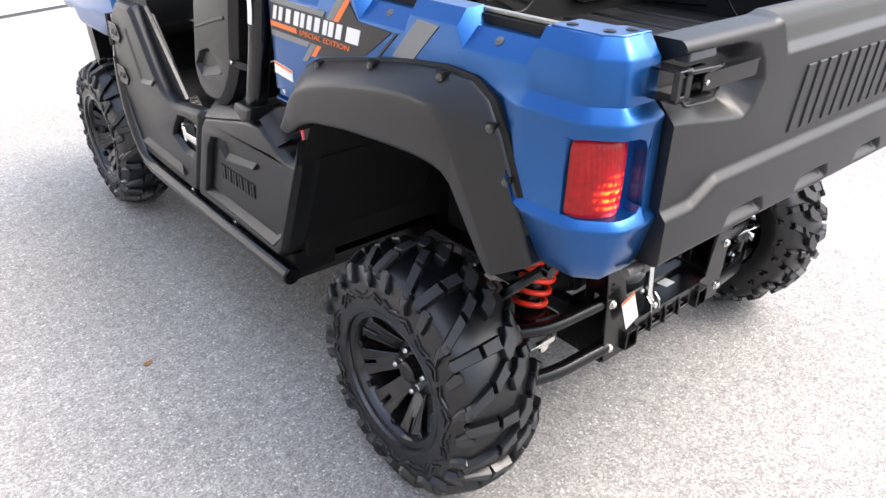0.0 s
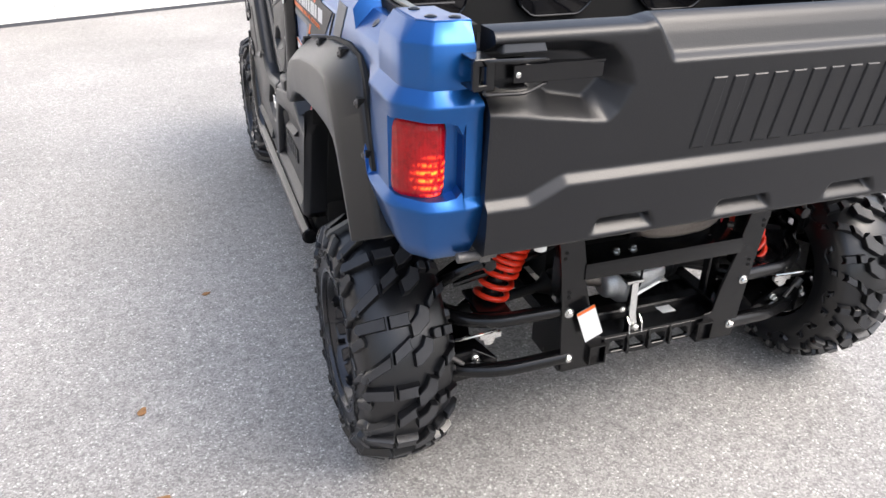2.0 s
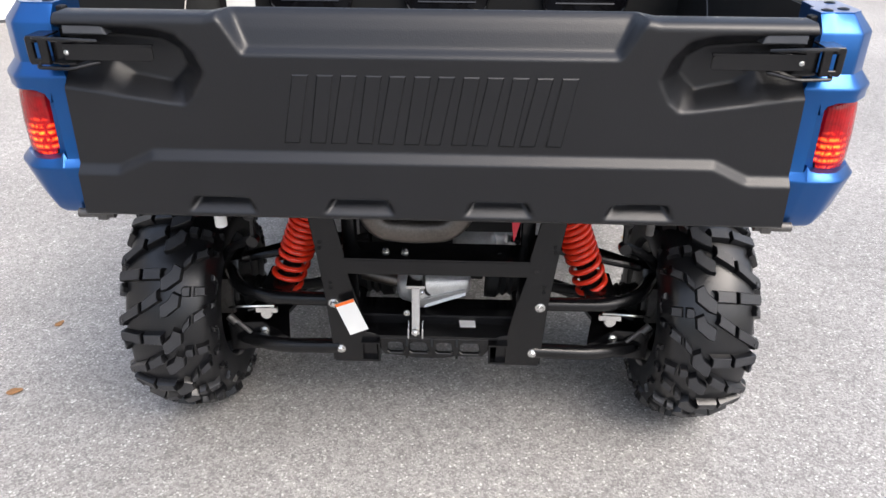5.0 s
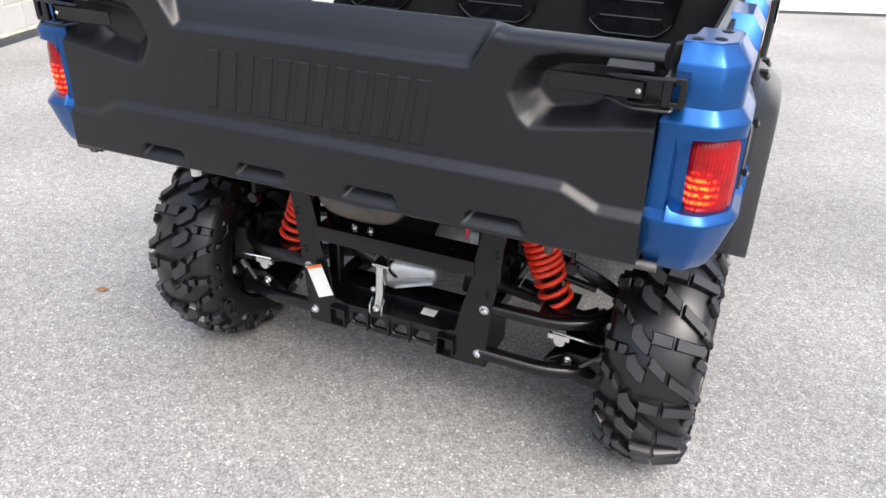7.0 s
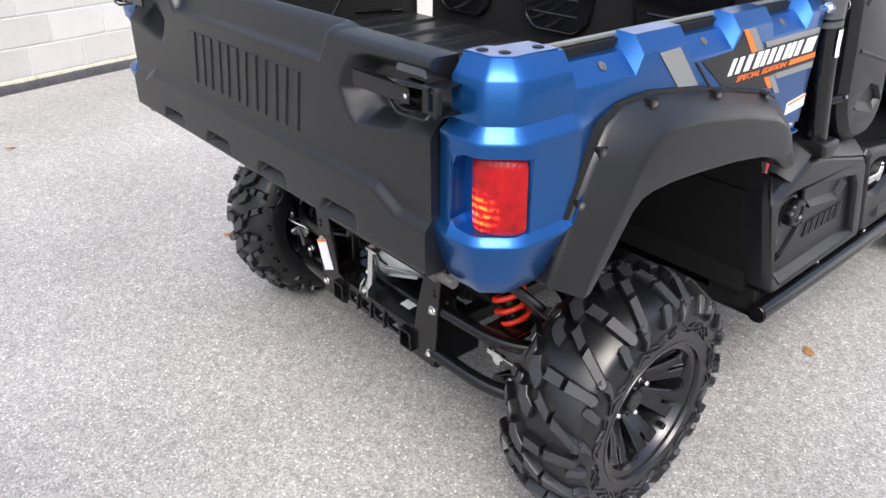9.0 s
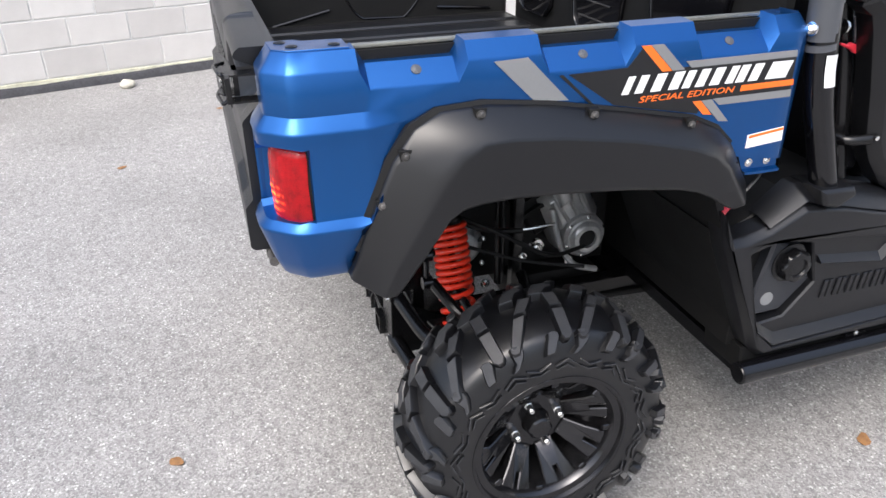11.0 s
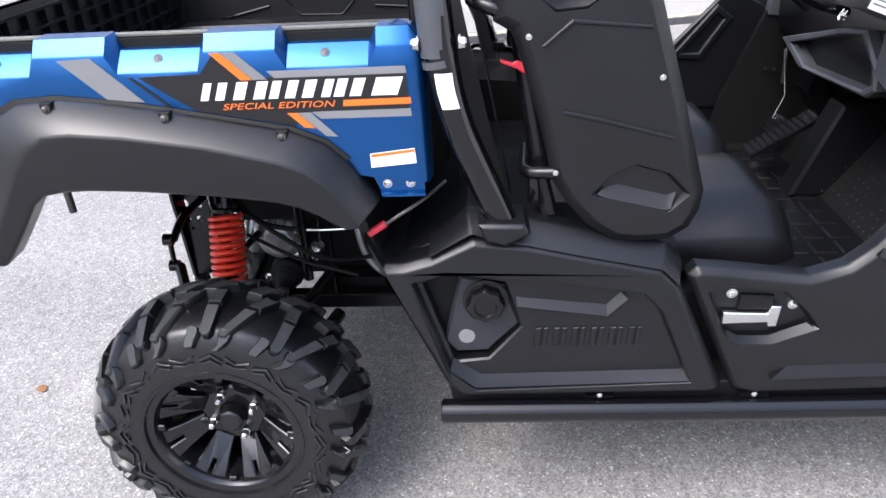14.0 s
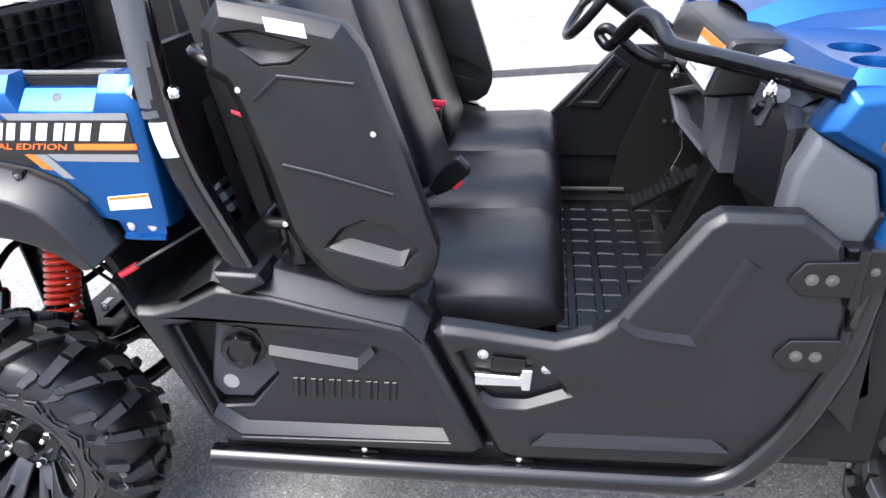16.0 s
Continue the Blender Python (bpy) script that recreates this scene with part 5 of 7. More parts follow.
    for k in range(6):
        bm = bmesh.new()
        box(bm, (-0.165, -0.115, 0.02 + 0.035 * k), (0.165, 0.115, 0.032 + 0.035 * k), m)
        part("cooling_fin", bm, MATTEBLACK, engine)
    # leaning aluminium case with ribs, and the round drilled cover at its foot
    bm = bmesh.new()
    plate(bm, "x", [(0.165, 0.700), (0.205, 0.760), (0.300, 0.770), (0.372, 0.620), (0.412, 0.540), (0.405, 0.450), (0.350, 0.405), (0.285, 0.430), (0.245, 0.520)], 0.10, 0.215, 0.034, slope=0.05)
    plate(bm, "x", [(0.215, 0.700), (0.262, 0.712), (0.300, 0.610), (0.262, 0.585)], 0.19, 0.240, 0.010)
    soften(bm, 0.006, 30, 2)
    case = part("engine_case", bm, ALU, engine, "grey cast aluminium engine case")
    for a, b in (((0.245, 0.70), (0.318, 0.560)), ((0.275, 0.715), (0.345, 0.570)), ((0.215, 0.67), (0.292, 0.540)), ((0.235, 0.600), (0.330, 0.640))):
        bm = bmesh.new()
        rod(bm, (0.214, *a), (0.226, *b), 0.0055, 8)
        part("case_rib", bm, ALU, engine)
    bm = bmesh.new()
    revolve(bm, [(-0.02, 0.066), (0.006, 0.064), (0.012, 0.058), (0.016, 0.056), (0.018, 0.050), (0.026, 0.046), (0.030, 0.040), (0.030, 0.028), (0.010, 0.026)], Matrix.Translation((0.222, 0.342, 0.490)), 30)
    part("round_cover", bm, ALU, engine, "round cast cover with a dark middle")
    for k in range(6):
        a = math.pi / 3 * k + 0.4
        bolt(engine, (0.231, 0.342 + 0.058 * math.cos(a), 0.490 + 0.058 * math.sin(a)), "x", 1, 0.0048, 0.005, CHROME, "cover_bolt")
    bm = bmesh.new()
    revolve(bm, [(0, 0.027), (0.003, 0.027)], Matrix.Translation((0.240, 0.342, 0.490)), 20)
    part("cover_mouth", bm, MATTEBLACK, engine, "dark mouth of the cover")
    bm = bmesh.new()
    tube(bm, bent([(0.25, 0.225, 0.60), (0.27, 0.245, 0.49), (0.27, 0.29, 0.425), (0.26, 0.37, 0.395)], 0.05), 0.0085, 10)
    part("case_flange", bm, ALU, engine, "bright cast flange")
    # added black boxes: keep the bay dark and hide the bright ground behind
    bm = bmesh.new()
    box(bm, (-0.19, 0.02, 0.35), (0.12, 0.47, 0.88))
    box(bm, (-0.19, -0.10, 0.56), (0.19, 0.10, 0.62))
    part("engine_bay_fill", bm, MATTEBLACK, engine, "added black mass that fills the dark engine bay")
    bm = bmesh.new()
    m = Matrix.Translation((0.150, -0.010, 0.494))
    revolve(bm, [(-0.08, 0.064), (0.020, 0.066), (0.030, 0.062), (0.036, 0.050), (0.050, 0.046), (0.054, 0.030), (0.054, 0.004)], m, 26)
    soften(bm, 0.003, 30, 1)
    casting = part("starter_casting", bm, ALU, engine, "grey cast housing beside the spring")
    for k in range(7):
        a = 0.3 + 0.42 * k
        bm = bmesh.new()
        loft(bm, [[m @ Vector((x, q * math.cos(a) - d * math.sin(a), q * math.sin(a) + d * math.cos(a))) for q, d in ((0.030, -0.002), (0.066, -0.002), (0.066, 0.002), (0.030, 0.002))] for x in (0.020, 0.048)], close=True)
        part("casting_rib", bm, ALU, casting)
    for y, z in ((0.048, 0.520), (0.052, 0.478), (0.044, 0.446)):
        bolt(casting, (0.205, y, z), "x", 1, 0.006, 0.008)
    bm = bmesh.new()
    rod(bm, (0.245, 0.078, 0.40), (0.245, 0.078, 0.70), 0.014, 12)
    part("engine_pillar", bm, BLACKMETAL, engine, "black tube beside the engine", sharp=40)
    # made-up dark box that shuts off the bright ground below the engine
    bm = bmesh.new()
    box(bm, (-0.15, 0.13, 0.290), (0.19, 0.40, 0.370))
    soften(bm, 0.02, 30, 2)
    part("under_engine_fill", bm, MATTEBLACK, engine, "added dark box that blocks the bright ground under the engine")
    bm = bmesh.new()
    tube(bm, bent([(0.27, 0.100, 0.566), (0.28, 0.150, 0.569), (0.28, 0.220, 0.572)], 0.02), 0.004, 8)
    part("fuel_line", bm, CHROME, engine, "bright thin line")
    for path, r in (([(0.24, -0.12, 0.66), (0.36, 0.02, 0.62), (0.38, 0.16, 0.53), (0.30, 0.30, 0.50)], 0.006), ([(0.28, -0.06, 0.56), (0.36, 0.10, 0.52), (0.40, 0.25, 0.50)], 0.005), ([(0.20, -0.16, 0.72), (0.30, -0.02, 0.60), (0.34, 0.10, 0.60)], 0.007)):
        bm = bmesh.new()
        tube(bm, bent(path, 0.06), r, 8)
        part("hose", bm, MATTEBLACK, engine, "black hose")
    bm = bmesh.new()
    revolve(bm, [(0, 0.030), (0.02, 0.030), (0.022, 0.018), (0.004, 0.016)], Matrix.Translation((0.335, 0.139, 0.551)) @ Matrix.Scale(0.62, 4), 20)
    part("clamp_ring", bm, CHROME, engine, "bright clamp ring")
    for x, y, z in ((0.34, 0.0, 0.464), (0.30, 0.120, 0.50), (0.26, 0.28, 0.440)):
        bolt(engine, (x, y, z), "x", 1, 0.009, 0.010)


def chassis():
    bm = bmesh.new()
    for s in (1, -1):
        box(bm, (0.200 * s, -0.225, 0.30), (0.245 * s, 2.45, 0.345))
        box(bm, (0.210 * s, -0.225, 0.66), (0.245 * s, 0.50, 0.70))
        for y in (-0.165, 0.12):
            box(bm, (0.205 * s, y, 0.34), (0.240 * s, y + 0.03, 0.88))
    for y in (-0.16, 0.14, 0.46):
        box(bm, (-0.24, y, 0.305), (0.24, y + 0.04, 0.340))
    for y in (-0.20, 0.30):
        box(bm, (-0.24, y, 0.84), (0.24, y + 0.04, 0.885))
    soften(bm, 0.004, 30, 1)
    rails = part("chassis", bm, BLACKMETAL, vehicle, "black steel chassis frame")
    bm = bmesh.new()
    plate(bm, "z", [(-0.25, 0.35), (0.25, 0.35), (0.30, 1.0), (0.30, 2.3), (-0.30, 2.3), (-0.30, 1.0)], 0.285, 0.298, 0.004)
    part("skid_plate", bm, MATTEBLACK, rails, "black skid plate")
    for s in (1, -1):
        bm = bmesh.new()
        box(bm, (0.275 * s, -0.118, 0.692), (0.325 * s, -0.066, 0.745))
        for y in (-0.116, -0.074):
            box(bm, (0.284 * s, y, 0.664), (0.318 * s, y + 0.006, 0.694))
        soften(bm, 0.004)
        part("shock_mount", bm, BLACKMETAL, rails, "black shock mount")
        bm = bmesh.new()
        holes = [[(y + q * math.cos(a * math.pi / 4), z + q * math.sin(a * math.pi / 4)) for a in range(8)] for y, z, q in ((-0.219, 0.650, 0.012), (-0.180, 0.643, 0.008), (-0.219, 0.604, 0.010), (-0.186, 0.604, 0.009), (-0.209, 0.577, 0.006))]
        plate(bm, "x", [(-0.234, 0.800), (-0.152, 0.800), (-0.158, 0.440), (-0.230, 0.434)], 0.2625 * s, 0.2675 * s, holes=holes)
        part("drilled_bracket", bm, BLACKMETAL, rails, "black drilled side bracket", sharp=20)
        # bed catch under the gate corner
        bm = bmesh.new()
        rod(bm, (0.446 * s, -0.41, 0.716), (0.448 * s, -0.41, 0.815), 0.0125 if s < 0 else 0.009, 14)
        part("bed_catch", bm, WHITE if s < 0 else DARKSTEEL, rails, "small catch below the bed")
    bm = bmesh.new()
    plate(bm, "y", [(0.185, 0.58), (0.215, 0.70), (0.190, 0.70), (0.175, 0.66)], -0.19, -0.195)
    part("red_flag", bm, REDPL, rails, "red tab")


for s in (1, -1):
    spring(s)
    arms(s)
hitch_frame()
engine_parts()
chassis()


# ---- sides, doors, seats and dashboard ----
def side_panel(s):
    """Black lower panel between the rear wheel and the door."""
    outline = [(0.345, 0.800), (0.380, 0.729), (0.414, 0.729), (0.466, 0.744), (0.552, 0.787), (0.580, 0.784), (0.660, 0.774), (0.751, 0.752), (0.915, 0.716), (0.950, 0.680), (1.062, 0.424), (1.040, 0.408), (0.520, 0.402), (0.490, 0.430), (0.366, 0.722)]
    recess = [(0.436, 0.688), (0.500, 0.706), (0.700, 0.686), (0.880, 0.655), (0.915, 0.615), (0.985, 0.447), (0.552, 0.430), (0.500, 0.480)]
    bm = bmesh.new()
    plate(bm, "x", outline, 0.700 * s, 0.768 * s, 0.014, holes=[recess], slope=0.018, rim=0.006)
    soften(bm, 0.004, 22, 2)
    panel = part("side_panel", bm, PLASTIC, vehicle, "black moulded side panel beneath the seat")
    bm = bmesh.new()
    well = [(0.448, 0.678), (0.505, 0.698), (0.612, 0.678), (0.644, 0.573), (0.578, 0.495), (0.506, 0.487)]
    if s > 0:
        plate(bm, "x", inset(recess, -0.006), 0.690, 0.746, 0.004, holes=[well])
        plate(bm, "x", inset(well, -0.01), 0.680, 0.694)
    else:
        plate(bm, "x", inset(recess, -0.006), 0.700 * s, 0.746 * s)
    part("recess_face", bm, PLASTIC, panel, "sunken face with a moulded rib")
    ledge("moulded_rib", panel, s, [(0.634, 0.648), (0.813, 0.627), (0.838, 0.655)], [(0.636, 0.631), (0.814, 0.605), (0.852, 0.644)], 0.744, 0.760, "moulded step across the recess")
    ledge("recess_sill", panel, s, [(0.503, 0.496), (0.562, 0.455), (0.978, 0.464)], [(0.497, 0.478), (0.549, 0.434), (0.990, 0.447)], 0.744, 0.7675, "sloped sill of the recess")
    top = [(0.466, 0.758), (0.541, 0.822), (0.580, 0.818), (0.660, 0.808), (0.751, 0.786), (0.922, 0.749), (0.958, 0.706)]
    low = [(0.466, 0.747), (0.550, 0.797), (0.580, 0.784), (0.660, 0.768), (0.751, 0.746), (0.912, 0.711), (0.946, 0.676)]
    bm = bmesh.new()
    loft(bm, [[Vector((x * s, y, z)) for y, z in line] for line, x in ((top, 0.690), (top, 0.722), (low, 0.7665), (low, 0.745))])
    soften(bm, 0.005, 25, 2)
    part("panel_shoulder", bm, PLASTIC, panel, "broad sloped shoulder of the panel", sharp=30)
    for k in range(6):
        c = 0.670 + 0.0375 * k
        for d, w in ((0.000, 0.012), (0.016, 0.010)):
            bm = bmesh.new()
            plate(bm, "x", [(c + d, 0.526), (c + d + w, 0.527), (c + d + w + 0.004 * s, 0.572), (c + d + 0.004 * s, 0.571)], 0.745 * s, 0.7505 * s, 0.0015)
            part("raised_shape", bm, PLASTIC, panel)
    if s > 0:
        bm = bmesh.new()
        plate(bm, "x", [(0.522, 0.690), (0.486, 0.528), (0.510, 0.500), (0.577, 0.502), (0.645, 0.573), (0.612, 0.662)], 0.690, 0.7320, 0.006)
        part("filler_plate", bm, SATINPL, panel, "dark angular plate behind the fuel cap")
        bm = bmesh.new()
        m = Matrix.Translation((0.731, 0.573, 0.630))
        rim = [(0.0, 0.047), (0.004, 0.047), (0.006, 0.041)]
        revolve(bm, rim, m, 24)
        lobes = 8
        prof = []
        for h, k in ((0.004, 1.0), (0.024, 1.0), (0.030, 0.9), (0.032, 0.62), (0.027, 0.56), (0.028, 0.1)):
            ring = []
            for i in range(48):
                a = 2 * math.pi * i / 48
                r = (0.0375 + 0.0022 * math.cos(lobes * a) * (1 if k > 0.8 else 0)) * k
                ring.append(m @ Vector((h, r * math.cos(a), r * math.sin(a))))
            prof.append(ring)
        g = loft(bm, prof, close=True)
        bm.faces.new(g[-1])
        part("fuel_cap", bm, BLACKMETAL, panel, "black lobed fuel cap")
        bm = bmesh.new()
        revolve(bm, [(0, 0.017), (0.0012, 0.017)], Matrix.Translation((0.7320, 0.533, 0.542)), 24)
        part("fuel_sticker", bm, GREYDECAL, panel, "round grey sticker")
    # shelf behind the panel with the scoop for the bed lever
    bm = bmesh.new()
    shelf = [(0.36, 0.735), (0.50, 0.410), (1.00, 0.410), (0.95, 0.735), (0.75, 0.775), (0.66, 0.790), (0.54, 0.800), (0.46, 0.745), (0.41, 0.722)]
    plate(bm, "x", shelf, 0.30 * s, 0.705 * s, 0.004)
    part("under_seat_box", bm, MATTEBLACK, vehicle, "black liner behind the side panel")
    bm = bmesh.new()
    plate(bm, "x", [(0.300, 0.880), (0.335, 0.810), (0.365, 0.735), (0.372, 0.740), (0.352, 0.812), (0.316, 0.880)], 0.42 * s, 0.745 * s)
    part("wheel_well_liner", bm, MATTEBLACK, vehicle, "black wheel well liner")
    # bed lever with red tip
    bm = bmesh.new()
    tube(bm, bent([(0.66 * s, 0.50, 0.862), (0.71 * s, 0.462, 0.848), (0.738 * s, 0.385, 0.808)], 0.02), 0.0035, 8)
    lever = part("bed_release_lever", bm, DARKSTEEL, vehicle, "dull steel bed release lever")
    bm = bmesh.new()
    rod(bm, (0.730 * s, 0.385, 0.807), (0.743 * s, 0.352, 0.790), 0.0075)
    part("lever_tip", bm, REDPL, lever, "red plastic tip")
    # saddle that clasps the cage post
    bm = bmesh.new()
    plate(bm, "x", [(0.562, 0.824), (0.650, 0.822), (0.661, 0.801), (0.613, 0.776), (0.577, 0.787)], 0.690 * s, 0.784 * s, 0.007)
    soften(bm, 0.003)
    part("post_saddle", bm, PLASTIC, panel, "moulded foot of the cage post")


def nerf_bar(s):
    bm = bmesh.new()
    path = bent([(0.757 * s, 0.476, 0.362), (0.757 * s, 1.0, 0.364), (0.757 * s, 1.535, 0.372), (0.757 * s, 1.640, 0.520), (0.745 * s, 1.700, 0.680), (0.720 * s, 1.725, 0.80)], 0.10, 7)
    tube(bm, path, 0.0265, 18)
    bar = part("side_bar", bm, GLOSSBLACK, vehicle, "glossy black tubular side bar", sharp=50)
    bm = bmesh.new()
    revolve(bm, [(0, 0.024), (0.003, 0.022), (0.004, 0.004)], Matrix.Translation((0.757 * s, 0.476, 0.362)) @ Matrix.Rotation(-math.pi / 2, 4, "Z"), 16)
    part("end_cap", bm, BLACKMETAL, bar, "black end cap")
    for y in (0.52, 1.10, 1.52):
        bm = bmesh.new()
        box(bm, (0.22 * s, y - 0.02, 0.330), (0.745 * s, y + 0.02, 0.366))
        part("bar_bracket", bm, BLACKMETAL, bar)
    for y in (0.81, 1.13):
        bm = bmesh.new()
        plate(bm, "y", [(0.700 * s, 0.395), (0.757 * s, 0.395), (0.760 * s, 0.402), (0.700 * s, 0.412)], y - 0.03, y + 0.03)
        part("bar_tab", bm, BLACKMETAL, bar)
        bolt(bar, (0.757 * s, y, 0.402), "x", s, 0.005, 0.004)
    # sill liner behind the bar
    bm = bmesh.new()
    plate(bm, "x", [(0.50, 0.345), (0.49, 0.415), (1.07, 0.42), (1.60, 0.42), (1.60, 0.345)], 0.60 * s, 0.735 * s, 0.004)
    part("sill", bm, MATTEBLACK, vehicle, "black sill below the doors")


def door(s):
    outline = [(0.963, 0.690), (0.980, 0.710), (1.040, 0.704), (1.195, 0.683), (1.262, 0.705), (1.305, 0.745), (1.432, 0.930), (1.460, 0.949), (1.590, 0.948), (1.655, 0.898), (1.676, 0.830), (1.694, 0.690), (1.600, 0.470), (1.540, 0.408), (1.130, 0.398), (1.085, 0.410)]
    pocket = [(1.012, 0.652), (1.038, 0.664), (1.150, 0.650), (1.200, 0.600), (1.222, 0.570), (1.140, 0.536), (1.075, 0.536), (1.050, 0.562)]
    bm = bmesh.new()
    plate(bm, "x", outline, 0.715 * s, 0.760 * s, 0.014, holes=[pocket], slope=0.014, rim=0.006)
    soften(bm, 0.004, 22, 2)
    leaf = part("door", bm, GRAINED, vehicle, "closed black plastic half door")
    bm = bmesh.new()
    plate(bm, "x", inset(pocket, -0.004), 0.712 * s, 0.734 * s)
    part("handle_pocket", bm, PLASTIC, leaf, "sunken handle pocket")
    # moulded steps: below the shoulder, along the door foot and under the handle
    ledge("door_step", leaf, s, [(1.312, 0.746), (1.346, 0.730), (1.424, 0.722)], [(1.303, 0.735), (1.336, 0.712), (1.442, 0.697)], 0.757, 0.7685, "moulded step of the door shoulder", GRAINED)
    bm = bmesh.new()
    loft(bm, [[Vector((x * s, y, z)) for y, z in line] for line, x in (([(1.424, 0.722), (1.496, 0.878)], 0.757), ([(1.432, 0.712), (1.506, 0.868)], 0.7625), ([(1.444, 0.700), (1.522, 0.858)], 0.7655), ([(1.462, 0.690), (1.540, 0.850)], 0.757))])
    part("door_crease", bm, GRAINED, leaf, "coarse grained crease of the door", sharp=40)
    ledge("door_step", leaf, s, [(1.190, 0.484), (1.486, 0.490)], [(1.152, 0.452), (1.528, 0.463)], 0.757, 0.7720, "moulded step along the door foot", GRAINED)
    ledge("pocket_sill", leaf, s, [(1.056, 0.559), (1.078, 0.544), (1.140, 0.543), (1.210, 0.573)], [(1.046, 0.554), (1.073, 0.533), (1.142, 0.532), (1.224, 0.565)], 0.744, 0.7595, "sloped sill of the handle pocket", GRAINED)
    # handle
    bm = bmesh.new()
    plate(bm, "x", [(1.040, 0.576), (1.130, 0.578), (1.132, 0.568), (1.150, 0.568), (1.154, 0.617), (1.134, 0.617), (1.128, 0.600), (1.042, 0.604)], 0.740 * s, 0.753 * s, 0.003)
    soften(bm, 0.0015)
    part("door_handle", bm, CHROME, leaf, "bright metal paddle handle")
    bm = bmesh.new()
    plate(bm, "x", [(1.072, 0.604), (1.140, 0.601), (1.140, 0.634), (1.076, 0.638)], 0.733 * s, 0.742 * s, 0.002)
    part("latch_block", bm, MATTEBLACK, leaf)
    for y, z in ((1.058, 0.640), (1.180, 0.612)):
        bolt(leaf, (0.7365 * s, y, z), "x", s, 0.008, 0.006)
    # hinges
    for z in (0.838, 0.686):
        bm = bmesh.new()
        plate(bm, "x", [(1.575, z), (1.597, z + 0.030), (1.680, z + 0.034), (1.680, z - 0.034), (1.597, z - 0.032), (1.575, z - 0.010)], 0.752 * s, 0.7665 * s, 0.002)
        hinge = part("hinge", bm, BLACKMETAL, leaf, "black steel hinge")
        rows = [(1.610, z), (1.642, z)]
        for y, zz in rows:
            bolt(leaf, (0.767 * s, y, zz), "x", s, 0.008, 0.005, DARKSTEEL, "hinge_bolt")
        bm = bmesh.new()
        rod(bm, (0.760 * s, 1.685, z - 0.055), (0.760 * s, 1.685, z + 0.055), 0.009)
        part("hinge_pin", bm, BLACKMETAL, leaf)


def door_post(s):
    bm = bmesh.new()
    plate(bm, "x", [(1.665, 0.885), (1.740, 0.885), (1.745, 0.50), (1.690, 0.56), (1.700, 0.70)], 0.690 * s, 0.745 * s, 0.004)
    post = part("door_post", bm, BLACKMETAL, vehicle, "black door hinge post")
    for z in (0.845, 0.760, 0.700):
        bolt(post, (0.746 * s, 1.715, z), "x", s, 0.006, 0.004, DARKSTEEL)
    # grey cowl side, blue front corner
    bm = bmesh.new()
    plate(bm, "x", [(1.560, 0.890), (1.572, 1.000), (1.600, 1.068), (1.700, 1.005), (1.722, 0.930), (1.705, 0.872)], 0.655 * s, 0.712 * s, 0.010)
    soften(bm, 0.004)
    part("cowl_side", bm, GREYPL, vehicle, "dark grey cowl side")
    bm = bmesh.new()
    plate(bm, "x", [(1.596, 1.070), (1.634, 1.142), (1.90, 1.170), (2.40, 1.05), (2.46, 0.86), (2.42, 0.80), (2.30, 0.82), (2.22, 0.76), (1.95, 0.76), (1.86, 0.80), (1.77, 0.780), (1.712, 0.870), (1.730, 0.935), (1.705, 1.010)], 0.640 * s, 0.722 * s, 0.022)
    soften(bm, 0.006, 22, 2)
    fender = part("front_fender", bm, BLUE, vehicle, "metallic blue front fender")
    bolt(fender, (0.723 * s, 1.700, 1.055), "x", s, 0.009, 0.005, DARKSTEEL)
    bm = bmesh.new()
    plate(bm, "x", [(1.74, 0.80), (1.785, 0.56), (1.76, 0.54), (1.70, 0.64)], 0.56 * s, 0.70 * s, 0.006)
    part("front_mudguard", bm, PLASTIC, vehicle, "black mudguard behind the front wheel")


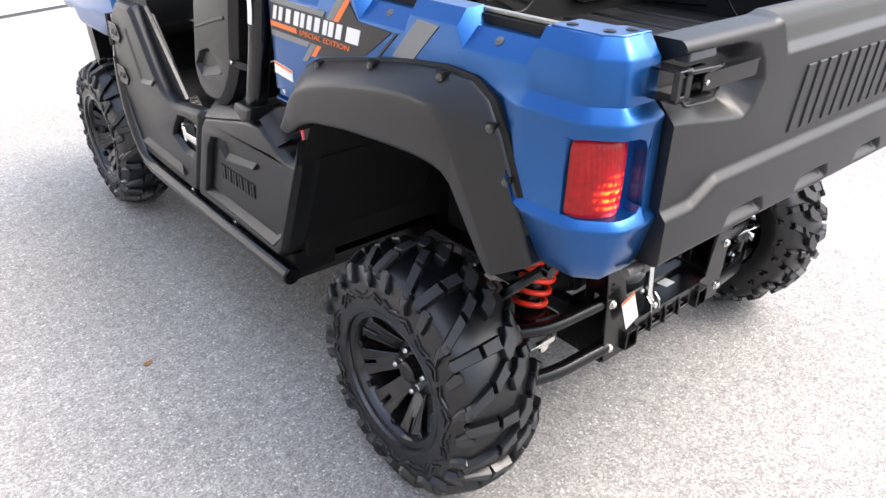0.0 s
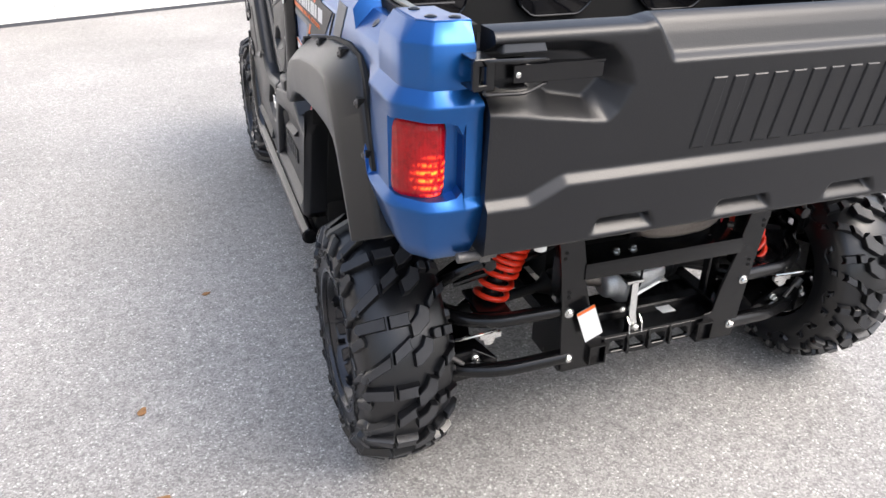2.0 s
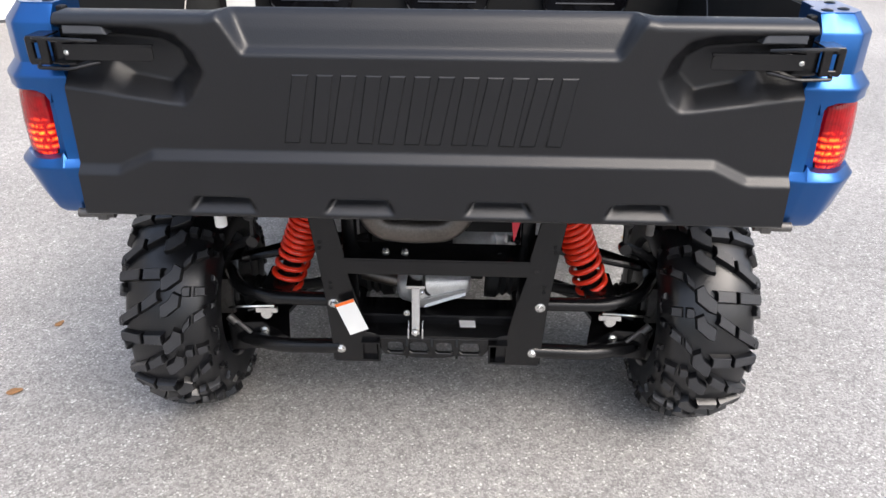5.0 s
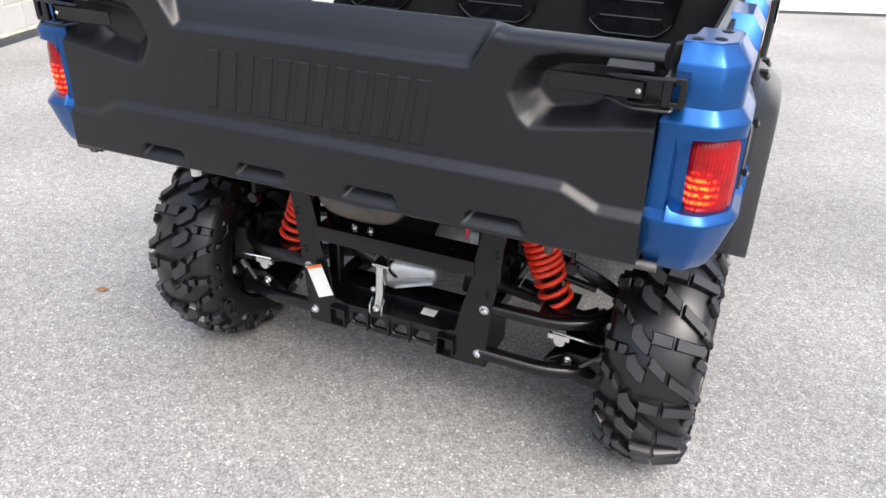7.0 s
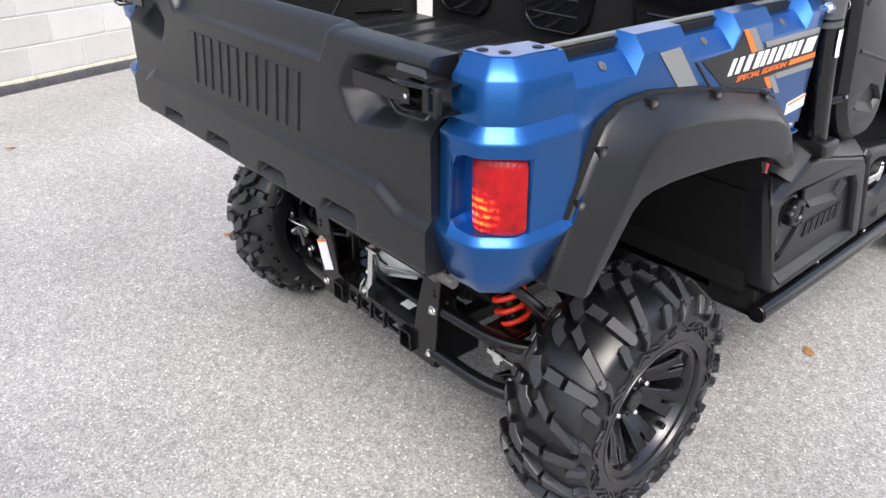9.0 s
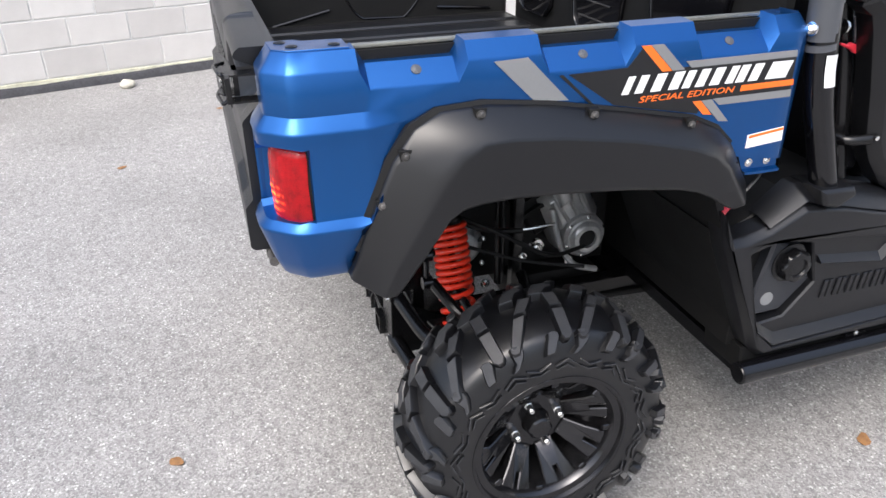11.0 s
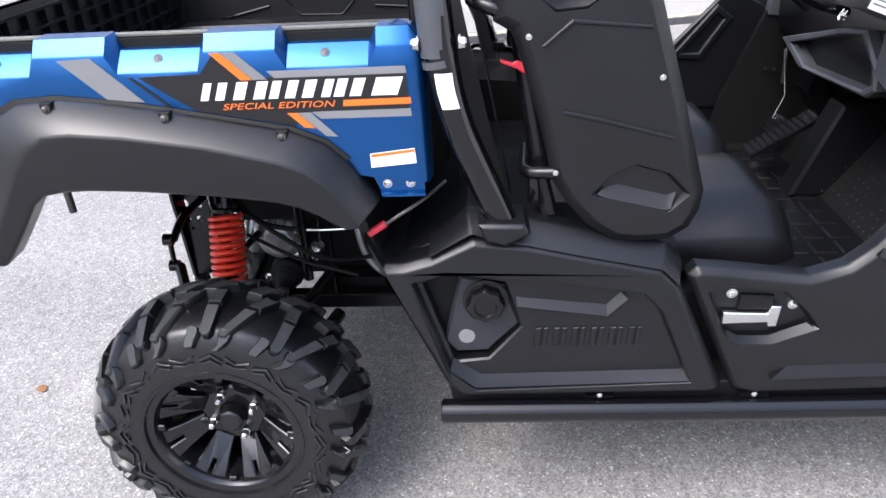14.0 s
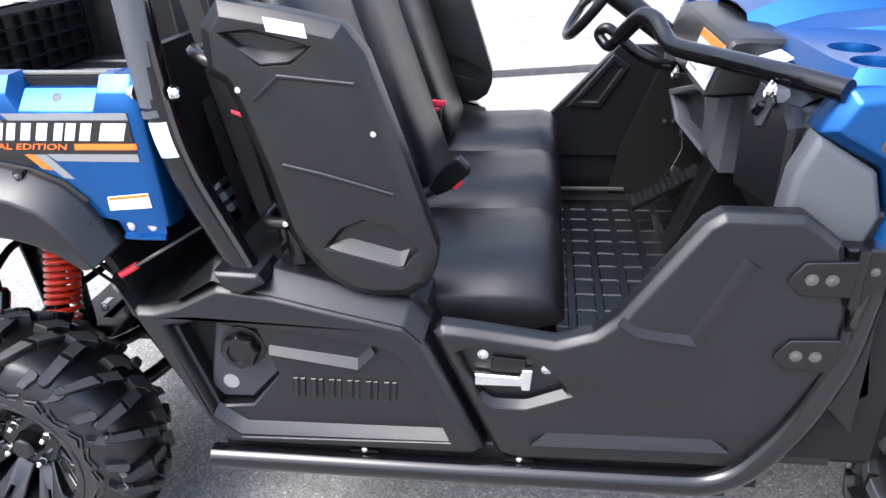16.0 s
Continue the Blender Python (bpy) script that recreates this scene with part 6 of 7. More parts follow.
def cage_post(s):
    bm = bmesh.new()
    path = bent([(0.705 * s, 0.470, 1.86), (0.742 * s, 0.500, 1.20), (0.745 * s, 0.520, 1.03), (0.738 * s, 0.615, 0.795)], 0.10, 7)
    tube(bm, path, 0.0285, 18)
    post = part("cage_post", bm, GLOSSBLACK, vehicle, "black tubular roll cage post", sharp=50)
    bm = bmesh.new()
    tube(bm, [(0.7425 * s, 0.503, 1.128), (0.7415 * s, 0.497, 1.215), (0.737 * s, 0.490, 1.36)], 0.0300, 18)
    tube(bm, [(0.7432 * s, 0.506, 1.110), (0.7427 * s, 0.504, 1.122)], 0.0303, 18)
    part("post_sleeve", bm, GREYPL, post, "dark sleeve of the cage post", sharp=50)
    for y in (0.470, 0.541):
        bolt(post, ((0.752 if y > 0.5 else 0.75) * s, y, 1.150), "y", 1 if y > 0.5 else -1, 0.010, 0.012)
    bm = bmesh.new()
    rows = []
    for z, y in ((1.104, 0.5075), (1.092, 0.5085), (1.080, 0.510), (1.068, 0.512), (1.056, 0.515), (1.042, 0.5185)):
        rows.append([Vector((0.7435 * s + 0.0318 * math.cos(a) * s, y + 0.0318 * math.sin(a), z)) for a in (-0.35, -0.1, 0.15, 0.4, 0.65)])
    loft(bm, rows)
    part("post_label", bm, WHITE, post, "white label on the post")
    # second cage tube and belts behind the seat
    bm = bmesh.new()
    tube(bm, bent([(0.60 * s, 0.60, 1.45), (0.66 * s, 0.66, 1.05), (0.68 * s, 0.70, 0.80)], 0.05), 0.020, 14)
    part("inner_tube", bm, BLACKMETAL, vehicle, "black inner cage tube", sharp=50)
    bm = bmesh.new()
    tube(bm, bent([(0.60 * s, 0.560, 1.200), (0.705 * s, 0.562, 1.208), (0.728 * s, 0.598, 1.198), (0.722 * s, 0.67, 1.165)], 0.025), 0.013, 12)
    part("seat_guard_bracket", bm, BLACKMETAL, vehicle, "black bent bracket of the side guard", sharp=50)
    bm = bmesh.new()
    tube(bm, bent([(0.60 * s, 0.660, 0.905), (0.72 * s, 0.650, 0.900), (0.735 * s, 0.705, 0.905)], 0.03), 0.012, 12)
    part("seat_guard_bracket", bm, BLACKMETAL, vehicle, "black bent bracket of the side guard", sharp=50)
    for x, y in ((0.50, 0.455), (0.56, 0.56)):
        bm = bmesh.new()
        rows = [[Vector(((x + dx) * s, y0, z)) for dx in (-0.024, 0.024)] for y0, z in ((y - 0.02, 1.42), (y, 1.18), (y + 0.035, 1.0), (y + 0.07, 0.80))]
        loft(bm, rows)
        ob = part("belt", bm, WEBBING, vehicle, "dark seat belt webbing")
        ob.modifiers.new("thickness", "SOLIDIFY").thickness = 0.002
    bm = bmesh.new()
    loft(bm, [[Vector((x * s, y + d, z)) for d in (-0.022, 0.022)] for x, y, z in ((0.700, 0.660, 1.16), (0.690, 0.690, 1.05), (0.680, 0.710, 0.95), (0.670, 0.700, 0.82))])
    ob = part("belt", bm, WEBBING, vehicle, "dark seat belt webbing")
    ob.modifiers.new("thickness", "SOLIDIFY").thickness = 0.002
    bm = bmesh.new()
    box(bm, (0.640 * s, 0.660, 0.815), (0.690 * s, 0.740, 0.880))
    soften(bm, 0.012, 30, 2)
    part("belt_reel", bm, GLOSSBLACK, vehicle, "black belt reel at the seat foot")
    bm = bmesh.new()
    loft(bm, [[Vector((0.55 * s, y + d, z)) for d in (-0.020, 0.020)] for y, z in ((0.480, 1.40), (0.500, 1.276), (0.536, 1.089), (0.578, 0.893), (0.600, 0.80))])
    ob = part("belt", bm, WEBBING, vehicle, "dark seat belt webbing")
    ob.modifiers.new("thickness", "SOLIDIFY").thickness = 0.002
    bm = bmesh.new()
    plate(bm, "x", [(0.608, 1.103), (0.630, 1.096), (0.638, 1.100), (0.674, 1.087), (0.676, 1.072), (0.648, 1.078), (0.638, 1.086), (0.610, 1.097)], 0.684 * s, 0.692 * s, 0.002)
    part("belt_tongue", bm, REDPL, vehicle, "red belt tongue")
    if s > 0:
        bm = bmesh.new()
        plate(bm, "x", [(0.641, 1.142), (0.671, 1.145), (0.680, 1.091), (0.661, 1.089)], 0.658, 0.660)
        part("belt_label", bm, WHITE, vehicle, "small white label on the belt")


def side_guard(s):
    """Plastic guard beside the seat back."""
    outline = [(0.600, 1.255), (0.634, 1.296), (0.745, 1.276), (0.838, 1.254), (0.872, 1.208), (0.925, 1.040), (0.978, 0.862), (0.974, 0.822), (0.958, 0.786), (0.922, 0.762), (0.860, 0.758), (0.815, 0.764), (0.768, 0.796), (0.722, 0.852), (0.700, 0.892), (0.688, 0.945), (0.674, 1.005), (0.654, 1.075), (0.640, 1.125), (0.626, 1.160), (0.596, 1.178)]
    bm = bmesh.new()
    grip = [(0.786, 0.868), (0.812, 0.897), (0.850, 0.913), (0.905, 0.896), (0.938, 0.861), (0.912, 0.836)]
    slot = [(0.645, 1.243), (0.690, 1.243), (0.776, 1.221), (0.748, 1.203), (0.702, 1.200)]
    plate(bm, "x", outline, 0.690 * s, 0.750 * s, 0.022, holes=[grip, slot], slope=0.018, rim=0.009)
    soften(bm, 0.006, 20, 2)
    guard = part("seat_side_guard", bm, GRAINED, vehicle, "black grained side guard beside the seat")
    for poly, top, ch, sl in (([(0.682, 1.134), (0.728, 1.172), (0.856, 1.160), (0.856, 1.166), (0.726, 1.180), (0.676, 1.138)], 0.7545, 0.002, 0.002),
                              ([(0.714, 1.019), (0.782, 1.003), (0.910, 0.967), (0.910, 0.974), (0.784, 1.011), (0.716, 1.027)], 0.7545, 0.002, 0.002)):
        bm = bmesh.new()
        plate(bm, "x", poly, 0.746 * s, top * s, ch, slope=sl)
        part("guard_relief", bm, PLASTIC, guard, "moulded line of the guard", sharp=18)
    for poly, x in ((grip, 0.735), (slot, 0.734)):
        bm = bmesh.new()
        plate(bm, "x", inset(poly, -0.012), 0.700 * s, x * s)
        part("hold_floor", bm, GRAINED, guard, "sunken floor of a handhold")
    ledge("hold_ledge", guard, s, [(0.798, 0.875), (0.822, 0.880), (0.909, 0.856), (0.928, 0.862)], [(0.781, 0.866), (0.800, 0.858), (0.907, 0.831), (0.917, 0.833)], 0.734, 0.7505, "sloped ledge of the handhold", GRAINED)
    ledge("hold_ledge", guard, s, [(0.680, 1.224), (0.712, 1.214), (0.742, 1.216), (0.768, 1.222)], [(0.664, 1.222), (0.700, 1.197), (0.749, 1.200), (0.779, 1.219)], 0.734, 0.7505, "sloped ledge of the handhold", GRAINED)
    for y, z in ((0.655, 1.154), (0.880, 1.079), (0.705, 0.911)):
        bolt(guard, (0.7505 * s, y, z), "x", s, 0.0040, 0.0025)
    if s > 0:
        bm = bmesh.new()
        plate(bm, "x", [(0.715, 1.270), (0.780, 1.258), (0.784, 1.236), (0.718, 1.248)], 0.748, 0.7515, 0.0005)
        part("guard_label", bm, WHITE, guard, "white label near the top")


def seat(x, label):
    """A cushion and a leaning back, both of rounded vinyl."""
    w = 0.205
    bm = bmesh.new()
    rows = []
    for y, top, low in ((0.820, 0.742, 0.635), (0.860, 0.762, 0.635), (0.960, 0.766, 0.635), (1.080, 0.770, 0.637), (1.150, 0.768, 0.640), (1.186, 0.757, 0.645), (1.206, 0.735, 0.652), (1.213, 0.705, 0.660), (1.205, 0.672, 0.668)):
        half = w * (1 if y < 1.17 else 0.96)
        ring = []
        for u in (-1, -0.97, -0.88, -0.65, -0.3, 0, 0.3, 0.65, 0.88, 0.97, 1):
            drop = 0.060 * max(0, abs(u) - 0.55) ** 2 / 0.20
            ring.append(Vector((x + half * u, y, max(low, top - drop - (0.010 * math.cos(u * 1.5) if 0.88 < y < 1.1 else 0)))))
        ring += [Vector((x + half * u, y, low)) for u in (1, 0.4, -0.4, -1)]
        rows.append(ring)
    g = loft(bm, rows, close=True)
    bm.faces.new(g[0]), bm.faces.new(g[-1])
    base = part("seat_cushion", bm, VINYL, vehicle, label, sharp=50)
    bm = bmesh.new()
    rows = []
    for t in (0, 0.06, 0.2, 0.5, 0.8, 0.94, 1.0):
        y, z = 0.845 - 0.17 * t, 0.735 + 0.56 * t
        half = w * (0.93 if 0 < t < 1 else 0.85)
        ring = []
        for k in range(20):
            a = 2 * math.pi * k / 20
            ca, sa = math.cos(a), math.sin(a)
            ring.append(Vector((x + half * math.copysign(abs(ca) ** 0.5, ca), y + 0.055 * math.copysign(abs(sa) ** 0.6, sa) * (1 if 0 < t < 1 else 0.5), z)))
        rows.append(ring)
    g = loft(bm, rows, close=True)
    bm.faces.new(g[0]), bm.faces.new(g[-1])
    part("seat_back", bm, VINYL, base, "padded vinyl seat back", sharp=50)
    return base


def cabin():
    bm = bmesh.new()
    box(bm, (-0.70, 0.475, 0.40), (0.70, 0.86, 0.66))
    box(bm, (-0.66, 0.86, 0.40), (0.66, 1.16, 0.600))
    soften(bm, 0.01)
    part("seat_base", bm, MATTEBLACK, vehicle, "black box under the seats")
    bm = bmesh.new()
    for s in (1, -1):
        box(bm, (0.24 * s, 1.03, 0.585), (0.66 * s, 1.20, 0.605))
        rod(bm, (0.30 * s, 1.17, 0.62), (0.70 * s, 1.17, 0.62), 0.010)
    rails = part("seat_rail", bm, BLACKMETAL, vehicle, "black seat mounting rail")
    bolt(rails, (0.66, 1.11, 0.625), "x", 1, 0.010, 0.008)
    for x, label in ((0.435, "black vinyl seat cushion beside the passenger door"), (0.0, "black vinyl middle seat cushion"), (-0.435, "black vinyl driver seat cushion")):
        seat(x, label)
    # belt buckles: one lying forward on the seat, one upright with its tongue pushed in
    m = Matrix.Translation((0.235, 0.938, 0.815)) @ Matrix.Rotation(radians(-46), 4, "X") @ Matrix.Rotation(radians(8), 4, "Y")
    bm = bmesh.new()
    plate(bm, "x", [(-0.016, -0.062), (0.014, -0.062), (0.026, -0.020), (0.026, 0.044), (0.016, 0.056), (-0.022, 0.056), (-0.028, 0.044), (-0.026, -0.020)], -0.012, 0.012, 0.004)
    bmesh.ops.transform(bm, matrix=m, verts=bm.verts)
    soften(bm, 0.003)
    buckle = part("belt_buckle", bm, PLASTIC, vehicle, "black belt buckle lying on the seat")
    bm = bmesh.new()
    box(bm, (-0.010, 0.020, -0.016), (0.010, 0.034, 0.012), m)
    soften(bm, 0.004)
    part("buckle_button", bm, REDPL, buckle, "red release button")
    bm = bmesh.new()
    tube(bm, bent([m @ Vector((0, -0.002, -0.055)), m @ Vector((0, -0.010, -0.085)), m @ Vector((0, -0.040, -0.105))], 0.015), 0.011, 10)
    part("buckle_stalk", bm, WEBBING, buckle, "short webbing stalk")
    m = Matrix.Translation((-0.215, 0.835, 0.836)) @ Matrix.Rotation(radians(-4), 4, "X")
    bm = bmesh.new()
    box(bm, (-0.014, -0.022, -0.052), (0.014, 0.022, 0.030), m)
    soften(bm, 0.006)
    buckle = part("belt_buckle", bm, PLASTIC, vehicle, "black upright belt buckle")
    bm = bmesh.new()
    box(bm, (-0.015, -0.016, 0.022), (0.015, 0.016, 0.030), m)
    soften(bm, 0.003)
    part("buckle_button", bm, REDPL, buckle, "red release button")
    bm = bmesh.new()
    box(bm, (-0.006, -0.026, 0.029), (0.006, 0.026, 0.036), m)
    part("tongue_plate", bm, CHROME, buckle, "bright tongue plate")
    bm = bmesh.new()
    box(bm, (-0.010, -0.034, 0.035), (0.010, 0.034, 0.052), m)
    soften(bm, 0.004)
    part("tongue_cap", bm, REDPL, buckle, "red tongue cap")
    # floor with raised treads
    bm = bmesh.new()
    box(bm, (-0.70, 1.14, 0.385), (0.70, 1.74, 0.405))
    floor = part("cabin_floor", bm, PLASTIC, vehicle, "black ribbed cabin floor")
    bm = bmesh.new()
    for i in range(16):
        for j in range(6):
            cx, cy = -0.66 + 0.088 * i, 1.215 + 0.075 * j
            plate(bm, "z", [(cx - 0.036, cy - 0.028), (cx + 0.036, cy - 0.028), (cx + 0.036, cy + 0.028), (cx - 0.036, cy + 0.028)], 0.404, 0.410, 0.004)
    part("floor_treads", bm, PLASTIC, floor, "raised floor treads", sharp=18)
    # firewall and sloped toe boards
    bm = bmesh.new()
    plate(bm, "x", [(1.645, 0.402), (1.80, 0.62), (1.80, 0.90), (1.84, 0.90), (1.84, 0.38), (1.645, 0.38)], -0.68, 0.68)
    part("toe_board", bm, MATTEBLACK, vehicle, "black sloped toe board")
    bm = bmesh.new()
    plate(bm, "x", [(1.545, 0.405), (1.660, 0.705), (1.80, 0.73), (1.80, 0.405)], -0.30, -0.205, 0.010)
    part("centre_tunnel", bm, PLASTIC, vehicle, "black centre tunnel")
    bm = bmesh.new()
    slope = along((0, 1.64, 0.405), (0, 1.795, 0.622))[0]
    for i in range(10):
        for j in range(24):
            c = slope @ Vector((0.02 + 0.024 * i, 0, 0))
            revolve(bm, [(0, 0.005), (0.003, 0.003)], Matrix.Translation((-0.20 + 0.032 * j + (0.016 if i % 2 else 0), c.y - 0.006, c.z + 0.006)) @ Matrix.Rotation(radians(-45), 4, "X") @ Matrix.Rotation(radians(-90), 4, "Y"), 6)
    part("grip_studs", bm, CHROME, floor, "rows of bright grip studs")
    for x0, x1 in ((-0.46, -0.36), (-0.60, -0.50)):
        bm = bmesh.new()
        m = Matrix.Translation((-0.37, 1.555, 0.56) if x0 > -0.5 else (-0.55, 1.60, 0.53)) @ Matrix.Rotation(radians(31 if x0 > -0.5 else 40), 4, "X")
        box(bm, (-0.045, -0.12 if x0 > -0.5 else -0.04, -0.006), (0.045, 0.12 if x0 > -0.5 else 0.04, 0.006), m)
        pedal = part("pedal", bm, BLACKMETAL, vehicle, "black ribbed pedal")
        for k in range(11 if x0 > -0.5 else 4):
            bm = bmesh.new()
            box(bm, (-0.042, -0.112 + 0.021 * k if x0 > -0.5 else -0.035 + 0.02 * k, 0.006), (0.042, -0.100 + 0.021 * k if x0 > -0.5 else -0.027 + 0.02 * k, 0.010), m)
            part("pedal_rib", bm, PLASTIC, pedal)
    for s in (1, -1):
        bm = bmesh.new()
        plate(bm, "x", [(1.40, 0.400), (1.44, 0.60), (1.56, 0.90), (1.82, 0.95), (1.82, 0.40)], 0.665 * s, 0.700 * s, 0.006)
        part("kick_panel", bm, MATTEBLACK, vehicle, "black kick panel beside the footwell")
        if s > 0:
            continue
        bm = bmesh.new()
        frame_out = [(1.243, 0.741), (1.361, 0.732), (1.456, 0.879), (1.396, 0.927)]
        plate(bm, "x", [(1.165, 0.695), (1.408, 0.952), (1.490, 0.952), (1.590, 0.900), (1.560, 0.55), (1.22, 0.55)], -0.719, -0.702, 0.006)
        plate(bm, "x", frame_out, -0.704, -0.690, 0.006, holes=[inset(frame_out, 0.026)])
        part("door_inner_panel", bm, PLASTIC, vehicle, "raised frame on the inside of the door")
    # bright metal strip added in place of the daylight slit below the driver door
    bm = bmesh.new()
    box(bm, (-0.668, 1.17, 0.436), (-0.655, 1.46, 0.446))
    soften(bm, 0.002)
    part("daylight_slit", bm, RAILMETAL, vehicle, "bright strip standing in for daylight through the gap under the door")
    # levers in the driver footwell
    bm = bmesh.new()
    tube(bm, [(-0.62, 1.62, 0.78), (-0.60, 1.64, 0.62), (-0.57, 1.56, 0.44)], 0.003, 8)
    for y in (1.58, 1.61):
        revolve(bm, [(0, 0.009), (0.006, 0.008)], Matrix.Translation((-0.66, y, 0.70)), 8)
    tube(bm, [(-0.62, 1.63, 0.86), (-0.62, 1.63, 0.66)], 0.006, 8)
    part("parking_lever", bm, CHROME, vehicle, "thin bright lever and bolts in the footwell")


def dashboard():
    bm = bmesh.new()
    section = [(1.640, 0.800), (1.600, 0.850), (1.590, 0.900), (1.586, 1.050), (1.600, 1.085), (1.66, 1.105), (1.86, 1.13), (1.86, 0.86), (1.70, 0.79)]
    plate(bm, "x", section, -0.655, 0.655, 0.015)
    soften(bm, 0.008, 25, 2)
    dash = part("dashboard", bm, PLASTIC, vehicle, "black moulded dashboard")
    # glove box door with its sunken latch, and angular grey trims
    def on_dash(name, poly, h0, h1, material, label, ch=0.005, holes=()):
        """poly in (x, z); stands from y = h0 back to y = h1."""
        b = bmesh.new()
        plate(b, "y", poly, h0, h1, ch, holes=holes)
        return part(name, b, material, dash, label, sharp=18)

    slot = [(0.412, 1.036), (0.462, 1.018), (0.492, 1.026), (0.535, 1.078), (0.524, 1.092), (0.450, 1.086)]
    glove = on_dash("glove_box_door", [(0.335, 0.840), (0.640, 0.900), (0.648, 1.062), (0.600, 1.085), (0.345, 1.055)], 1.60, 1.572, PLASTIC, "closed black glove box door", 0.010, [slot])
    on_dash("latch_recess", inset(slot, -0.006), 1.60, 1.5690, GREYPL, "grey sunken latch plate", 0.001)
    bm = bmesh.new()
    tube(bm, bent([(0.446, 1.580, 1.034), (0.462, 1.562, 1.038), (0.492, 1.562, 1.060), (0.500, 1.580, 1.066)], 0.01), 0.0075, 10)
    part("glove_latch", bm, GLOSSBLACK, dash, "black glove box latch")
    on_dash("dash_pillar", [(0.131, 0.885), (0.270, 0.845), (0.288, 0.965), (0.326, 1.084), (0.145, 1.060)], 1.60, 1.536, GREYPL, "grey vertical dash trim", 0.022)
    well = [(-0.43, 0.848), (-0.30, 0.806), (0.07, 0.836), (0.11, 0.862), (0.095, 0.900), (0.015, 0.962), (-0.11, 0.938)]
    on_dash("dash_surround", [(-0.50, 0.850), (-0.334, 0.790), (0.094, 0.822), (0.135, 0.850), (0.120, 0.905), (0.028, 0.980), (-0.12, 0.955)], 1.64, 1.556, GREYPL, "angular grey dash surround", 0.006, [well])
    on_dash("dash_shelf", inset(well, -0.012), 1.64, 1.598, PLASTIC, "black floor of the open dash cubby", 0.001)
    # knee panel below the glove box
    bm = bmesh.new()
    loft(bm, [[Vector((x, y, z)) for x in (0.12, 0.40, 0.655)] for y, z in ((1.592, 0.86), (1.63, 0.79), (1.68, 0.70))])
    part("knee_panel", bm, PLASTIC, dash, "black panel below the glove box")
    # black cowl sloping up to the hood
    bm = bmesh.new()
    loft(bm, [[Vector((x, y + 0.02 * abs(x), z - 0.03 * x * x)) for x in (-0.60, -0.40, -0.2, 0, 0.2, 0.40, 0.60)] for y, z in ((1.575, 1.085), (1.600, 1.105), (1.66, 1.128), (1.74, 1.140))])
    cowl = part("dash_cowl", bm, PLASTIC, dash, "black grained cowl below the windscreen line")
    # labels on the cowl
    def cowl_label(name, c, half, turn, material, label, lift=0.0, parent=None, tip=30, dy=0.0):
        b = bmesh.new()
        plate(b, "z", [(-half[0], dy - half[1]), (half[0], dy - half[1]), (half[0], dy + half[1]), (-half[0], dy + half[1])], lift, lift + 0.002)
        bmesh.ops.transform(b, matrix=Matrix.Translation(c) @ Matrix.Rotation(radians(turn), 4, "Z") @ Matrix.Rotation(radians(tip), 4, "X"), verts=b.verts)
        return part(name, b, material, parent or dash, label)

    bm = bmesh.new()
    section = [(1.62, 1.055), (1.506, 1.046), (1.487, 1.048), (1.480, 1.051), (1.516, 1.152), (1.524, 1.160), (1.550, 1.164), (1.64, 1.160)]
    plate(bm, "x", section, -0.16, 0.392, 0.008)
    soften(bm, 0.006, 25, 2)
    part("dash_hump", bm, PLASTIC, dash, "black grained hump of the dash", sharp=30)
    face = Matrix.Translation((0, 1.5145, 1.152)) @ Matrix.Rotation(math.atan2(0.110, 0.039), 4, "X")

    def hump_label(name, poly, lift, material, label, parent):
        b = bmesh.new()
        plate(b, "z", poly, lift, lift + 0.0015)
        bmesh.ops.transform(b, matrix=face, verts=b.verts)
        return part(name, b, material, parent, label)

    tag = hump_label("dash_label", [(0.165, -0.096), (0.384, -0.096), (0.384, -0.004), (0.165, -0.004)], 0.001, WHITE, "white warning label with orange head", dash)
    hump_label("label_head", [(0.165, -0.022), (0.384, -0.022), (0.384, -0.004), (0.165, -0.004)], 0.002, ORANGE, "orange label head", tag)
    for k in range(5):
        hump_label("print_line", [(0.180, -0.040 - 0.011 * k), (0.250 + 0.016 * (k % 3), -0.040 - 0.011 * k), (0.250 + 0.016 * (k % 3), -0.036 - 0.011 * k), (0.180, -0.036 - 0.011 * k)], 0.002, GREYDECAL, "grey line of small print", tag)
    cowl_label("dash_label", (0.423, 1.594, 1.135), (0.052, 0.021), 3, WHITE, "white label", tip=18)
    # grab bar
    bm = bmesh.new()
    path = bent([(0.455, 1.492, 1.139), (0.360, 1.445, 1.136), (0.300, 1.416, 1.137), (0.238, 1.394, 1.180), (0.198, 1.370, 1.184), (0.130, 1.335, 1.130), (0.068, 1.312, 1.086), (0.045, 1.285, 1.118), (0.060, 1.305, 1.138), (0.060, 1.340, 1.110), (0.060, 1.384, 1.070), (0.055, 1.430, 1.048), (-0.010, 1.515, 1.020)], 0.03, 5)
    tube(bm, path, [0.0190 if p.y > 1.33 and p.z > 1.115 else 0.0130 for p in path], 14)
    grab = part("grab_bar", bm, BLACKMETAL, vehicle, "black padded passenger grab bar", sharp=50)
    bm = bmesh.new()
    tube(bm, bent([(0.450, 1.489, 1.139), (0.620, 1.560, 1.146), (0.705, 1.630, 1.138)], 0.05), 0.0192, 16)
    part("grip_sleeve", bm, GLOSSBLACK, grab, "glossy grip sleeve")
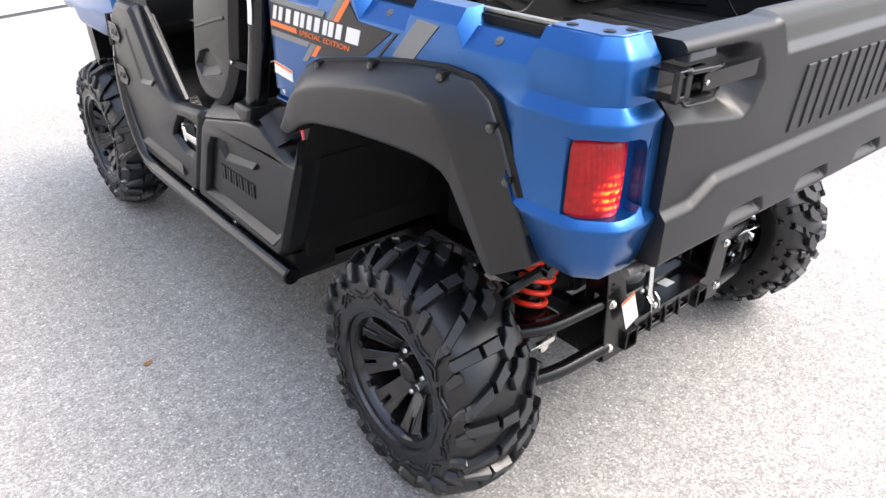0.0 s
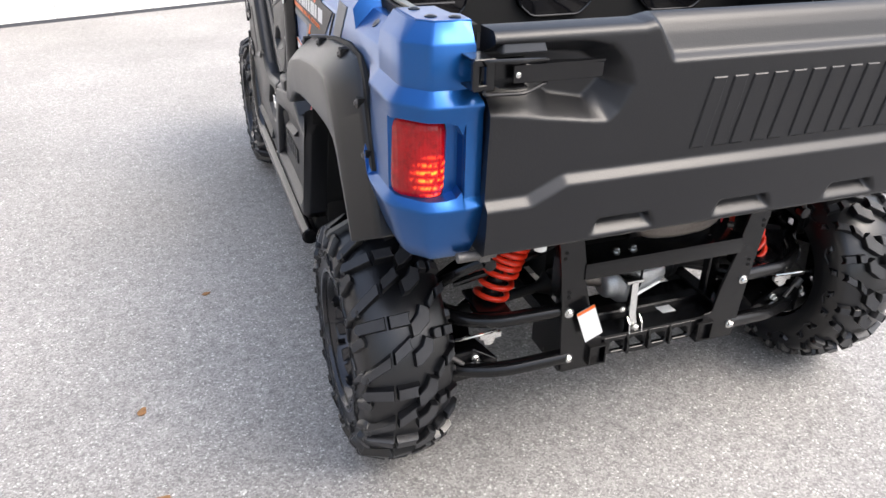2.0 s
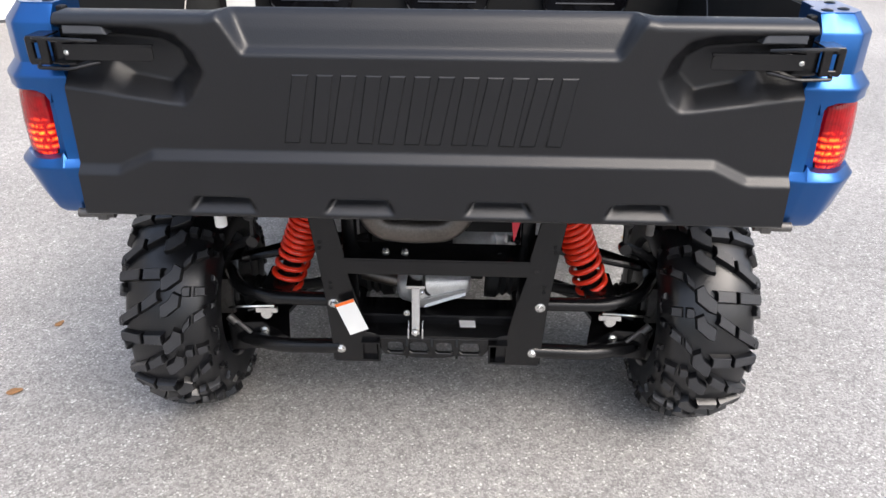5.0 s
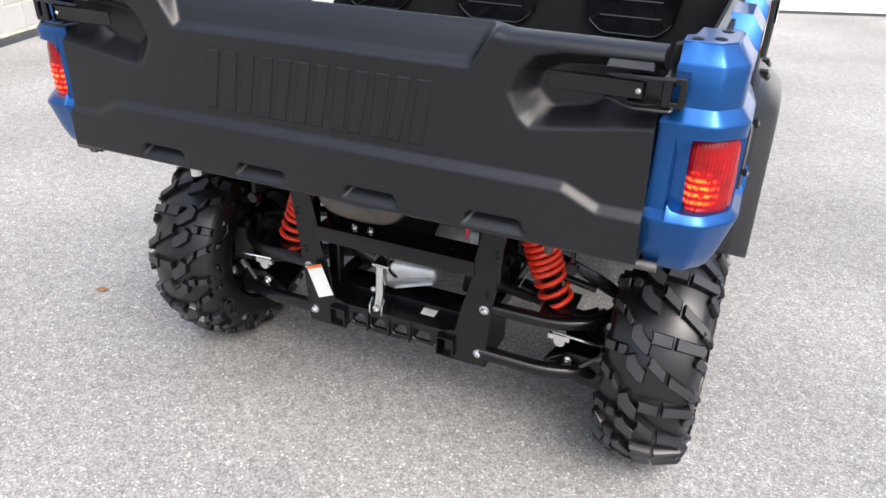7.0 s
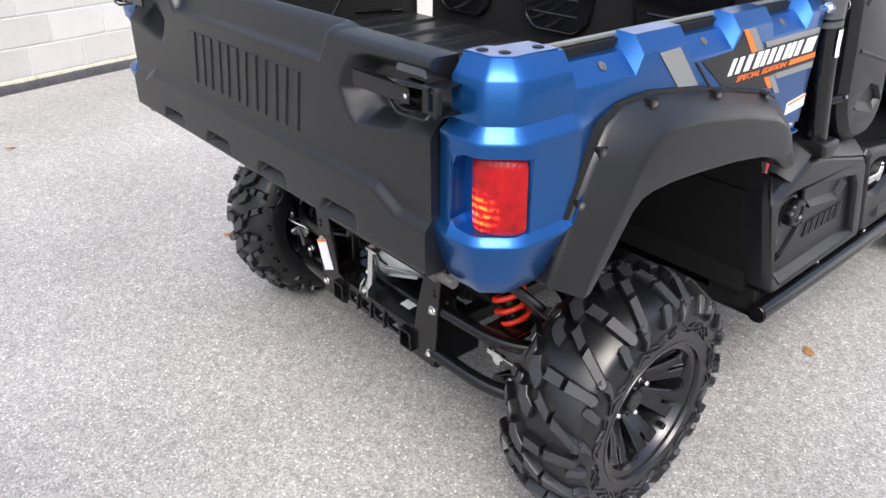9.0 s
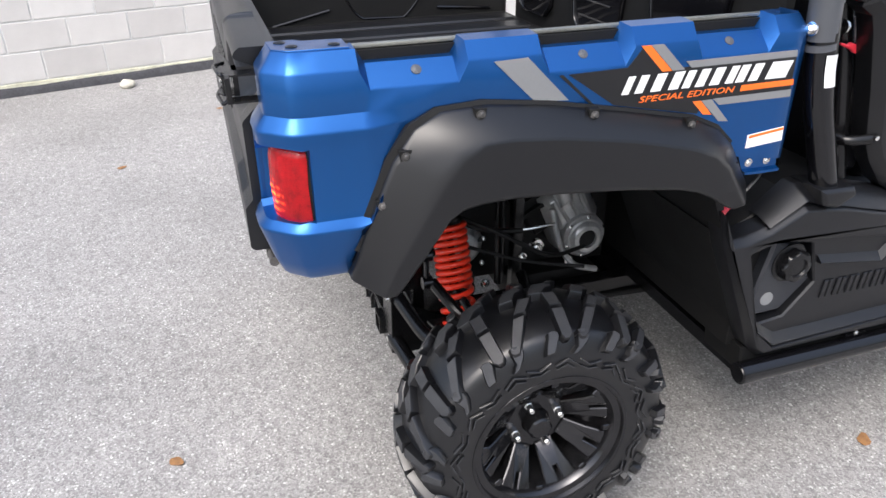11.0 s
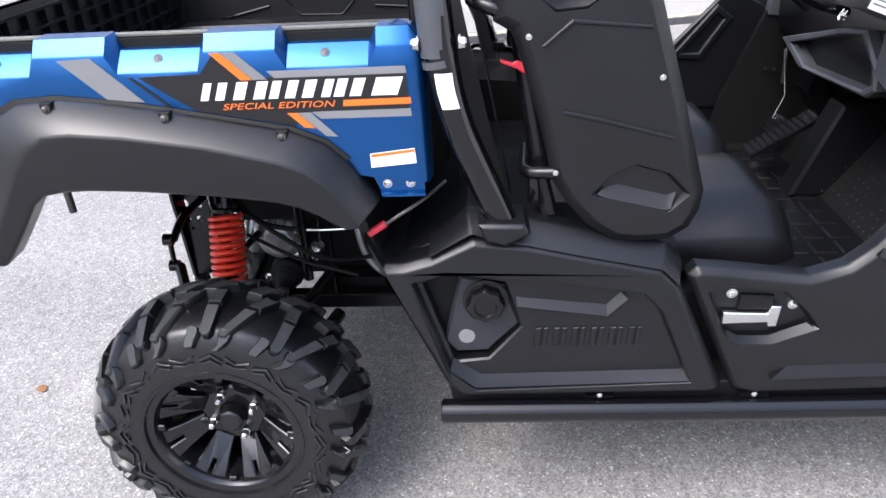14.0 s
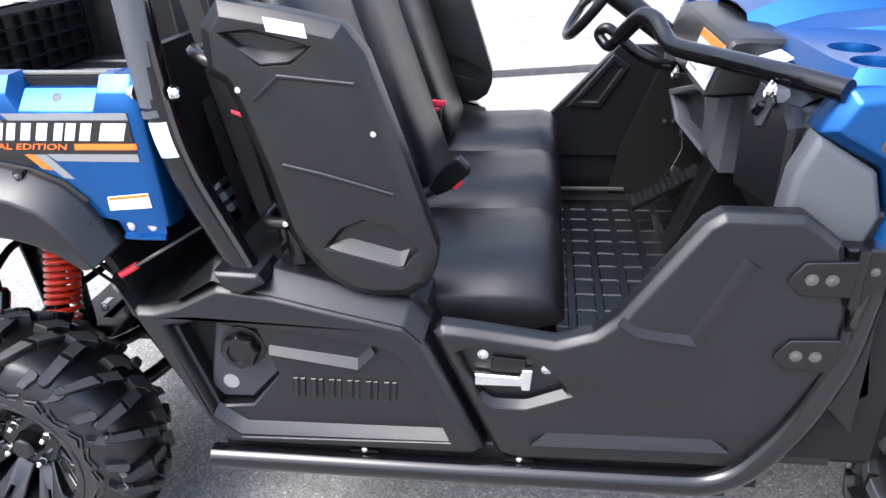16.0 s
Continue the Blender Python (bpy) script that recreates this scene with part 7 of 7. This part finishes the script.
    for p in ((0.060, 1.482, 1.026), (0.632, 1.540, 1.122)):
        bolt(grab, p, "y", -1, 0.009, 0.012)
        bm = bmesh.new()
        x, y, z = p
        tube(bm, bent([(x - 0.011, y, z + 0.014), (x - 0.013, y - 0.010, z - 0.003), (x - 0.002, y - 0.012, z - 0.016), (x + 0.010, y - 0.009, z - 0.003), (x + 0.009, y, z + 0.013)], 0.010), 0.0026, 8)
        part("clamp_hook", bm, CHROME, grab, "bright clamp hook")
    # steering wheel and column
    bm = bmesh.new()
    m = Matrix.Translation((-0.435, 1.330, 1.175)) @ Matrix.Rotation(radians(53), 4, "X") @ Matrix.Rotation(radians(-90), 4, "Y")
    circle = [m @ Vector((0, 0.175 * math.cos(a), 0.175 * math.sin(a))) for a in (2 * math.pi * k / 48 for k in range(49))]
    tube(bm, circle, 0.015, 12, caps=False)
    steering = part("steering_wheel", bm, VINYL, vehicle, "black steering wheel", sharp=60)
    bm = bmesh.new()
    revolve(bm, [(-0.03, 0.045), (0.0, 0.055), (0.008, 0.045)], m, 20)
    for a in (0.2, 2.2, 4.3):
        rod(bm, m @ Vector((0, 0.04 * math.cos(a), 0.04 * math.sin(a))), m @ Vector((0, 0.172 * math.cos(a), 0.172 * math.sin(a))), 0.011, 10)
    part("hub", bm, PLASTIC, steering, "black hub and spokes")
    bm = bmesh.new()
    rod(bm, (-0.435, 1.345, 1.165), (-0.435, 1.62, 0.96), 0.035)
    part("steering_column", bm, PLASTIC, vehicle, "black steering column")


def hood():
    """Blue hood with raised middle, and the tray with cup holes behind it."""
    bm = bmesh.new()
    rows = []
    for y, z, half in ((1.602, 1.146, 0.265), (1.650, 1.168, 0.285), (1.74, 1.196, 0.31), (1.88, 1.215, 0.36), (2.08, 1.195, 0.44), (2.30, 1.10, 0.50), (2.45, 0.98, 0.50), (2.52, 0.84, 0.46)):
        rows.append([Vector((u * half, y, z - d)) for u, d in ((-1.25, 0.10), (-1, 0.03), (-0.72, 0.012), (-0.55, -0.03), (-0.2, -0.038), (0.2, -0.038), (0.55, -0.03), (0.72, 0.012), (1, 0.03), (1.25, 0.10))])
    loft(bm, rows)
    ob = part("hood", bm, BLUE, vehicle, "metallic blue hood with raised middle", sharp=18)
    ob.modifiers.new("thickness", "SOLIDIFY").thickness = 0.006
    for s in (1, -1):
        bm = bmesh.new()
        holes = [[((cx + 0.045 * math.cos(a)) * s, cy + 0.038 * math.sin(a)) for a in (2 * math.pi * k / 18 for k in range(18))] for cx, cy in ((0.508, 1.700), (0.628, 1.696))]
        plate(bm, "z", [(0.268 * s, 1.606), (0.600 * s, 1.614), (0.690 * s, 1.632), (0.712 * s, 1.70), (0.712 * s, 1.90), (0.300 * s, 1.90)], 1.118, 1.168, 0.020, holes=holes, slope=0.030, rim=0.004)
        tray = part("cup_tray", bm, BLUE, vehicle, "blue tray with round cup holes", sharp=24)
        for cx, cy in ((0.508, 1.700), (0.628, 1.696)):
            bm = bmesh.new()
            revolve(bm, [(0, 0.0375), (0.10, 0.0375)], Matrix.Translation((cx * s, cy, 1.03)) @ Matrix.Rotation(-math.pi / 2, 4, "Y"), 18)
            part("cup_well", bm, BLUE, tray)
    bm = bmesh.new()
    plate(bm, "y", [(-0.62, 0.40), (0.62, 0.40), (0.64, 0.80), (0.50, 0.95), (-0.50, 0.95), (-0.64, 0.80)], 2.40, 2.50, 0.02)
    part("front_face", bm, PLASTIC, vehicle, "black front face")


for s in (1, -1):
    side_panel(s)
    nerf_bar(s)
    door(s)
    door_post(s)
    cage_post(s)
    side_guard(s)
cabin()
dashboard()
hood()


# ---- litter on the asphalt ----
def dry_leaf(x, y, size, turn, label):
    bm = bmesh.new()
    rows = []
    for k in range(6):
        t = k / 5
        half = 0.36 * size * math.sin(math.pi * (0.08 + 0.84 * t)) * (1 + 0.2 * math.sin(7 * t))
        rows.append([Vector((size * (t - 0.5), half * u, 0.004 + 0.10 * size * (1 - abs(u)) * (0.5 - abs(t - 0.5)) + 0.06 * size * t * t)) for u in (-1, -0.5, 0, 0.5, 1)])
    loft(bm, rows)
    bmesh.ops.transform(bm, matrix=Matrix.Rotation(turn, 4, "Z"), verts=bm.verts)
    ob = part("leaf", bm, LEAF, None, label)
    ob.modifiers.new("thickness", "SOLIDIFY").thickness = 0.0008
    ob.location = (x, y, 0)
    tagged(ob, category="leaf", group="dry leaves on the asphalt")


for x, y, size, turn in ((-1.254, -0.107, 0.045, 0.3), (-1.30, 0.25, 0.035, 1.2), (0.229, -0.837, 0.045, 0.8), (0.752, 0.975, 0.05, 2.4), (-1.09, 0.845, 0.03, 0.2), (-3.0, -0.55, 0.05, 1.0), (-2.1, -1.1, 0.05, 2.0)):
    dry_leaf(x, y, size, turn, "small curled brown leaf on the asphalt")

bm = bmesh.new()
bmesh.ops.create_icosphere(bm, subdivisions=2, radius=0.05)
for v in bm.verts:
    v.co = Vector((v.co.x * 1.4, v.co.y, v.co.z * 0.6)) * (1 + 0.25 * noise.noise(v.co * 30))
    v.co.z += 0.026
stone = tagged(part("stone", bm, STONE, None, "pale stone lying near the block wall", sharp=20), category="stone")
stone.location = (-3.75, -1.15, 0)


# ---- walls last: blocks laid in running bond ----
def block_mesh(length):
    bm = bmesh.new()
    box(bm, (0.005, -0.006, 0.005), (length - 0.005, 0.03, 0.195))
    soften(bm, 0.0035, 30, 1)
    bmesh.ops.recalc_face_normals(bm, faces=bm.faces)
    me = bpy.data.meshes.new("block")
    bm.to_mesh(me)
    bm.free()
    me.materials.append(BLOCK)
    return me


def block_wall():
    pose_a = wall_pose(WALL_A, WALL_B)
    length = (WALL_B - WALL_A).length
    bm = bmesh.new()
    box(bm, (-0.2, 0.0, 0.0), (length, 0.2, 3.2))
    wall = tagged(part("wall_west", bm, MORTAR, None, "pale painted concrete block wall in running bond"), category="wall", kind="structure")
    wall.matrix_world = pose_a
    bm = bmesh.new()
    n = int(length / 0.12)
    rows = [[Vector((length * k / n, d, z + (0.008 * noise.noise(Vector((k * 0.37, d * 40, 0))) if z > 0.03 else 0))) for d, z in ((-0.030, 0.0), (-0.026, 0.045), (-0.014, 0.062), (0.004, 0.066))] for k in range(n + 1)]
    loft(bm, rows)
    part("tar_strip", bm, TAR, wall, "black tar strip along the wall foot", sharp=50)
    bm = bmesh.new()
    rows = [[Vector((length * k / n, d, z + 0.006 * noise.noise(Vector((k * 0.9, z * 30, 3))))) for d, z in ((-0.014, 0.060), (-0.013, 0.078), (0.004, 0.084))] for k in range(n + 1)]
    loft(bm, rows)
    part("moss_line", bm, MOSS, wall, "yellow-green mossy mortar line", sharp=50)
    full = block_mesh(0.4)
    for row in range(8):
        shift = 0.2 if row % 2 else 0.0
        for k in range(int(length / 0.4)):
            ob = new("block", full)
            ob.parent = wall
            ob.matrix_local = Matrix.Translation((shift + 0.4 * k, 0, 0.085 + 0.2 * row))
    upper = bmesh.new()
    for row in range(8, 15):
        shift = 0.2 if row % 2 else 0.0
        for k in range(int(length / 0.4)):
            box(upper, (shift + 0.4 * k + 0.005, -0.006, 0.09 + 0.2 * row), (shift + 0.4 * k + 0.395, 0.03, 0.28 + 0.2 * row))
    ob = part("upper_blocks", upper, BLOCK, wall, "upper courses of pale blocks")
    tagged(ob, kind="stuff")


def siding_wall():
    a, b = WALL_B, WALL_C
    length = (b - a).length
    bm = bmesh.new()
    box(bm, (0.0, 0.02, 0.0), (length, 0.2, 3.6))
    wall = tagged(part("wall_north", bm, SIDING, None, "white painted building wall with upright panels"), category="wall", kind="structure")
    wall.matrix_world = wall_pose(a, b)
    bm = bmesh.new()
    box(bm, (0.004, 0.0, 0.03), (0.906, 0.021, 3.55))
    soften(bm, 0.003, 30, 1)
    first = part("panel", bm, SIDING, wall)
    for k in range(1, int(length / 0.91)):
        ob = new("panel", first.data)
        ob.parent = wall
        ob.matrix_local = Matrix.Translation((0.91 * k, 0, 0))
    bm = bmesh.new()
    box(bm, (0, -0.004, 0), (length, 0.02, 0.03))
    part("base_strip", bm, GREYPL, wall, "thin grey strip at the wall foot")


block_wall()
siding_wall()
